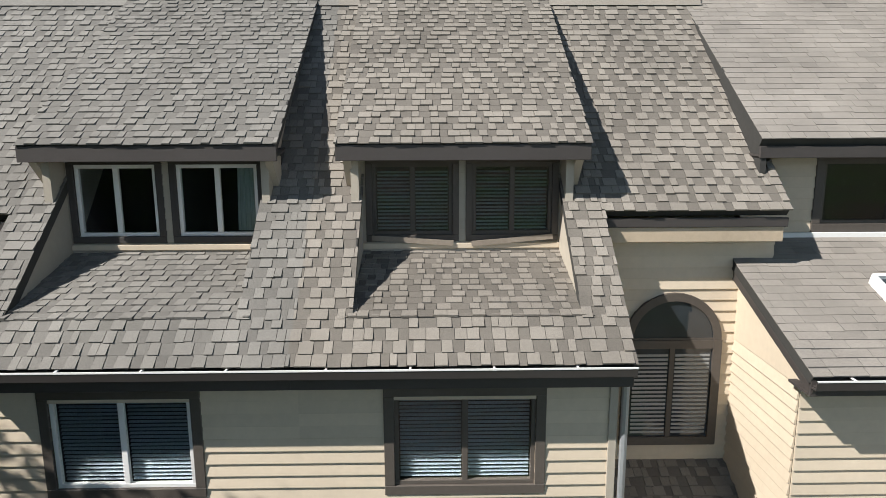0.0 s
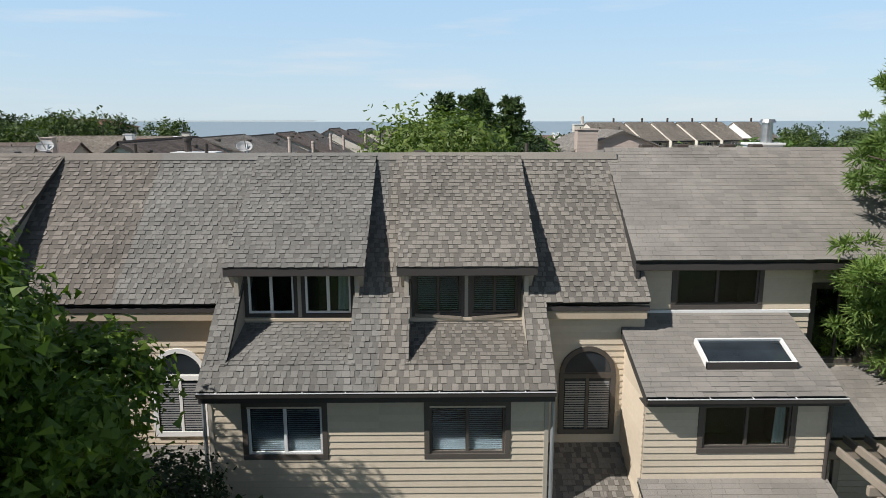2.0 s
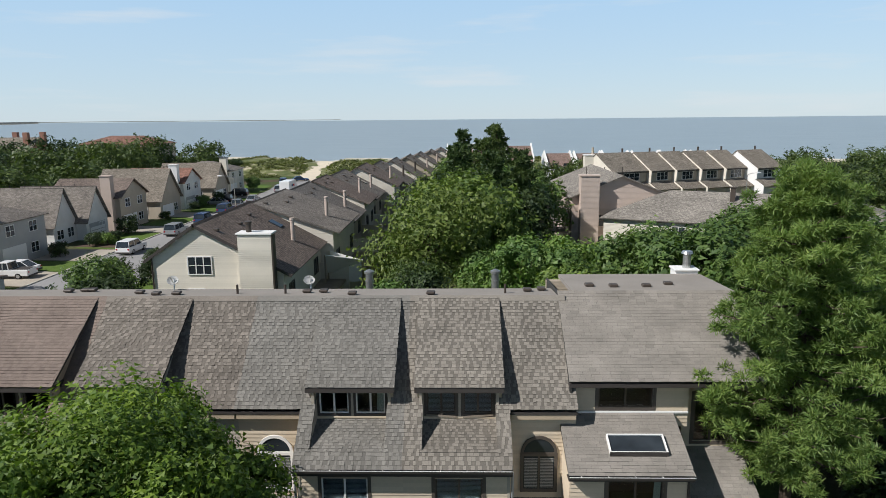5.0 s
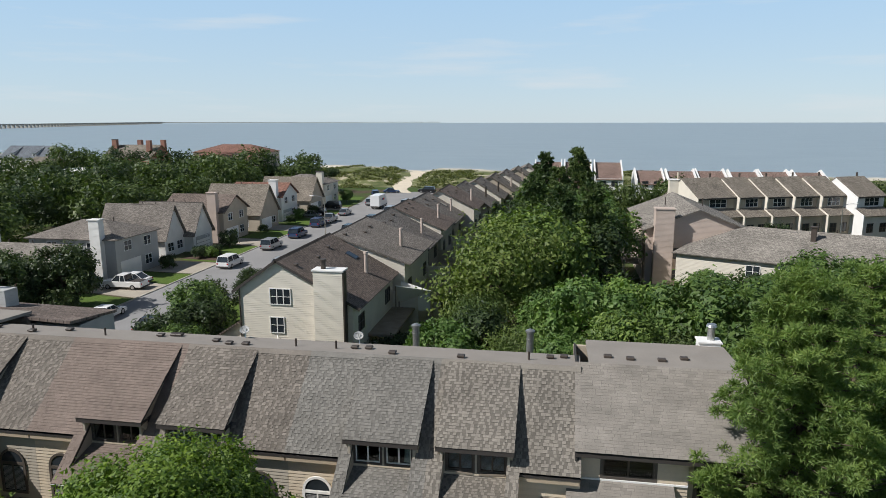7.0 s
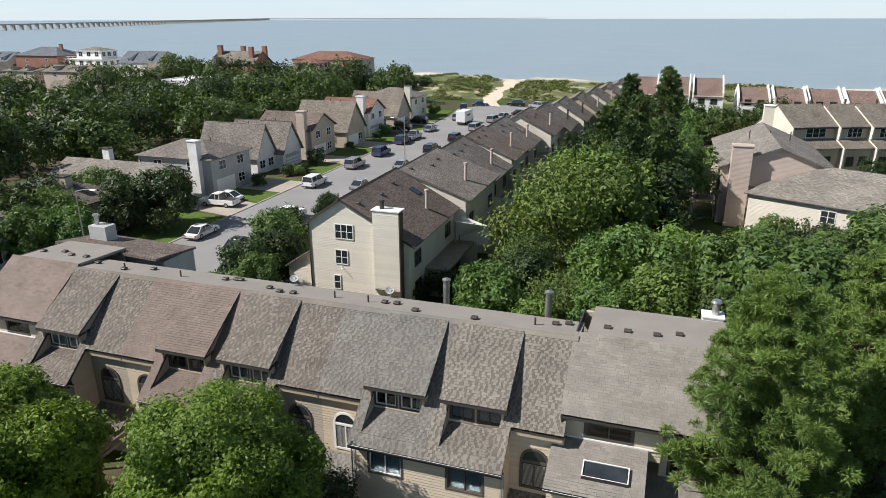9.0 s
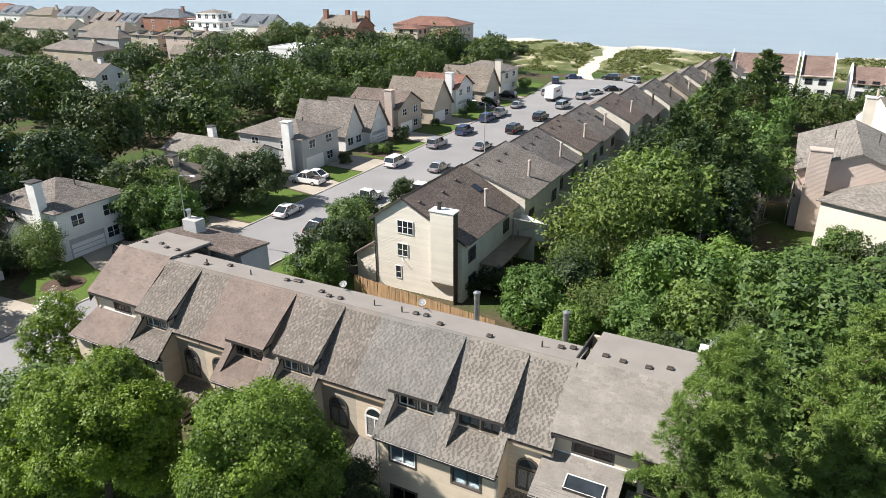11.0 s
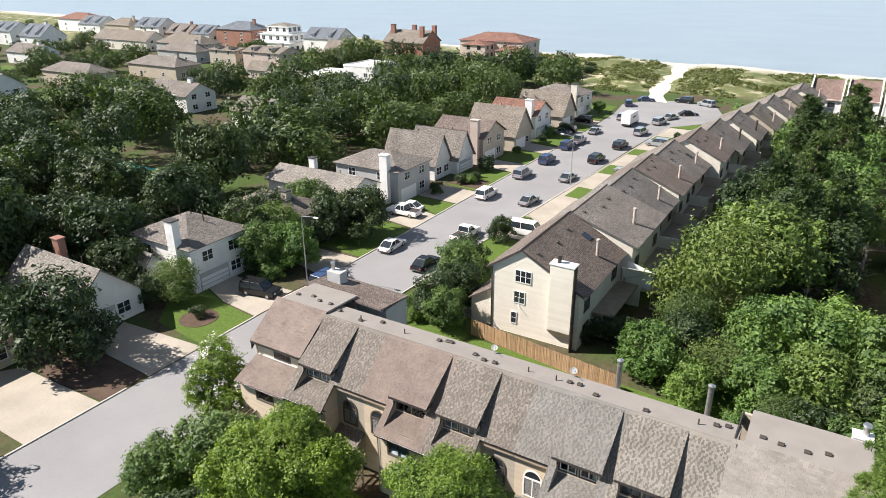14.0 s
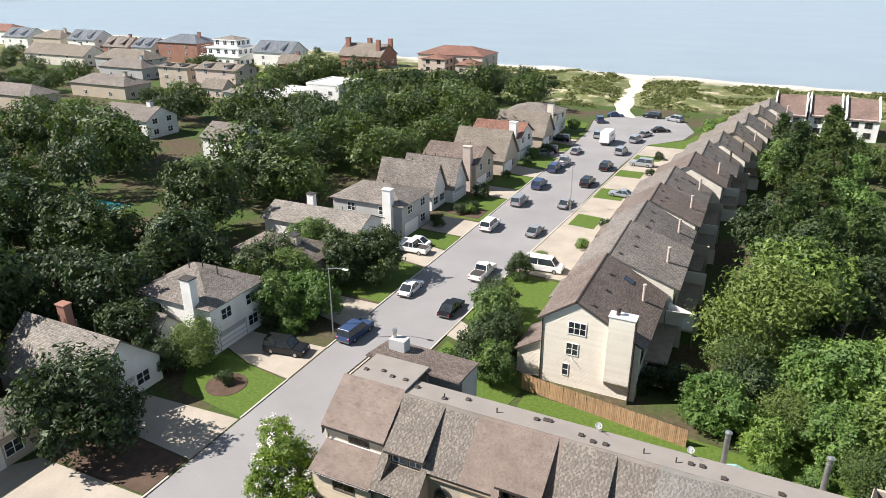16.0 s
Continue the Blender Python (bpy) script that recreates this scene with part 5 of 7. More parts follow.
def row_house(y0, y1, prof, roof, wall, label, seed, first=False):
    """A unit of the row along the street. prof: ridge x, ridge z, left eave x, z, right eave x, z."""
    rx, rz, lx, lz, ex, ez = prof
    h = thing("row_house", label, "town house", group="row along the street")
    wl, wr = lx + 0.5, ex - 0.7
    zl = lz + (rz - lz) * 0.5 / (rx - lx)
    zr = ez + (rz - ez) * 0.7 / (ex - rx)
    part("wall", prism([(wl, 0), (wr, 0), (wr, zr - 0.12), (rx, rz - 0.14), (wl, zl - 0.12)], y0 + 0.12, y1 - 0.02, axis="y"), M[wall], h)
    part("roof", slab([(lx, y0 - 0.15, lz), (rx, y0 - 0.15, rz), (rx, y1, rz), (lx, y1, lz)], 0.14), M[roof], h)
    part("roof", slab([(rx, y0 - 0.15, rz), (ex, y0 - 0.15, ez), (ex, y1, ez), (rx, y1, rz)], 0.14), M[roof], h)
    part("ridge_cap", prism([(rx - 0.16, rz - 0.06), (rx, rz + 0.05), (rx + 0.16, rz - 0.06)], y0 - 0.15, y1, axis="y"), M[roof], h)
    r = random.Random(seed)
    for k in range(3):
        yy = y0 + 1.2 + k * (y1 - y0 - 2) / 3 + r.uniform(-0.3, 0.6)
        x = rx + 1.0 + r.uniform(-0.4, 1.0)
        z = rz + (ez - rz) * (x - rx) / (ex - rx)
        part("roof_vent", box(x - 0.2, yy - 0.2, z - 0.02, x + 0.2, yy + 0.2, z + 0.16, bevel=0.04), M["vent"], h)
    # flue on the rear slope
    fx, fy = rx + (ex - rx) * 0.72, y0 + (y1 - y0) * r.uniform(0.35, 0.7)
    fz = rz + (ez - rz) * 0.72
    f = part("flue", add_tube(tube((fx, fy, fz - 0.1), (fx, fy, fz + 1.75), 0.17, seg=12), (fx, fy, fz + 1.75), (fx, fy, fz + 1.9), 0.22, 0.2, seg=12), M["lap_pink"] if r.random() < 0.6 else M["vent"], h, "round metal flue")
    if seed % 4 == 0:
      part("skylight", slab([(rx + 2.6, y1 - 3.2, rz + (ez - rz) * 2.6 / (ex - rx) + 0.1), (rx + 3.6, y1 - 3.2, rz + (ez - rz) * 3.6 / (ex - rx) + 0.1), (rx + 3.6, y1 - 2.2, rz + (ez - rz) * 3.6 / (ex - rx) + 0.1), (rx + 2.6, y1 - 2.2, rz + (ez - rz) * 2.6 / (ex - rx) + 0.1)], 0.14), M["glass"], h)
    # rear: windows, yard walls and deck
    for zz in (0.9, 3.7):
        for k in range(2):
            far_window(h, wr, y0 + 2.2 + k * (y1 - y0 - 4.4), zz, 1.5, 1.3, "y", 1, "trim")
    part("yard_wall", box(wr, y1 - 0.35, 0, wr + 2.6, y1 - 0.15, 4.2), M[wall], h)
    part("yard_wall", prism([(wr, 0), (wr + 2.9, 0), (wr + 2.9, 2.1), (wr, 2.1)], y0 + 3.8, y0 + 4.0, axis="y"), M[wall], h)
    part("deck", box(wr, y0 + 4.0, 2.5, wr + 2.3, y1 - 0.35, 2.7), M["wood_grey"], h)
    # street side: low entrance roof and garage
    gx = wl - 2.6
    part("garage", box(gx, y0 + 0.6, 0, wl, y0 + 5.6, 2.7), M[wall], h)
    part("garage_roof", slab([(gx - 0.3, y0 + 0.3, 2.75), (wl, y0 + 0.3, 4.6), (wl, y0 + 5.9, 4.6), (gx - 0.3, y0 + 5.9, 2.75)], 0.14), M[roof], h)
    part("garage_gable", prism([(gx, 2.7), (wl, 2.7), (wl, 4.45)], y0 + 0.62, y0 + 5.58, axis="y"), M[wall], h)
    part("garage_door", box(gx - 0.04, y0 + 1.2, 0.05, gx, y0 + 5.0, 2.2, bevel=0.02), M["lap_tan"], h)
    far_window(h, wl, y1 - 2.6, 3.9, 1.6, 1.2, "y", -1, "trim")
    if first:
        n = 62
        for i in range(n):
            za, zb = i * 0.152, (i + 1) * 0.152
            a = wl if zb < zl - 0.15 else wl + (zb - zl + 0.15) / (rz - zl) * (rx - wl)
            b = wr if zb < zr - 0.15 else wr - (zb - zr + 0.15) / (rz - zr) * (wr - rx)
            if b - a > 0.2:
                part("siding_board", prism([(y0 + 0.115, za), (y0 + 0.088, za), (y0 + 0.088, za + 0.01), (y0 + 0.108, zb), (y0 + 0.115, zb)], a, b), M["cream_board"], h)
                if 2.0 < za < 9.0:
                    part("siding_board", prism([(y0 - 0.63, za), (y0 - 0.65, za), (y0 - 0.65, za + 0.01), (y0 - 0.632, zb), (y0 - 0.63, zb)], -14.9, -12.5), M["cream_board"], h)
        for x, z, n in ((-18.0, 6.15, 3), (-18.35, 3.75, 2), (-18.9, 1.3, 1)):
            far_window(h, x, y0 + 0.085, z, 0.56 * n, 1.25, "x", -1, "white", n)
        ch = part("chimney_chase", box(-14.9, y0 - 0.62, 2.0, -12.5, y0 + 0.1, 9.15, bevel=0.01), M[wall], h, "sided chimney chase on the gable wall")
        part("chase_foot", prism([(y0 - 0.62, 2.0), (y0 + 0.1, 2.0), (y0 + 0.1, 1.2)], -14.9, -12.5), M[wall], ch)
        part("chase_cap", box(-15.0, y0 - 0.72, 9.15, -12.4, y0 + 0.6, 9.27, bevel=0.01), M["white"], ch)
        part("flue", add_tube(tube((-14.2, y0 - 0.1, 9.2), (-14.2, y0 - 0.1, 9.9), 0.2, seg=12), (-14.2, y0 - 0.1, 9.9), (-14.2, y0 - 0.1, 10.05), 0.26, seg=12), M["vent"], ch)
        part("corner_strip", box(-12.48, y0 - 0.66, 0, -12.38, y0 + 0.1, 9.1), M["vent"], h)
        part("downpipe", tube((-21.5, y0 + 0.02, 0), (-21.5, y0 + 0.02, 7.4), 0.06, seg=8), M["vent"], h)
        part("rake_trim", slab([(lx, y0 - 0.17, lz - 0.02), (lx, y0 - 0.13, lz - 0.02), (rx, y0 - 0.13, rz - 0.02), (rx, y0 - 0.17, rz - 0.02)], 0.2), M["fascia"], h)
        part("rake_trim", slab([(ex, y0 - 0.17, ez - 0.02), (ex, y0 - 0.13, ez - 0.02), (rx, y0 - 0.13, rz - 0.02), (rx, y0 - 0.17, rz - 0.02)], 0.2), M["fascia"], h)
        part("lamp_arm", tube((-18.4, y0 + 0.1, 3.5), (-18.2, y0 - 0.35, 3.3), 0.03), M["white"], h)
        # side stair and balcony
        for i in range(6):
            part("step", box(-23.4, y0 + 1.6 + i * 0.3, 0.2 * i, -22.2, y0 + 1.9 + i * 0.3, 0.2 * i + 0.2), M["wood_grey"], h)
        part("balcony_rail", box(-23.5, y0 + 1.5, 1.2, -23.4, y0 + 4, 2.2), M["wood_grey"], h)
    return h


M["cream_board"] = mat_surface("cream_siding", (0.74, 0.685, 0.59), 0.08, 0.7, 0.5, 9, 0.05, obj_random=0.05)
A = (-18.2, 9.85, -22.1, 7.15, -11.2, 6.1)
B = (-18.0, 9.75, -22.4, 6.6, -10.0, 7.0)
UNITS = [(33.0, 46, A, "roof_brown", "lap_cream", True), (46, 58.2, B, "roof_grey", "lap_cream", False), (58.2, 68, (-17.6, 9.6, -22.0, 6.6, -10.6, 6.0), "roof_blue", "lap_tan", False), (68, 77, (-17.2, 9.7, -22.2, 6.4, -10.2, 6.8), "roof_brown", "lap_cream", False),
         (77, 88, (-16.6, 9.6, -21.9, 6.4, -10.4, 6.2), "roof_grey", "lap_tan", False), (88, 98, (-14.6, 9.9, -20.5, 6.5, -8.4, 6.9), "roof_brown", "lap_cream", False), (98, 109, (-13.4, 9.6, -19.2, 6.2, -7.4, 6.0), "roof_grey", "lap_tan", False), (109, 119, (-11.6, 9.6, -18.0, 6.2, -5.9, 6.2), "roof_grey", "lap_cream", False),
         (119, 130, (-9.6, 9.6, -16.5, 6.2, -4.2, 6.2), "roof_tan", "lap_tan", False), (130, 141, (-8.0, 9.6, -14.5, 6.2, -2.6, 6.4), "roof_grey", "lap_cream", False), (141, 152, (-6.0, 9.6, -12.5, 6.2, -0.6, 6.4), "roof_tan", "lap_tan", False), (152, 163, (-4.0, 9.6, -10.5, 6.2, 1.6, 6.4), "roof_grey", "lap_cream", False)]
for i, (a, b, prof, roof, wall, first) in enumerate(UNITS):
    row_house(a, b, prof, roof, wall, {"roof_brown": "cream-sided town house with a brown shingle roof", "roof_grey": "cream-sided town house with a grey shingle roof", "roof_blue": "tan-sided town house with a slate-grey roof", "roof_tan": "tan-sided town house with a weathered tan roof"}[roof], 100 + i, first)


def cottage(x0, y0, x1, y1, eave, ridge, axis, roof, wall, label, style="gable", chimney=None, garage=None, overhang=0.45, windows=True, z=0.0, group="houses across the street", frame="white", chim_mat=None, dormer=0):
    """A detached house. axis: the way its ridge runs; style gable, hip, shed or flat; garage: side of its door ('e', 's')."""
    h = thing("house", label, "house", group=group, at=(0, 0, z))
    o = overhang
    cx, cy = (x0 + x1) / 2, (y0 + y1) / 2
    BLOCKED.append((x0 - 1, y0 - 1, x1 + 1, y1 + 1))
    if style == "flat":
        part("wall", box(x0, y0, 0, x1, y1, eave), M[wall], h)
        part("parapet", add_box(add_box(add_box(box(x0 - 0.1, y0 - 0.1, eave, x1 + 0.1, y0 + 0.2, eave + 0.5), x0 - 0.1, y1 - 0.2, eave, x1 + 0.1, y1 + 0.1, eave + 0.5), x0 - 0.1, y0 + 0.2, eave, x0 + 0.2, y1 - 0.2, eave + 0.5), x1 - 0.2, y0 + 0.2, eave, x1 + 0.1, y1 - 0.2, eave + 0.5), M[wall], h)
        part("roof", box(x0, y0, eave, x1, y1, eave + 0.2), M[roof], h)
    elif style == "hip":
        part("wall", box(x0, y0, 0, x1, y1, eave), M[wall], h)
        k = min(x1 - x0, y1 - y0) / 2 + o
        e = [(x0 - o, y0 - o, eave), (x1 + o, y0 - o, eave), (x1 + o, y1 + o, eave), (x0 - o, y1 + o, eave)]
        if axis == "x":
            r0, r1 = (x0 - o + k, cy, ridge), (x1 + o - k, cy, ridge)
            faces = ([e[0], e[1], r1, r0], [e[1], e[2], r1], [e[2], e[3], r0, r1], [e[3], e[0], r0])
        else:
            r0, r1 = (cx, y0 - o + k, ridge), (cx, y1 + o - k, ridge)
            faces = ([e[0], e[1], r0], [e[1], e[2], r1, r0], [e[2], e[3], r1], [e[3], e[0], r0, r1])
        for f in faces:
            part("roof", slab(f, 0.12), M[roof], h)
    else:
        if axis == "x":
            zo = eave - (ridge - eave) * o / ((y1 - y0) / 2)
            part("wall", prism([(y0, 0), (y1, 0), (y1, eave - 0.05), (cy, ridge - 0.13), (y0, eave - 0.05)], x0, x1), M[wall], h)
            part("roof", slab([(x0 - o, y0 - o, zo), (x1 + o, y0 - o, zo), (x1 + o, cy, ridge), (x0 - o, cy, ridge)], 0.13), M[roof], h)
            part("roof", slab([(x0 - o, y1 + o, zo), (x1 + o, y1 + o, zo), (x1 + o, cy, ridge), (x0 - o, cy, ridge)], 0.13), M[roof], h)
        else:
            zo = eave - (ridge - eave) * o / ((x1 - x0) / 2)
            part("wall", prism([(x0, 0), (x1, 0), (x1, eave - 0.05), (cx, ridge - 0.13), (x0, eave - 0.05)], y0, y1, axis="y"), M[wall], h)
            part("roof", slab([(x0 - o, y0 - o, zo), (x0 - o, y1 + o, zo), (cx, y1 + o, ridge), (cx, y0 - o, ridge)], 0.13), M[roof], h)
            part("roof", slab([(x1 + o, y0 - o, zo), (x1 + o, y1 + o, zo), (cx, y1 + o, ridge), (cx, y0 - o, ridge)], 0.13), M[roof], h)
    if chimney:
        x, y, zt, w = chimney
        c = part("chimney", box(x - w / 2, y - w * 0.35, 0, x + w / 2, y + w * 0.35, zt, bevel=0.02), M[chim_mat or wall], h)
        part("chimney_cap", box(x - w / 2 - 0.1, y - w * 0.35 - 0.1, zt, x + w / 2 + 0.1, y + w * 0.35 + 0.1, zt + 0.15, bevel=0.02), M[chim_mat or "fascia"], c)
    if garage == "e":
        y = y0 + 0.8
        d = part("garage_door", box(x1, y, 0.02, x1 + 0.05, y + 4.4, 2.3, bevel=0.015), M["white" if wall != "lap_white" else "lap_grey"], h)
        for i in range(1, 4):
            part("door_panel", box(x1 + 0.05, y + 0.15, 0.56 * i - 0.45, x1 + 0.065, y + 4.25, 0.56 * i, bevel=0.005), M["white"], d)
    if windows:
        floors = [0.9] + ([3.6] if eave > 4.6 else []) + ([6.3] if eave > 7.6 else [])
        for zz in floors:
            for k in range(2):
                if not (garage == "e" and zz < 1 and k == 0):
                    far_window(h, x1, y0 + (y1 - y0) * (0.27 + 0.46 * k), zz, 1.5, 1.25, "y", 1, frame)
                far_window(h, x0 + (x1 - x0) * (0.27 + 0.46 * k), y0, zz, 1.4, 1.25, "x", -1, frame)
    for k in range(dormer):
        x = x0 + (x1 - x0) * (k + 0.5) / dormer
        d = part("dormer", prism([(y0 + 0.6, eave + 0.3), (cy, eave + 0.3), (cy, ridge - 0.3), (y0 + 0.6, eave + 1.6)], x - 0.8, x + 0.8), M[wall], h)
        part("dormer_roof", slab([(x - 1.0, y0 + 0.3, eave + 1.6), (x + 1.0, y0 + 0.3, eave + 1.6), (x + 1.0, cy, ridge - 0.1), (x - 1.0, cy, ridge - 0.1)], 0.1), M[roof], h)
        far_window(h, x, y0 + 0.6, eave + 0.5, 1.1, 0.8, "x", -1, frame)
    for k in range(3):
        x, y = x0 + (x1 - x0) * (0.3 + 0.2 * k), cy + 0.7
        part("roof_vent", tube((x, y, ridge - 0.9), (x, y, ridge + 0.25), 0.07, seg=8), M["vent"], h)
    return h


cottage(-72, -4.5, -58.5, 4, 3.1, 5.4, "x", "roof_grey", "lap_tan", "low tan house with a grey hip roof", "hip", garage="e")
cottage(-70, 8.0, -57.0, 16.5, 3.0, 6.9, "x", "roof_pale", "lap_white", "white house with a steep grey wood-shake gable roof", chimney=(-66, 13.6, 8.0, 1.2), chim_mat="brick_red", garage="e")
cottage(-66, 18.5, -60, 22.5, 3.0, 5.0, "x", "roof_pale", "lap_white", "white side wing with a grey shake roof")
cottage(-66, 22.3, -55.2, 31.0, 5.7, 7.9, "y", "roof_grey", "lap_white", "white two-storey house with a grey roof", "hip", chimney=(-57.6, 22.2, 8.9, 1.4), garage="e")
cottage(-67, 37.5, -54.5, 46.0, 4.4, 6.6, "x", "roof_tan", "lap_tan", "tan house with a low hip roof under trees", "hip", chimney=(-58, 41, 7.2, 1.3), garage="e")
cottage(-72, 51.5, -55.2, 58.5, 4.4, 6.0, "x", "roof_pale", "lap_white", "white house with a pale low-pitched roof", chimney=(-66.5, 56.5, 7.2, 1.2), garage="e")
cottage(-66, 61.5, -53.2, 71.0, 5.4, 7.3, "x", "roof_grey", "lap_grey", "grey two-storey house with a pale chimney", "hip", chimney=(-55.5, 61.2, 8.0, 1.5), chim_mat="lap_white", garage="e")
cottage(-66, 75.5, -55, 81.0, 3.4, 8.0, "x", "roof_grey", "lap_white", "white gabled house with a steep grey roof")
cottage(-64, 81.0, -53.5, 87.0, 3.2, 7.7, "x", "roof_grey", "lap_white", "white gabled house with a steep grey roof", garage="e")
cottage(-64, 89.5, -52.6, 98.5, 5.4, 7.9, "x", "roof_brown", "lap_tan", "tan house with a brown roof and tall chimney", chimney=(-54.2, 89.2, 8.6, 1.6), chim_mat="lap_pink", garage="e")
cottage(-63, 101.5, -51.6, 110, 3.6, 8.6, "x", "roof_tan", "lap_tan", "tan house with a steep tan roof", garage="e")
cottage(-64, 114, -52.5, 122.5, 5.4, 7.8, "x", "roof_red", "lap_white", "white house with a rust-red roof and white chimney", chimney=(-54, 113.8, 8.6, 1.6), chim_mat="white", garage="e")
cottage(-63, 126, -51.0, 134.5, 3.4, 8.0, "x", "roof_tan", "lap_tan", "tan house with a steep grey-brown roof", garage="e")
cottage(-66, 140, -52.5, 150.5, 5.4, 7.4, "x", "roof_grey", "lap_cream", "pale yellow house with a grey roof", "hip", chimney=(-53.5, 140, 8.4, 1.6), garage="e")
# houses beyond the woods on the right
G = "houses beyond the trees"
cottage(15.0, 70, 27.4, 90, 7.4, 9.9, "y", "roof_pale", "lap_pink", "tall pink-beige sided house with a gable and chimney chase", chimney=(17.0, 69.5, 9.9, 2.3), group=G, frame="trim", chim_mat="lap_pink")
low = cottage(0, 0, 31, 13.0, 5.5, 8.3, "x", "roof_pale", "lap_cream", "low cream house with a broad beige hip roof", "hip", group=G, chimney=(13.5, 4.6, 9.0, 0.55), chim_mat="vent")
low.matrix_basis = pose(17.8, 64.2, 0, 0, 0, -25)
BLOCKED.append((17, 50, 52, 76))


def terrace_house(i, label, wall, side):
    """A unit of the terrace beyond the trees: high roof, upper windows under the eaves, a skirt roof and the ground floor."""
    h = thing("terrace_house", label, "town house", group="terrace beyond the trees")
    w = 6.4 if i == 5 else (7.8 if i == 0 else 5.1)
    part("side_wall", prism([(-1.2, 0), (10.4, 0), (10.4, 6.6), (5.2, 10.5), (0.3, 7.5), (0.5, 5.4), (-1.2, 4.5)], 0, 0.25), M[side], h)
    part("upper_wall", box(0.26, 0.7, 5.2, w, 0.95, 7.7), M[wall], h)
    part("lower_wall", box(0.26, -1.0, 0, w, -0.8, 4.5), M[wall], h)
    part("back_wall", box(0.26, 10.0, 0, w, 10.2, 6.6), M[wall], h)
    part("roof", slab([(-0.1, 0.1, 7.55), (w, 0.1, 7.55), (w, 5.2, 10.62), (-0.1, 5.2, 10.62)], 0.14), M["roof_tan"], h)
    part("roof", slab([(-0.1, 10.7, 6.6), (w, 10.7, 6.6), (w, 5.2, 10.62), (-0.1, 5.2, 10.62)], 0.14), M["roof_tan"], h)
    part("skirt_roof", slab([(0.0, -1.7, 4.35), (w, -1.7, 4.35), (w, 0.72, 5.6), (0.0, 0.72, 5.6)], 0.14), M["roof_tan"], h)
    part("fascia", box(-0.1, 0.06, 7.26, w, 0.1, 7.46), M["fascia"], h)
    far_window(h, w * 0.56, 0.7, 5.85, min(3.4, w * 0.5), 1.3, "x", -1, "white", 3)
    far_window(h, w * 0.28, -1.0, 1.4, 1.3, 1.5, "x", -1, "trim")
    far_window(h, w * 0.74, -1.0, 1.4, 1.3, 1.5, "x", -1, "trim")
    part("flue", tube((w * 0.8, 5.6, 9.9), (w * 0.8, 5.6, 11.3), 0.17, seg=10), M["vent"], h)
    return h


terrace_turn = 27.0
ux, uy = math.cos(radians(terrace_turn)), math.sin(radians(terrace_turn))
along = 0.0
for i in range(6):
    t = terrace_house(i, ("white end house of a terrace with a brown-grey roof" if i == 5 else "cream terrace house with a brown-grey roof and upper windows"), "lap_white" if i == 5 else "lap_tan", "white" if i == 5 else "lap_cream")
    fwd = 0.9 * i + (1.6 if i == 5 else 0.0)
    t.matrix_basis = pose(27.6 + ux * along + uy * fwd, 102.4 + uy * along - ux * fwd, 0, 0, 0, terrace_turn)
    along += 7.8 if i == 0 else 5.1
ch = thing("chimney_stack", "cream boxed chimney at the end of the terrace", "chimney", at=(24.6, 108.5, 0))
part("shaft", box(-1.2, -0.9, 0, 1.2, 0.9, 10.2, bevel=0.02), M["lap_cream"], ch)
part("cap", box(-1.3, -1.0, 10.2, 1.3, 1.0, 10.35, bevel=0.02), M["white"], ch)
part("flue", tube((0.3, 0, 10.3), (0.3, 0, 11.6), 0.2, seg=10), M["lap_tan"], ch)
BLOCKED += [(-150, 126, -112, 166), (-112, 42, -94, 56)]
BLOCKED += [(22, 98, 38, 122), (34, 100, 58, 132), (50, 102, 64, 136)]


def beach_house(x, y, w, d, hgt, label):
    """A white beach house: a red-brown lean-to roof between high white side walls."""
    h = thing("beach_house", label, "house", group="beach houses", at=(x, y, 0))
    BLOCKED.append((x - 1, y - 8, x + w + 1, y + d + 1))
    prof = [(0, 0), (d, 0), (d, hgt * 0.72), (d * 0.62, hgt), (0, hgt * 0.6)]
    for k in (0, w - 0.3):
        part("side_wall", prism([(a, b + (0.8 if b else 0)) for a, b in prof], k, k + 0.3), M["white"], h)
    part("front_wall", box(0.31, 0.1, 0, w - 0.31, 0.3, hgt * 0.6 - 0.1), M["stucco_white"], h)
    part("back_wall", box(0.31, d - 0.3, 0, w - 0.31, d - 0.1, hgt * 0.72 - 0.1), M["stucco_white"], h)
    part("roof", slab([(0.31, -0.3, hgt * 0.56), (w - 0.31, -0.3, hgt * 0.56), (w - 0.31, d * 0.62, hgt), (0.31, d * 0.62, hgt)], 0.14), M["roof_redbrown"], h)
    part("roof", slab([(0.31, d + 0.2, hgt * 0.7), (w - 0.31, d + 0.2, hgt * 0.7), (w - 0.31, d * 0.62, hgt), (0.31, d * 0.62, hgt)], 0.14), M["roof_redbrown"], h)
    for zz in (0.9, 3.4):
        for k in (0.3, 0.7):
            far_window(h, w * k, 0.1, zz, 1.5, 1.3, "x", -1, "trim")
    return h


M["roof_redbrown"] = mat_courses("shingle_red_brown", (0.235, 0.165, 0.14))
for i in range(9):
    beach_house(-2.6 + i * 8.0 + (3.0 if i > 2 else 0), 166 + (1.5 if i % 2 else 0), 7.4, 13, 9.2 if i < 3 else 7.0, "white beach house with a red-brown shingle roof")
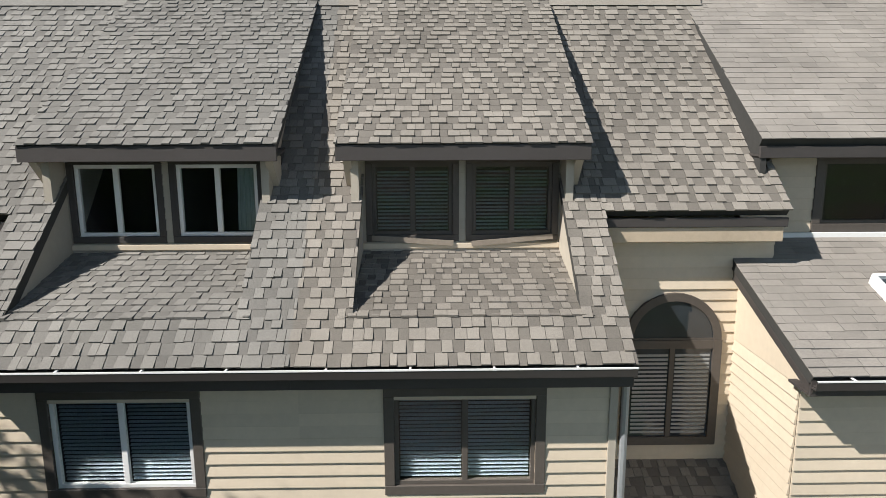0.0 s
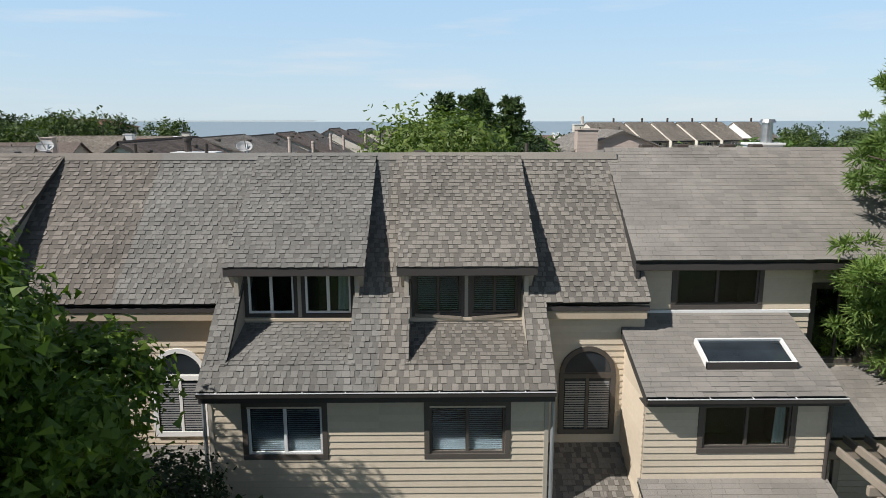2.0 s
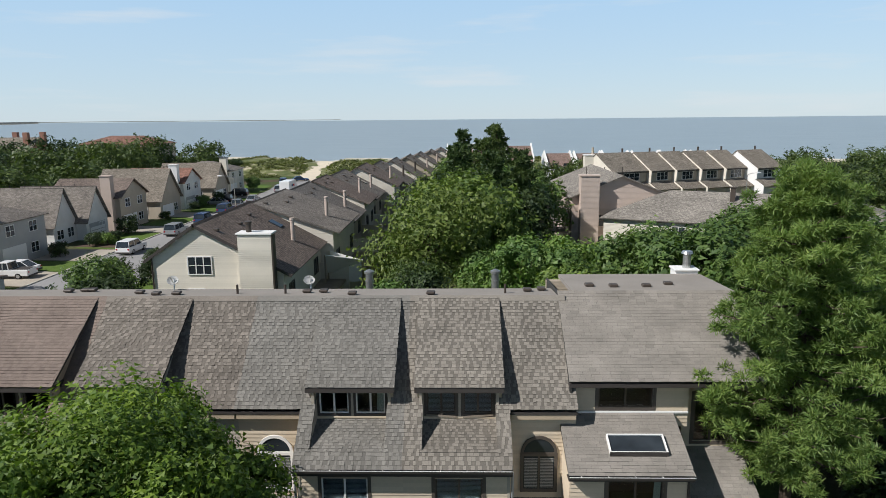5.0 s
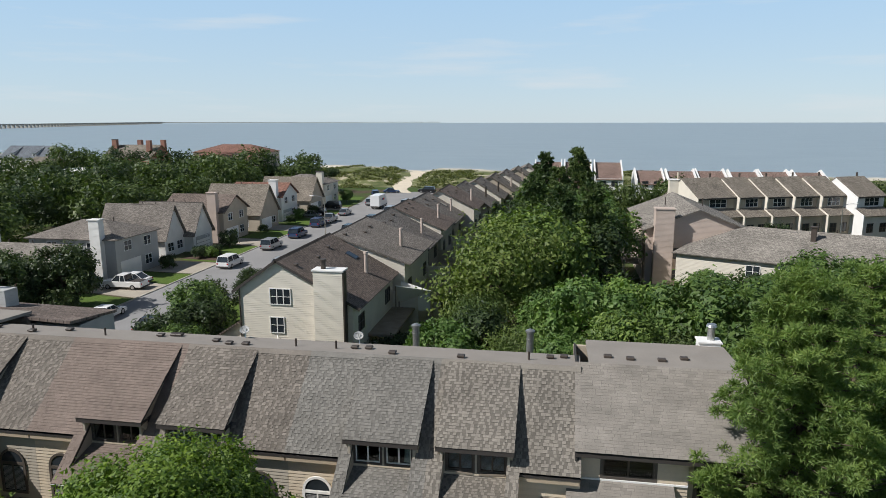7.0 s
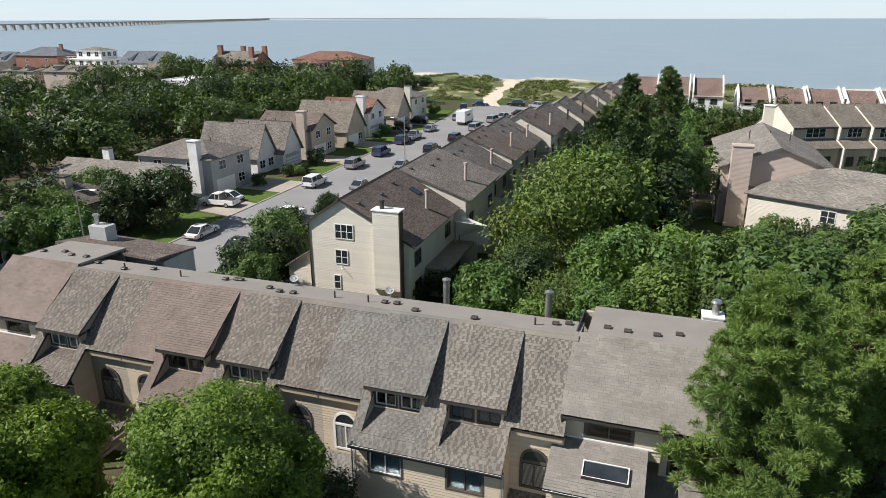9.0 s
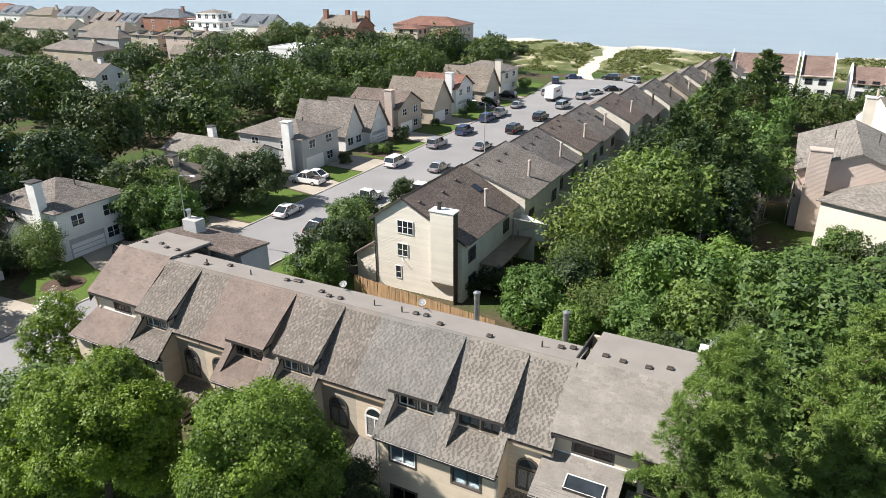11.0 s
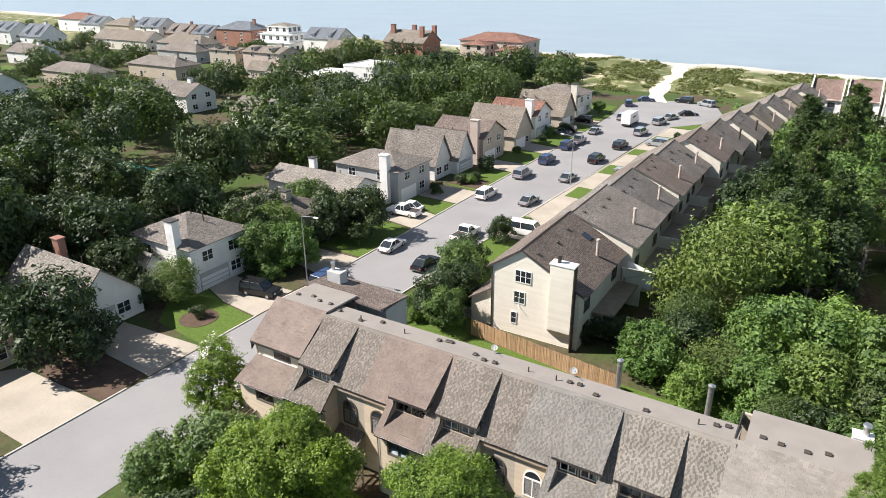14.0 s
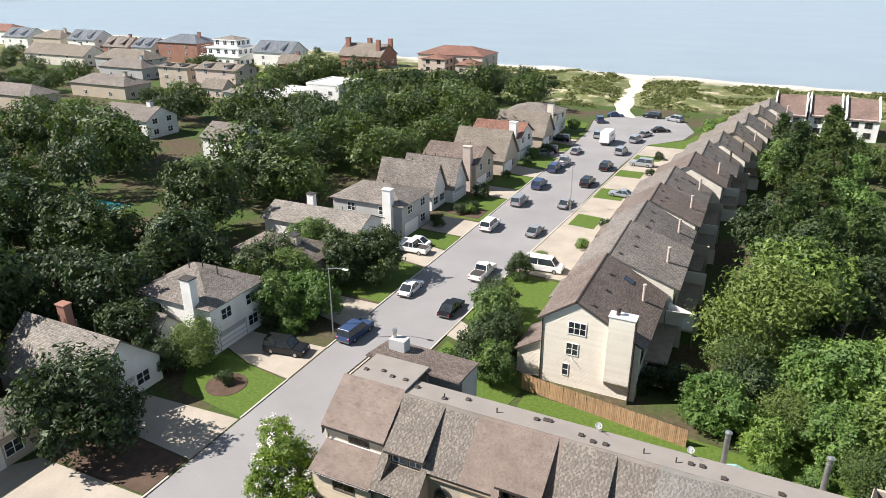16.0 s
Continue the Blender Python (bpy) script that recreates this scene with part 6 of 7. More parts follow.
# houses along the shore on the left
G = "shore houses"
cottage(-134, 222, -106, 238, 8.8, 11.6, "x", "roof_red", "stucco_tan", "large pale villa with a red tile hip roof", "hip", group=G, frame="trim")
cottage(-128, 213.5, -118, 221.5, 8.0, 9.6, "y", "roof_red", "stucco_tan", "pale arcaded wing of a villa with red tiles", "hip", group=G, frame="trim")
cottage(-114, 214.5, -105, 221.5, 6.2, 8.0, "x", "roof_red", "stucco_tan", "pale front wing of a villa with red tiles", "hip", group=G, frame="trim")
big_brick = cottage(-170, 219, -150, 233, 7.0, 11.4, "x", "roof_tan", "brick_red", "red brick house with a grey-tan gable roof and tall chimneys", chimney=(-168, 224, 13.4, 2.0), group=G)
for x, y in ((-160.5, 229), (-152.5, 222.5), (-150.8, 229.5)):
    part("chimney", box(x - 0.9, y - 0.7, 6.0, x + 0.9, y + 0.7, 13.2, bevel=0.03), M["brick_red"], big_brick)
cottage(-136, 150, -124, 164, 6.6, 6.8, "x", "white", "stucco_white", "flat-roofed white rendered house", "flat", group=G)
cottage(-147, 143, -136.4, 156, 4.2, 4.4, "x", "white", "stucco_white", "low flat-roofed white house wing", "flat", group=G)


def tiered_house(x, y, w, d):
    """The white beach mansion: three storeys that step back, each with its deck rail, under a low roof."""
    h = thing("beach_mansion", "large white tiered beach mansion with balconies", "house", group=G, at=(x, y, 0))
    for k, (ins, z0, z1) in enumerate(((0.0, 0.0, 4.0), (2.0, 4.25, 7.6), (4.4, 7.85, 10.8))):
        part("storey", box(ins, ins, z0, w - ins, d - ins, z1), M["stucco_white"], h)
        part("deck", box(ins - 0.5, ins - 0.5, z1, w - ins + 0.5, d - ins + 0.5, z1 + 0.25), M["white"], h)
        n = 5 - k
        for j in range(n):
            far_window(h, ins + (w - 2 * ins) * (j + 0.5) / n, ins, z0 + 0.9, 1.9, 1.8, "x", -1, "white")
            far_window(h, w - ins, ins + (d - 2 * ins) * (j + 0.5) / n, z0 + 0.9, 1.7, 1.8, "y", 1, "white")
        if k < 2:
            for (a, b, c, e) in ((ins - 0.4, ins - 0.4, w - ins + 0.4, ins - 0.3), (w - ins + 0.3, ins - 0.3, w - ins + 0.4, d - ins + 0.4)):
                part("deck_rail", box(a, b, z1 + 1.1, c, e, z1 + 1.2), M["white"], h)
                for q in range(9):
                    f = (q + 0.5) / 9
                    xx, yy = (a + (c - a) * f, b) if c - a > e - b else (a, b + (e - b) * f)
                    part("baluster", box(xx, yy, z1 + 0.25, xx + 0.1, yy + 0.1, z1 + 1.1), M["white"], h)
    part("roof", slab([(4.0, 4.0, 11.0), (w - 4.0, 4.0, 11.0), (w / 2, d / 2, 12.6)], 0.12), M["roof_pale"], h)
    part("roof", slab([(w - 4.0, 4.0, 11.0), (w - 4.0, d - 4.0, 11.0), (w / 2, d / 2, 12.6)], 0.12), M["roof_pale"], h)
    part("roof", slab([(4.0, d - 4.0, 11.0), (4.0, 4.0, 11.0), (w / 2, d / 2, 12.6)], 0.12), M["roof_pale"], h)
    BLOCKED.append((x - 2, y - 10, x + w + 4, y + d))


tiered_house(-240, 212, 22, 18)
SHORE = {"lap_white": "white house near the shore with a shingle roof", "brick_red": "red brick house near the shore", "lap_grey": "grey sided house near the shore", "lap_pink": "beige house with a low tan roof", "lap_tan": "tan house with a shingle roof", "lap_cream": "cream house with a brown roof", "stucco_white": "pale villa with a red tile roof"}
for i, (x, y, w, d, e, rz, roof, wall, st) in enumerate((
    (-214, 217, 20, 13, 6.4, 10.4, "roof_slate", "lap_white", "gable"), (-268, 214, 24, 15, 8.4, 11.6, "roof_slate", "brick_red", "hip"), (-284, 212, 13, 13, 6.0, 9.6, "roof_slate", "lap_white", "gable"), (-306, 214, 17, 12, 5.4, 9.4, "roof_grey", "brick_red", "gable"), (-334, 216, 20, 13, 7.4, 11.4, "roof_slate", "lap_white", "gable"), (-364, 218, 22, 14, 7.0, 10.4, "roof_tan", "lap_tan", "hip"), (-395, 222, 20, 14, 6.4, 10.4, "roof_slate", "lap_white", "gable"), (-192, 206, 10, 8, 3.8, 7.0, "roof_tan", "brick_red", "gable"), (-440, 236, 30, 16, 7.0, 10.4, "roof_red", "stucco_white", "hip"),
    (-322, 184, 40, 12, 4.6, 8.4, "roof_tan", "lap_cream", "gable"), (-272, 182, 30, 12, 4.8, 8.2, "roof_tan", "lap_grey", "hip"), (-352, 164, 18, 13, 6.0, 11.0, "roof_slate", "lap_white", "gable"), (-390, 170, 18, 13, 6.6, 10.6, "roof_slate", "lap_white", "gable"), (-250, 166, 24, 10, 4.2, 7.2, "roof_grey", "lap_grey", "hip"), (-206, 156, 14, 10, 7.4, 8.0, "roof_tan", "lap_tan", "gable"), (-188, 156, 18, 11, 7.6, 9.2, "roof_tan", "lap_pink", "gable"), (-178, 148, 9, 6, 3.2, 5.6, "roof_tan", "lap_pink", "gable"), (-222, 132, 26, 11, 4.2, 6.8, "roof_grey", "lap_tan", "hip"), (-161, 140, 11, 9, 3.8, 5.6, "roof_pale", "lap_grey", "hip"),
    (-161, 94, 17, 10, 4.6, 7.2, "roof_grey", "lap_white", "gable"), (-118, 86, 10, 9, 5.0, 7.4, "roof_grey", "lap_white", "gable"), (-212, 70, 16, 11, 5.6, 9.0, "roof_tan", "lap_white", "gable"), (-232, 106, 26, 10, 4.2, 6.8, "roof_grey", "lap_tan", "hip"), (-300, 130, 20, 11, 4.6, 7.4, "roof_grey", "lap_white", "gable"), (-430, 190, 22, 13, 5, 8, "roof_grey", "lap_white", "gable"))):
    cottage(x, y, x + w, y + d, e * 1.05, rz * 1.05, "x", roof, wall, SHORE[wall], st, group=G, chimney=(x + w * 0.8, y + d / 2, rz * 1.05 + 1.0, 1.4) if i % 2 else None, dormer=2 if (st == "gable" and e > 5) else 0)
    BLOCKED.append((x - 3, y - 13, x + w + 9, y + d))
for x, y, w, d in ((-172, 104, 16, 12), (-206, 192, 18, 12), (-226, 116, 20, 10), (-292, 116, 20, 9)):
    tagged(flat("lawn", [(x, y), (x + w, y), (x + w, y + d), (x, y + d)], 0.09, M["lawn"], "mown green lawn in a garden", "lawn"), group="lawns")

# ---- cars ----
def car(kind, paint, label):
    """A parked car along +y. kind: sedan, suv, pickup, van."""
    L, W, H = {"sedan": (4.7, 1.78, 1.42), "suv": (4.9, 1.92, 1.80), "pickup": (5.5, 1.95, 1.85), "van": (5.4, 2.0, 2.05)}[kind]
    t = thing("car" if kind != "van" else "van", label, kind if kind != "suv" else "car", group="parked cars")
    h = L / 2
    b = H * 0.52
    low = 0.24
    prof = {
        "sedan": [(-h, low), (h, low), (h, b * 0.82), (h * 0.94, b * 0.95), (h * 0.42, b * 1.04), (-h * 0.62, b * 1.06), (-h * 0.97, b * 1.0)],
        "suv": [(-h, low), (h, low), (h, b * 0.9), (h * 0.94, b * 1.02), (h * 0.45, b * 1.1), (-h * 0.98, b * 1.1)],
        "pickup": [(-h, low + 0.1), (h, low + 0.1), (h, b * 0.98), (h * 0.94, b * 1.06), (h * 0.45, b * 1.12), (-h, b * 1.12)],
        "van": [(-h, low), (h, low), (h, b * 0.8), (h * 0.9, b * 0.98), (h * 0.66, b * 1.06), (-h, b * 1.06)]}[kind]
    bm = prism(prof, -W / 2, W / 2)
    bmesh.ops.bevel(bm, geom=bm.edges[:], offset=0.07, segments=2, affect="EDGES")
    part("body", bm, M[paint], t, smooth=False)
    z0 = b * 1.03
    cab = {
        "sedan": [(h * 0.46, z0), (h * 0.12, H), (-h * 0.38, H), (-h * 0.78, z0)],
        "suv": [(h * 0.48, z0 + 0.03), (h * 0.2, H), (-h * 0.88, H), (-h * 0.97, z0 + 0.03)],
        "pickup": [(h * 0.47, z0 + 0.04), (h * 0.2, H), (-h * 0.16, H), (-h * 0.22, z0 + 0.04)],
        "van": [(h * 0.68, z0), (h * 0.42, H), (-h * 0.97, H), (-h, z0)]}[kind]
    def cabin(inset, zt, shrink=0.0):
        bm = bmesh.new()
        w0, w1 = W / 2 - 0.06 - inset, W / 2 - 0.20 - inset
        vs = []
        for s in (-1, 1):
            vs.append([bm.verts.new((s * (w0 if i in (0, 3) else w1), y - (shrink if y > 0 else -shrink), z if i in (0, 3) else zt)) for i, (y, z) in enumerate(cab)])
        bm.faces.new(vs[0]), bm.faces.new(vs[1][::-1])
        for i in range(4):
            j = (i + 1) % 4
            bm.faces.new((vs[0][j], vs[0][i], vs[1][i], vs[1][j]))
        bmesh.ops.recalc_face_normals(bm, faces=bm.faces[:])
        return bm
    g = cabin(0.0, H - 0.05)
    bmesh.ops.bevel(g, geom=g.edges[:], offset=0.04, segments=1, affect="EDGES")
    part("glazing", g, M["glass"], t)
    (y1, _), (y2, _) = cab[1], cab[2]
    part("roof_panel", box(-W / 2 + 0.18, y2 - 0.06, H - 0.07, W / 2 - 0.18, y1 + 0.06, H, bevel=0.03), M[paint], t)
    for s in (-1, 1):
        for (ya, za), (yb, zb) in ((cab[0], cab[1]), (cab[3], cab[2])):
            part("pillar", tube((s * (W / 2 - 0.07), ya, za), (s * (W / 2 - 0.2), yb, zb - 0.03), 0.045, seg=6), M[paint], t)
        m = (cab[1][0] + cab[2][0]) / 2
        part("pillar", tube((s * (W / 2 - 0.055), m, z0), (s * (W / 2 - 0.195), m, H - 0.04), 0.04, seg=6), M[paint], t)
        for y in (h * 0.62, -h * 0.58):
            wheel = part("wheel", tube((s * (W / 2 - 0.22), y, 0.34), (s * (W / 2 + 0.01), y, 0.34), 0.34, seg=18), M["rubber"], t)
            part("rim", tube((s * (W / 2 - 0.02), y, 0.34), (s * (W / 2 + 0.02), y, 0.34), 0.2, seg=12), M["rim"], wheel)
        part("headlight", box(s * (W / 2 - 0.5), h - 0.06, b * 0.68, s * (W / 2 - 0.12), h + 0.01, b * 0.86, bevel=0.02), M["white"], t)
        part("tail_light", box(s * (W / 2 - 0.3), -h - 0.01, b * 0.72, s * (W / 2 - 0.08), -h + 0.06, b * 0.95, bevel=0.02), M["paint_red"], t)
    part("bumper", box(-W / 2 + 0.05, h - 0.03, low + 0.02, W / 2 - 0.05, h + 0.06, low + 0.2, bevel=0.03), M["fascia"], t)
    part("bumper", box(-W / 2 + 0.05, -h - 0.06, low + 0.02, W / 2 - 0.05, -h + 0.03, low + 0.2, bevel=0.03), M["fascia"], t)
    if kind == "pickup":
        part("load_bed", box(-W / 2 + 0.14, -h + 0.1, b * 1.1, W / 2 - 0.14, -h * 0.26, b * 1.1 + 0.03), M["fascia"], t)
    return t


KINDS = {}
LABELS = {"sedan": "saloon car parked on the street", "suv": "sport utility car parked on the street", "pickup": "pickup truck parked on the street", "van": "panel van parked on a driveway"}
for kind, col, x, y, turn in (
    ("suv", "red", -48.6, -6.6, 78), ("suv", "black", -48.6, 26.2, -80), ("suv", "blue", -43.6, 32.6, -4), ("sedan", "white", -43.3, 45.6, 2), ("sedan", "black", -36.1, 42.8, 0), ("pickup", "white", -36.6, 54.2, -2), ("van", "white", -29.4, 59.6, -88), ("suv", "white", -42.6, 72.0, 0), ("sedan", "silver", -35.1, 72.6, -2), ("suv", "silver", -42.4, 85.8, 0), ("sedan", "silver", -34.4, 88.0, -3), ("suv", "blue", -42.3, 97.0, 0), ("suv", "black", -34.1, 102.4, -3), ("suv", "black", -33.4, 115.4, -3),
    ("suv", "blue", -43.0, 109.6, 0), ("pickup", "silver", -42.6, 115.0, 0), ("sedan", "silver", -42.8, 126, 0), ("suv", "silver", -33.2, 129.8, -5), ("suv", "silver", -32.4, 143.1, -10), ("sedan", "silver", -31.4, 150.3, -20), ("sedan", "black", -28.6, 156.8, -60), ("suv", "silver", -41.8, 144.2, 0), ("sedan", "blue", -43.7, 172.0, -70), ("suv", "blue", -46.0, 162.7, 20), ("suv", "black", -33.7, 174.6, 85), ("suv", "silver", -27.2, 172.3, 60), ("sedan", "silver", -26.5, 97.8, 85), ("pickup", "white", -49.5, 57.6, 92), ("sedan", "white", -50.2, 60.2, 92), ("suv", "black", -49.0, 124, 90), ("sedan", "silver", -49.2, 121.6, 90), ("suv", "black", -49.5, 136, 90), ("suv", "silver", -27, 121, 88), ("pickup", "silver", 68, 98, 70)):
    key = (kind, col)
    if key not in KINDS:
        KINDS[key] = car(kind, "paint_" + col, f"{col} {LABELS[kind]}")
        KINDS[key].matrix_basis = pose(x, y, 0.03, 0, 0, turn)
    else:
        copy_thing(KINDS[key], pose(x, y, 0.03, 0, 0, turn))


def camper(x, y, turn):
    """A boxy white delivery truck, with plain colour bars where its lettering was."""
    t = thing("box_truck", "white box truck standing at the kerb", "truck", at=(x, y, 0.03), turn=turn)
    part("cargo_box", box(-1.15, -3.6, 0.75, 1.15, 1.6, 3.3, bevel=0.05), M["paint_white"], t)
    part("cab", prism([(1.62, 0.5), (3.3, 0.5), (3.3, 1.35), (2.9, 1.5), (2.45, 2.4), (1.62, 2.5)], -1.05, 1.05), M["paint_white"], t)
    part("windscreen", slab([(-0.95, 2.93, 1.52), (0.95, 2.93, 1.52), (0.9, 2.5, 2.36), (-0.9, 2.5, 2.36)], 0.03), M["glass"], t)
    part("chassis", box(-0.9, -3.5, 0.4, 0.9, 3.0, 0.75), M["fascia"], t)
    for s in (-1, 1):
        for yy in (2.3, -2.2):
            w = part("wheel", tube((s * 0.8, yy, 0.42), (s * 1.1, yy, 0.42), 0.42, seg=16), M["rubber"], t)
            part("rim", tube((s * 1.09, yy, 0.42), (s * 1.12, yy, 0.42), 0.24, seg=12), M["rim"], w)
        part("lettering_bar", box(s * 1.15, -1.8, 2.0, s * 1.165, -0.6, 2.5), M["paint_blue"], t)
        part("lettering_bar", box(s * 1.15, -0.5, 2.0, s * 1.165, 0.5, 2.5), M["paint_red"], t)


camper(-38.4, 139.0, -2)


# ---- fence, lamps, flues and small things ----
def fence(x0, y0, x1, y1, hgt):
    t = thing("fence", "cedar board fence behind the row houses", "fence")
    d = Vector((x1 - x0, y1 - y0, 0))
    n = int(d.length / 0.16)
    u = d.normalized()
    ang = math.degrees(math.atan2(u.y, u.x))
    me = None
    r = random.Random(3)
    for i in range(n):
        p = Vector((x0, y0, 0)) + u * (i + 0.5) * d.length / n
        if me is None:
            me = part("board", prism([(-0.07, 0), (0.07, 0), (0.07, hgt - 0.05), (0.04, hgt), (-0.04, hgt), (-0.07, hgt - 0.05)], -0.01, 0.01, axis="y"), M["wood_fence"], t)
            me.matrix_basis = pose(p.x, p.y, 0.02, 0, 0, ang)
        else:
            share("board", me.data, pose(p.x, p.y, 0.02 + r.uniform(-0.02, 0.02), r.uniform(-1, 1), 0, ang), t)
    for z in (0.4, hgt - 0.35):
        bm = box(0, 0.012, z - 0.04, d.length, 0.05, z + 0.04)
        bm.transform(pose(x0, y0, 0, 0, 0, ang))
        part("rail", bm, M["wood_grey"], t)


fence(-22.6, 30.6, -6.4, 28.2, 1.85)


def street_lamp(x, y, hgt, arm, turn):
    t = thing("street_lamp", "tall grey metal street lamp at the kerb", "street lamp", group="street lamps", at=(x, y, 0), turn=turn)
    part("pole", tube((0, 0, 0), (0, 0, hgt), 0.09, 0.05, seg=10), M["steel"], t)
    part("arm", add_tube(tube((0, 0, hgt), (arm * 0.5, 0, hgt + 0.25), 0.04, seg=8), (arm * 0.5, 0, hgt + 0.25), (arm, 0, hgt + 0.3), 0.04, seg=8), M["steel"], t)
    part("lamp_head", box(arm - 0.1, -0.14, hgt + 0.22, arm + 0.6, 0.14, hgt + 0.36, bevel=0.04), M["white"], t)


street_lamp(-32.9, 85.4, 8.6, 1.8, 180)
street_lamp(-45.6, 31.0, 8.8, 2.0, 0)
street_lamp(48, 97, 7.5, 1.6, 0)


def flue(x, y, z0, z1, label="tall galvanised metal flue behind the roof"):
    t = thing("flue", label, "flue", group="flues", at=(x, y, 0))
    part("pipe", tube((0, 0, z0), (0, 0, z1), 0.19, seg=16), M["steel"], t)
    part("collar", tube((0, 0, z1 - 0.4), (0, 0, z1 - 0.34), 0.21, seg=16), M["steel"], t)
    part("cap", add_tube(tube((0, 0, z1), (0, 0, z1 + 0.1), 0.25, 0.25, seg=16), (0, 0, z1 + 0.1), (0, 0, z1 + 0.2), 0.25, 0.05, seg=16), M["steel"], t)


flue(2.65, 18.0, 5.5, 9.7), flue(-3.55, 18.0, 5.5, 9.7)


def dish(x, y, z):
    t = thing("satellite_dish", "grey satellite dish on the flat roof strip", "satellite dish", group="dishes", at=(x, y, z))
    bm = bmesh.new()
    bmesh.ops.create_uvsphere(bm, u_segments=16, v_segments=10, radius=0.42)
    bmesh.ops.delete(bm, geom=[v for v in bm.verts if v.co.z > -0.30], context="VERTS")
    bmesh.ops.solidify(bm, geom=bm.faces[:], thickness=0.015)
    bm.transform(pose(0, 0, 0.66, 40, 0, 20))
    part("reflector", bm, M["lap_grey"], t)
    part("mast", tube((0, 0.1, -0.05), (0, 0.25, 0.45), 0.03), M["steel"], t)
    part("feed_arm", tube((0, 0.1, 0.3), (0.1, -0.45, 0.75), 0.015), M["steel"], t)


dish(-11.6, 14.0, 9.9), dish(-5.6, 14.1, 9.88)


def yard_screen():
    """A white slanting patio screen on posts beside the row house."""
    t = thing("patio_screen", "white slanting patio screen beside the row house", "patio screen")
    part("panel", slab([(-11.0, 43.6, 5.4), (-8.0, 45.7, 4.5), (-8.2, 47.6, 3.2), (-11.2, 45.4, 3.4)], 0.08), M["white"], t)
    part("side_panel", prism([(-11.0, 2.4), (-8.0, 2.4), (-8.0, 4.4), (-11.0, 5.3)], 45.75, 45.85, axis="y"), M["white"], t)
    for x, y, z in ((-11.05, 43.7, 5.3), (-8.05, 45.75, 4.4), (-11.15, 45.5, 3.3), (-8.2, 47.5, 3.1)):
        part("post", box(x - 0.06, y - 0.06, 0, x + 0.06, y + 0.06, z), M["wood_grey"], t)


yard_screen()


def parasol(x, y):
    t = thing("parasol", "pale aqua garden parasol over the lawn", "parasol", at=(x, y, 0))
    part("pole", tube((0, 0, 0), (0, 0, 2.5), 0.025), M["white"], t)
    bm = bmesh.new()
    top = bm.verts.new((0, 0, 2.55))
    ring = [bm.verts.new((1.5 * math.cos(a * math.pi / 4), 1.5 * math.sin(a * math.pi / 4), 2.05)) for a in range(8)]
    for i in range(8):
        bm.faces.new((top, ring[i], ring[(i + 1) % 8]))
    bmesh.ops.solidify(bm, geom=bm.faces[:], thickness=0.02)
    part("canopy", bm, mat_surface("parasol_cloth", (0.50, 0.78, 0.76), 0.08, 0.9), t)


parasol(-2.4, 23.6)


def dead_tree(x, y, hgt, seed):
    rng = np.random.default_rng(seed)
    t = thing("dead_tree", "bare grey dead tree among the greenery", "dead tree", group="dead trees", at=(x, y, 0))
    bm = tube((0, 0, 0), (0.2, 0, hgt * 0.55), 0.13, 0.08, seg=7)
    add_tube(bm, (0.2, 0, hgt * 0.55), (0.1, 0.2, hgt), 0.08, 0.02, seg=6)
    for i in range(34):
        z = hgt * rng.uniform(0.3, 0.97)
        a, l = rng.uniform(0, 6.3), rng.uniform(0.5, 1.9) * (1.25 - z / hgt)
        e = Vector((0.15 + math.cos(a) * l, math.sin(a) * l, z + l * 0.45))
        add_tube(bm, (0.15, 0.05, z), e, 0.03, 0.012, seg=5)
        for k in range(3):
            d = Vector(rng.normal(0, 0.35, 3))
            add_tube(bm, Vector((0.15, 0.05, z)).lerp(e, 0.6), e + d, 0.012, 0.005, seg=4)
    part("trunk", bm, M["bark_pale"], t)


dead_tree(6.6, 52, 6.0, 1), dead_tree(9.2, 56, 5.4, 2), dead_tree(11.5, 62, 6.2, 3)


def deck_balcony(x, y):
    t = thing("balcony_deck", "stacked wooden balcony deck on the gabled house", "balcony", at=(x, y, 0))
    for z in (2.6, 5.2):
        part("floor", box(0, 0, z, 2.6, 3.6, z + 0.15), M["wood_grey"], t)
        part("rail", box(0, 0, z + 1.0, 2.6, 0.06, z + 1.08), M["wood_grey"], t)
        part("rail", box(0, 0, z + 1.0, 0.06, 3.6, z + 1.08), M["wood_grey"], t)
        for i in range(14):
            part("baluster", box(0.02 + i * 0.19, 0.01, z + 0.15, 0.05 + i * 0.19, 0.04, z + 1.0), M["wood_grey"], t)
    for a in (0.06, 2.5):
        part("post", box(a - 0.06, 0, 0, a + 0.06, 0.12, 6.3), M["wood_grey"], t)


deck_balcony(12.2, 70.6)


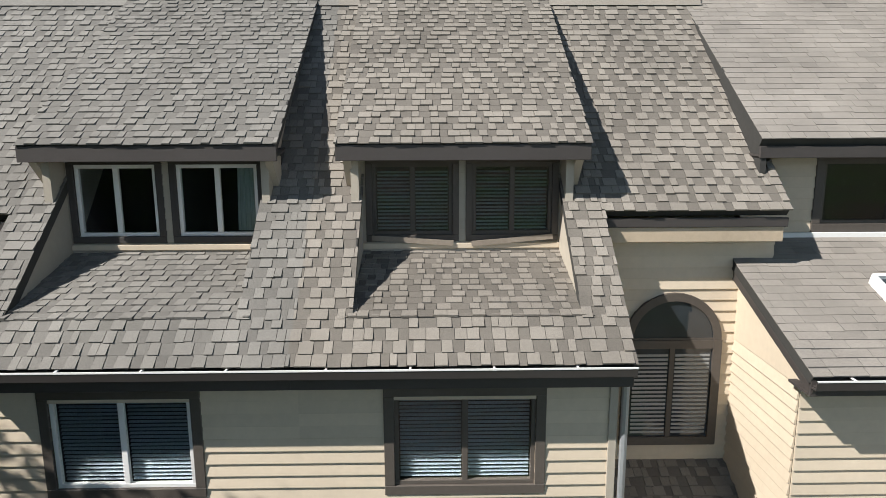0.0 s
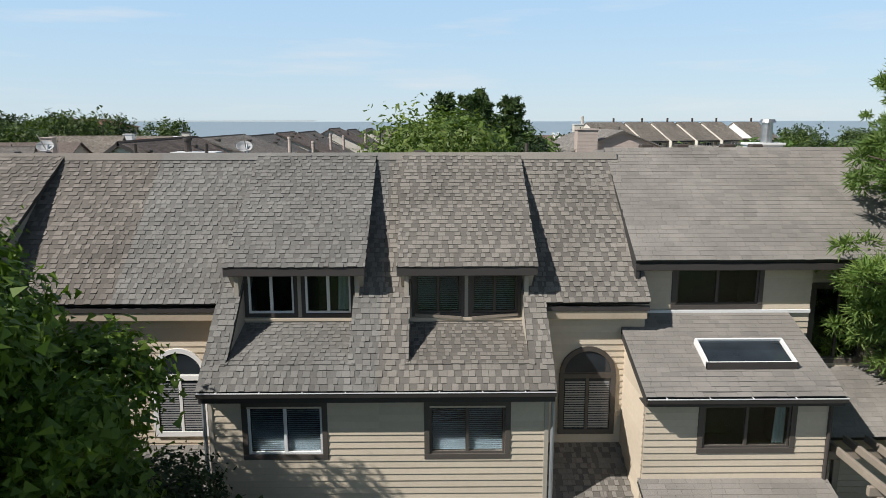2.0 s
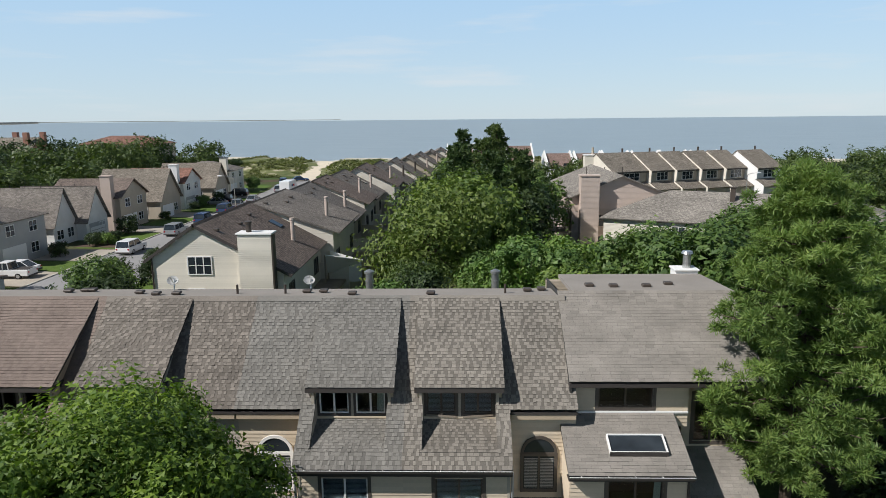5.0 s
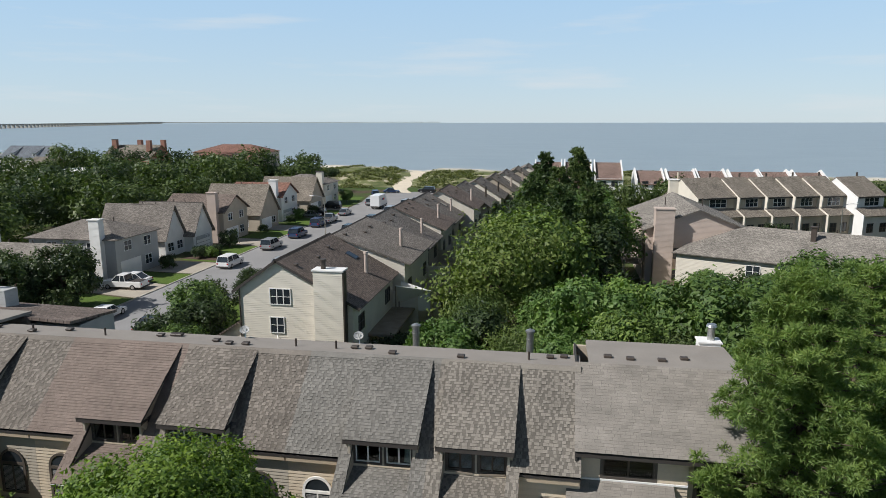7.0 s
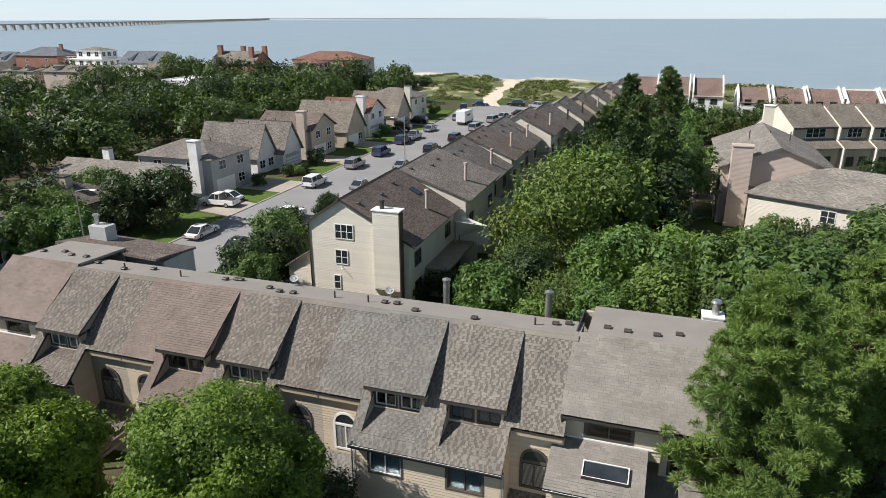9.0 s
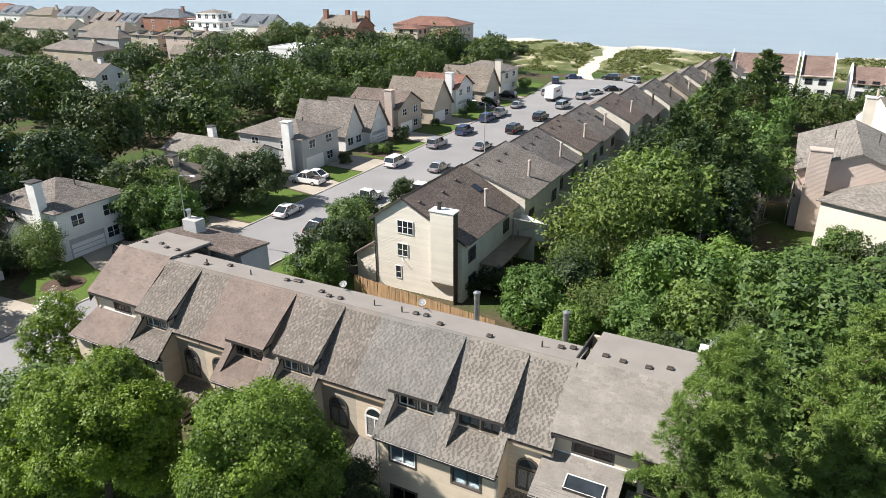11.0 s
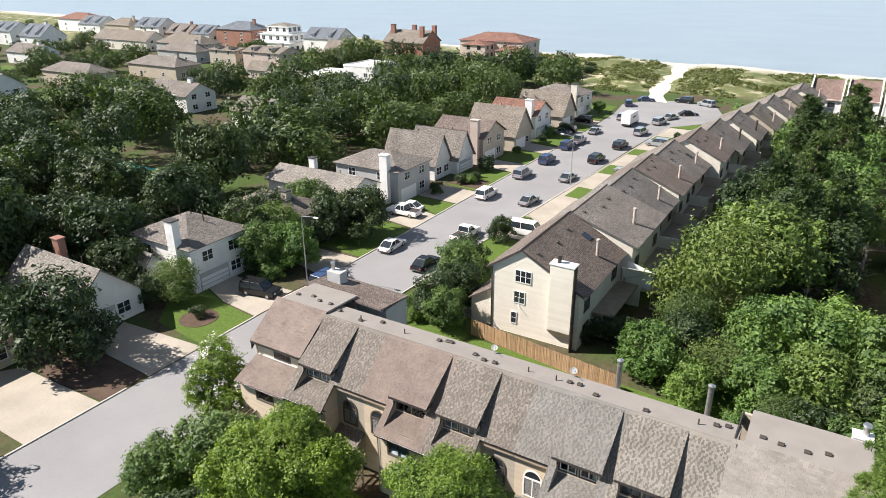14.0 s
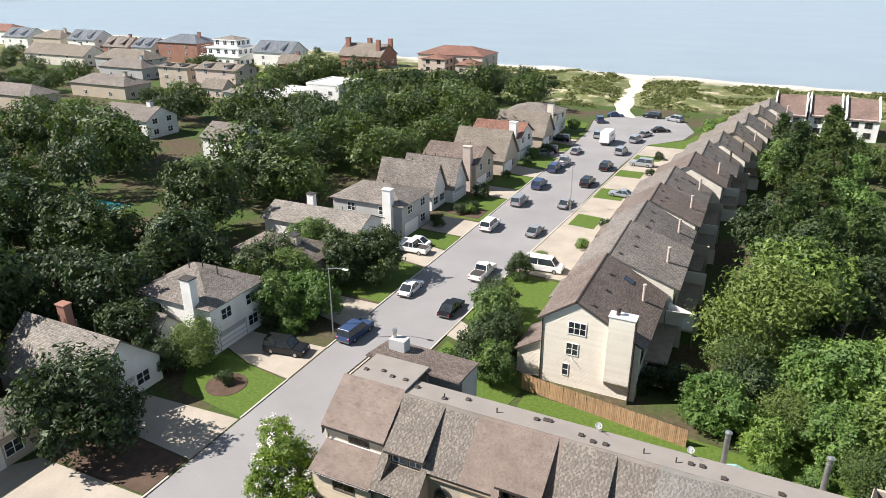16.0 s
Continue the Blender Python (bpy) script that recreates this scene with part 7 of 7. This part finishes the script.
def bridge():
    """The long low trestle bridge on the horizon."""
    t = thing("bridge", "long low trestle bridge far across the bay", "bridge")
    A, B = Vector((-1150, 700, 0)), Vector((-2600, 4120, 0))
    d = B - A
    u = d.normalized()
    s = Vector((-u.y, u.x, 0)) * 6
    part("deck", slab([A + s + Vector((0, 0, 11)), A - s + Vector((0, 0, 11)), B - s + Vector((0, 0, 11)), B + s + Vector((0, 0, 11))], 2.5), M["kerb"], t)
    n = 110
    for i in range(n):
        p = A.lerp(B, i / (n - 1))
        part("pier", box(p.x - 5, p.y - 1.6, -5, p.x + 5, p.y + 1.6, 8.8), M["kerb"], t)


    C = Vector((-850, 4830, 0))
    u = (C - B).normalized()
    s = Vector((-u.y, u.x, 0)) * 6
    part("far_deck", slab([B + s + Vector((0, 0, 9)), B - s + Vector((0, 0, 9)), C - s + Vector((0, 0, 7)), C + s + Vector((0, 0, 7))], 4), M["kerb"], t)


bridge()

# single trees and shrubs at their places
used = set()
def put(t, x, y, s=1.0, sz=None):
    if t.name not in used:
        used.add(t.name)
        return place(t, x, y, s, rt.uniform(0, 360), 0, sz)
    return again(t, x, y, s, rt.uniform(0, 360), 0, sz)


for t, x, y, s in (
    (airy, -1.6, 46, 1.6), (mid_oak, 1.5, 54, 1.45), (mid_dark, 7.5, 59, 1.3), (mid_dark, 3.5, 66, 1.45), (mid_oak, 9, 72, 1.3), (mid_dark, -0.8, 75, 1.35), (mid_pine, 4.5, 61, 1.25), (mid_pine, 8.0, 65, 1.25), (mid_pine, 1.0, 69, 1.3),
    (mid_bright, 6.5, 39, 1.1), (mid_bright, 10.5, 42, 1.05), (mid_bright, 3.5, 42, 0.85), (airy, -3.5, 42, 0.75), (mid_bright, -4.6, 31.8, 0.82), (mid_dark, -1.6, 35.0, 0.8), (mid_bright, -0.4, 29.4, 0.62), (airy, 1.2, 33, 0.72), (mid_oak, 15.5, 38, 1.1), (mid_oak, 18.5, 33, 1.2), (mid_dark, 13, 31, 0.8), (mid_dark, 22, 36, 1.2), (mid_oak, 26, 32, 1.0),
    (mid_bright, 19, 41, 0.7), (mid_oak, 30, 38, 1.0), (mid_dark, 9, 27, 0.65), (mid_oak, 16, 26, 0.9), (mid_oak, 22, 25, 0.95), (mid_dark, 28, 27, 1.0),
    (mid_dark, -54.3, 6.2, 1.28), (mid_bright, -50.6, 33.6, 0.88), (mid_oak, -53.8, 31.6, 0.8), (mid_dark, -49.0, 46.6, 1.02), (mid_dark, -52.5, 43.2, 0.88), (mid_dark, -55, 46, 0.9), (airy, -55.5, 20.2, 0.72), (mid_oak, -56.5, 37, 0.85), (mid_dark, -57.5, 17.5, 0.5), (mid_dark, -60, 40, 1.0), (mid_oak, -61.5, 48.8, 0.8), (mid_dark, -59, 33.5, 1.05),
    (mid_oak, -28.8, 38.8, 0.78), (mid_dark, -26.6, 36.0, 0.74), (mid_dark, -27.8, 32.0, 0.72), (mid_oak, -25.6, 30.2, 0.6), (mid_dark, -31.6, 55.5, 0.5), (mid_dark, -30.2, 44.0, 0.68),
    (mid_oak, -27.6, 1.6, 0.78), (mid_oak, -30.5, -1.6, 0.62), (mid_dark, -25.0, -3.5, 0.6), (mid_bright, -29.5, 24.5, 0.4), (airy, -32.6, 17.0, 0.4),
    (mid_oak, 17, 44, 0.85), (mid_dark, 22, 50, 0.85), (mid_oak, 27, 46, 1.15), (mid_oak, 33, 47, 1.1), (mid_dark, 38, 43, 1.1), (mid_oak, 43, 46, 1.05), (mid_oak, 25, 41, 1.15), (mid_oak, 30, 33, 1.25), (mid_dark, 35, 37, 1.15),
    (mid_oak, 20, 57.5, 0.6), (mid_dark, 24.5, 55.5, 0.64), (mid_oak, 29, 53, 0.66), (mid_dark, 34, 50.5, 0.66), (mid_oak, 39, 48.5, 0.66),
    (mid_dark, -62.5, 18.0, 0.9), (mid_dark, -68.5, 20.0, 1.35), (mid_dark, -70, 33, 1.5), (mid_dark, -67.5, 34.5, 1.1), (mid_oak, -72, 4.5, 1.3), (mid_dark, -48.4, -11.5, 1.1), (mid_dark, -64, 10.5, 0.5),
    (mid_oak, 17.5, 1.5, 0.8), (mid_bright, 4.8, 31.5, 0.75), (mid_oak, 9.2, 32.5, 0.85), (mid_oak, 12.8, 25, 0.72), (airy, 7.0, 28.0, 0.6), (mid_dark, 20, 9, 1.0), (mid_oak, 19, 16, 0.9),
):
    put(t, x, y, s)
put(mid_dark, -58.5, 128, 0.55), put(mid_oak, -57.5, 146, 0.6), put(mid_oak, -49.5, 148, 0.42), put(mid_dark, -49, 122, 0.35)
for x, y, s in ((-8.6, 37, 1.5), (-7.0, 35.8, 1.5), (-10.2, 36.4, 1.4), (-5.6, 36.6, 1.45), (-12.0, 35.0, 0.9), (-49.9, 86.0, 1.45), (-51.5, 70.2, 0.9), (-50.5, 69, 0.8), (-25.3, 79.5, 0.9), (-24.5, 128, 0.9), (-24.0, 114, 0.8), (-49.8, 112, 0.9), (-50.5, 100.5, 0.8), (-48.7, 79, 0.9), (-50, 76.5, 1.0), (-50.4, 18.6, 0.75), (-54.0, 30.2, 1.0), (-52, 31.2, 1.1)):
    put(shrub, x, y, s)
for x, y, s in ((-52.4, 33.0, 1.5), (-53.5, 35.0, 1.6), (-50, 30.4, 0.9), (-31.2, 31.5, 0.9), (-29.6, 29.8, 0.8), (-48.6, 77.2, 0.8), (-51, 29.8, 1.0), (-30.6, 62.2, 0.8), (-26.6, 69.5, 0.8), (-24.6, 21.5, 0.6), (-1.2, 20.8, 0.7), (1.0, 21.6, 0.8), (3.2, 20.9, 0.7), (10.6, 21.8, 0.9), (6.8, 23.6, 0.9), (11.5, 19.4, 0.8), (0.2, 26.8, 0.8), (3.6, 27.4, 0.9), (-13.8, 22.5, 0.6), (-17.5, 23.0, 0.5), (-9, 21, 0.5), (5.2, 22.0, 0.7), (8.6, 21.0, 0.8), (-50.5, 118, 1.1), (-16, 152, 1.8), (-11, 158, 2.0), (-7, 163, 2.0), (-17, 160, 1.7), (-14, 166, 1.6)):
    put(shrub_b, x, y, s)


def woodland(name, label, kinds, areas, seed):
    """A wood of far trees that nobody could count: crowns and trunks of real leaves in one mesh of kind stuff."""
    r = random.Random(seed)
    src = []
    for t in kinds:
        me = [c for c in t.children if c.name.startswith("crown")][0].data
        co = np.empty(len(me.vertices) * 3, np.float32)
        me.vertices.foreach_get("co", co)
        src.append(co.reshape(-1, 3))
    out = []
    for x0, y0, x1, y1, step, smin, smax in areas:
        y = y0
        while y < y1:
            x = x0
            while x < x1:
                a, b = x + r.uniform(-0.45, 0.45) * step, y + r.uniform(-0.45, 0.45) * step
                s = r.uniform(smin, smax)
                if free(a, b, 3.0 * s):
                    q = r.uniform(0, 6.3)
                    c = src[r.randrange(len(src))] * np.array((s, s, s * r.uniform(0.8, 1.15)), np.float32)
                    rot = np.array(((math.cos(q), -math.sin(q), 0), (math.sin(q), math.cos(q), 0), (0, 0, 1)), np.float32)
                    out.append(c @ rot.T + np.array((a, b, max(0.0, rise(a, b))), np.float32))
                x += step
            y += step * 0.92
    co = np.concatenate(out)
    n = len(co) // 3
    me = bpy.data.meshes.new(name)
    me.vertices.add(n * 3)
    me.vertices.foreach_set("co", co.ravel())
    me.loops.add(n * 3)
    me.loops.foreach_set("vertex_index", np.arange(n * 3, dtype=np.int32))
    me.polygons.add(n)
    me.polygons.foreach_set("loop_start", np.arange(0, n * 3, 3, dtype=np.int32))
    me.update(calc_edges=True)
    me.materials.append([c for c in kinds[0].children if c.name.startswith("crown")][0].data.materials[0])
    tagged(new(name, me), label, "woodland", kind="stuff")


def scatter(kinds, x0, y0, x1, y1, step, smin, smax, seed):
    r = random.Random(seed)
    y = y0
    while y < y1:
        x = x0
        while x < x1:
            a, b = x + r.uniform(-0.42, 0.42) * step, y + r.uniform(-0.42, 0.42) * step
            s = r.uniform(smin, smax)
            k = r.choice(kinds)
            if free(a, b, 2.6 * s):
                put(k, a, b, s, s * r.uniform(0.85, 1.15))
            x += step
        y += step * 0.92


scatter([mid_oak, mid_dark, mid_bright, mid_pine], -2, 80, 12, 160, 9.0, 1.0, 1.45, 1)
scatter([mid_oak, mid_dark], 12, 84, 24, 100, 10.0, 0.75, 1.0, 2)
scatter([mid_oak, mid_dark], 24, 82, 62, 98, 9.0, 0.45, 0.7, 3)
scatter([mid_dark, mid_dark, mid_oak, mid_dark], -100, -14, -71, 64, 10.0, 1.25, 1.7, 5)
put(far_oak, 70, 90, 0.9), put(far_dark, 76, 84, 0.9)
woodland("woodland", "dense green oak woods among the houses", [far_oak, far_oak], [(10, 120, 70, 160, 9.4, 0.75, 1.1), (66, 96, 130, 160, 10.5, 1.0, 1.35), (40, 16, 84, 48, 9.6, 0.8, 1.1), (-150, 66, -71, 178, 12.6, 1.2, 1.65), (-170, -20, -100, 62, 15.0, 1.2, 1.6), (-330, 40, -150, 200, 21, 0.85, 1.25), (-480, 40, -330, 205, 28, 0.8, 1.2), (-480, 206, -190, 256, 22, 0.4, 0.7)], 8)
woodland("woodland", "dark evergreen woods behind the dunes", [far_dark, far_dark], [(66, 100, 130, 160, 15, 0.9, 1.2), (-150, 70, -71, 180, 16.0, 1.2, 1.6), (-170, -20, -100, 62, 16.0, 1.1, 1.5), (-132, 180, -68, 206, 8.0, 0.6, 0.9), (-330, 40, -150, 200, 22, 0.7, 1.0)], 9)


def dune_plants():
    """Tufts of dune grass and low scrub on the sand, past counting."""
    rng = np.random.default_rng(77)
    P, N = [], []
    for i in range(9000):
        x = rng.uniform(-140, 60)
        y = rng.uniform(176, 236) - 0.125 * x
        if abs(x + 41 + (y - 170) * 0.14) < 3.6 or noise.noise(Vector((x * 0.07, y * 0.09, 5))) < -0.12 or (x < -66 and y < 204):
            continue
        k = 10
        P.append(np.array((x, y, rise(x, y) + 0.15)) + rng.normal(0, 0.4, (k, 3)) * np.array((1, 1, 0.35)))
        N.append(np.tile((0.0, 0.0, 0.4), (k, 1)))
    ob = new("dune_grass", leaves_mesh("dune_grass", rng, np.concatenate(P), np.concatenate(N), 0.42, 1.0, M["leaf_dune"]))
    tagged(ob, "tufts of olive dune grass and scrub", "dune grass", kind="stuff")


dune_plants()
for i in range(26):
    x = rt.uniform(-105, -70)
    put(shrub, x, rt.uniform(200, 222), rt.uniform(1.2, 2.2))
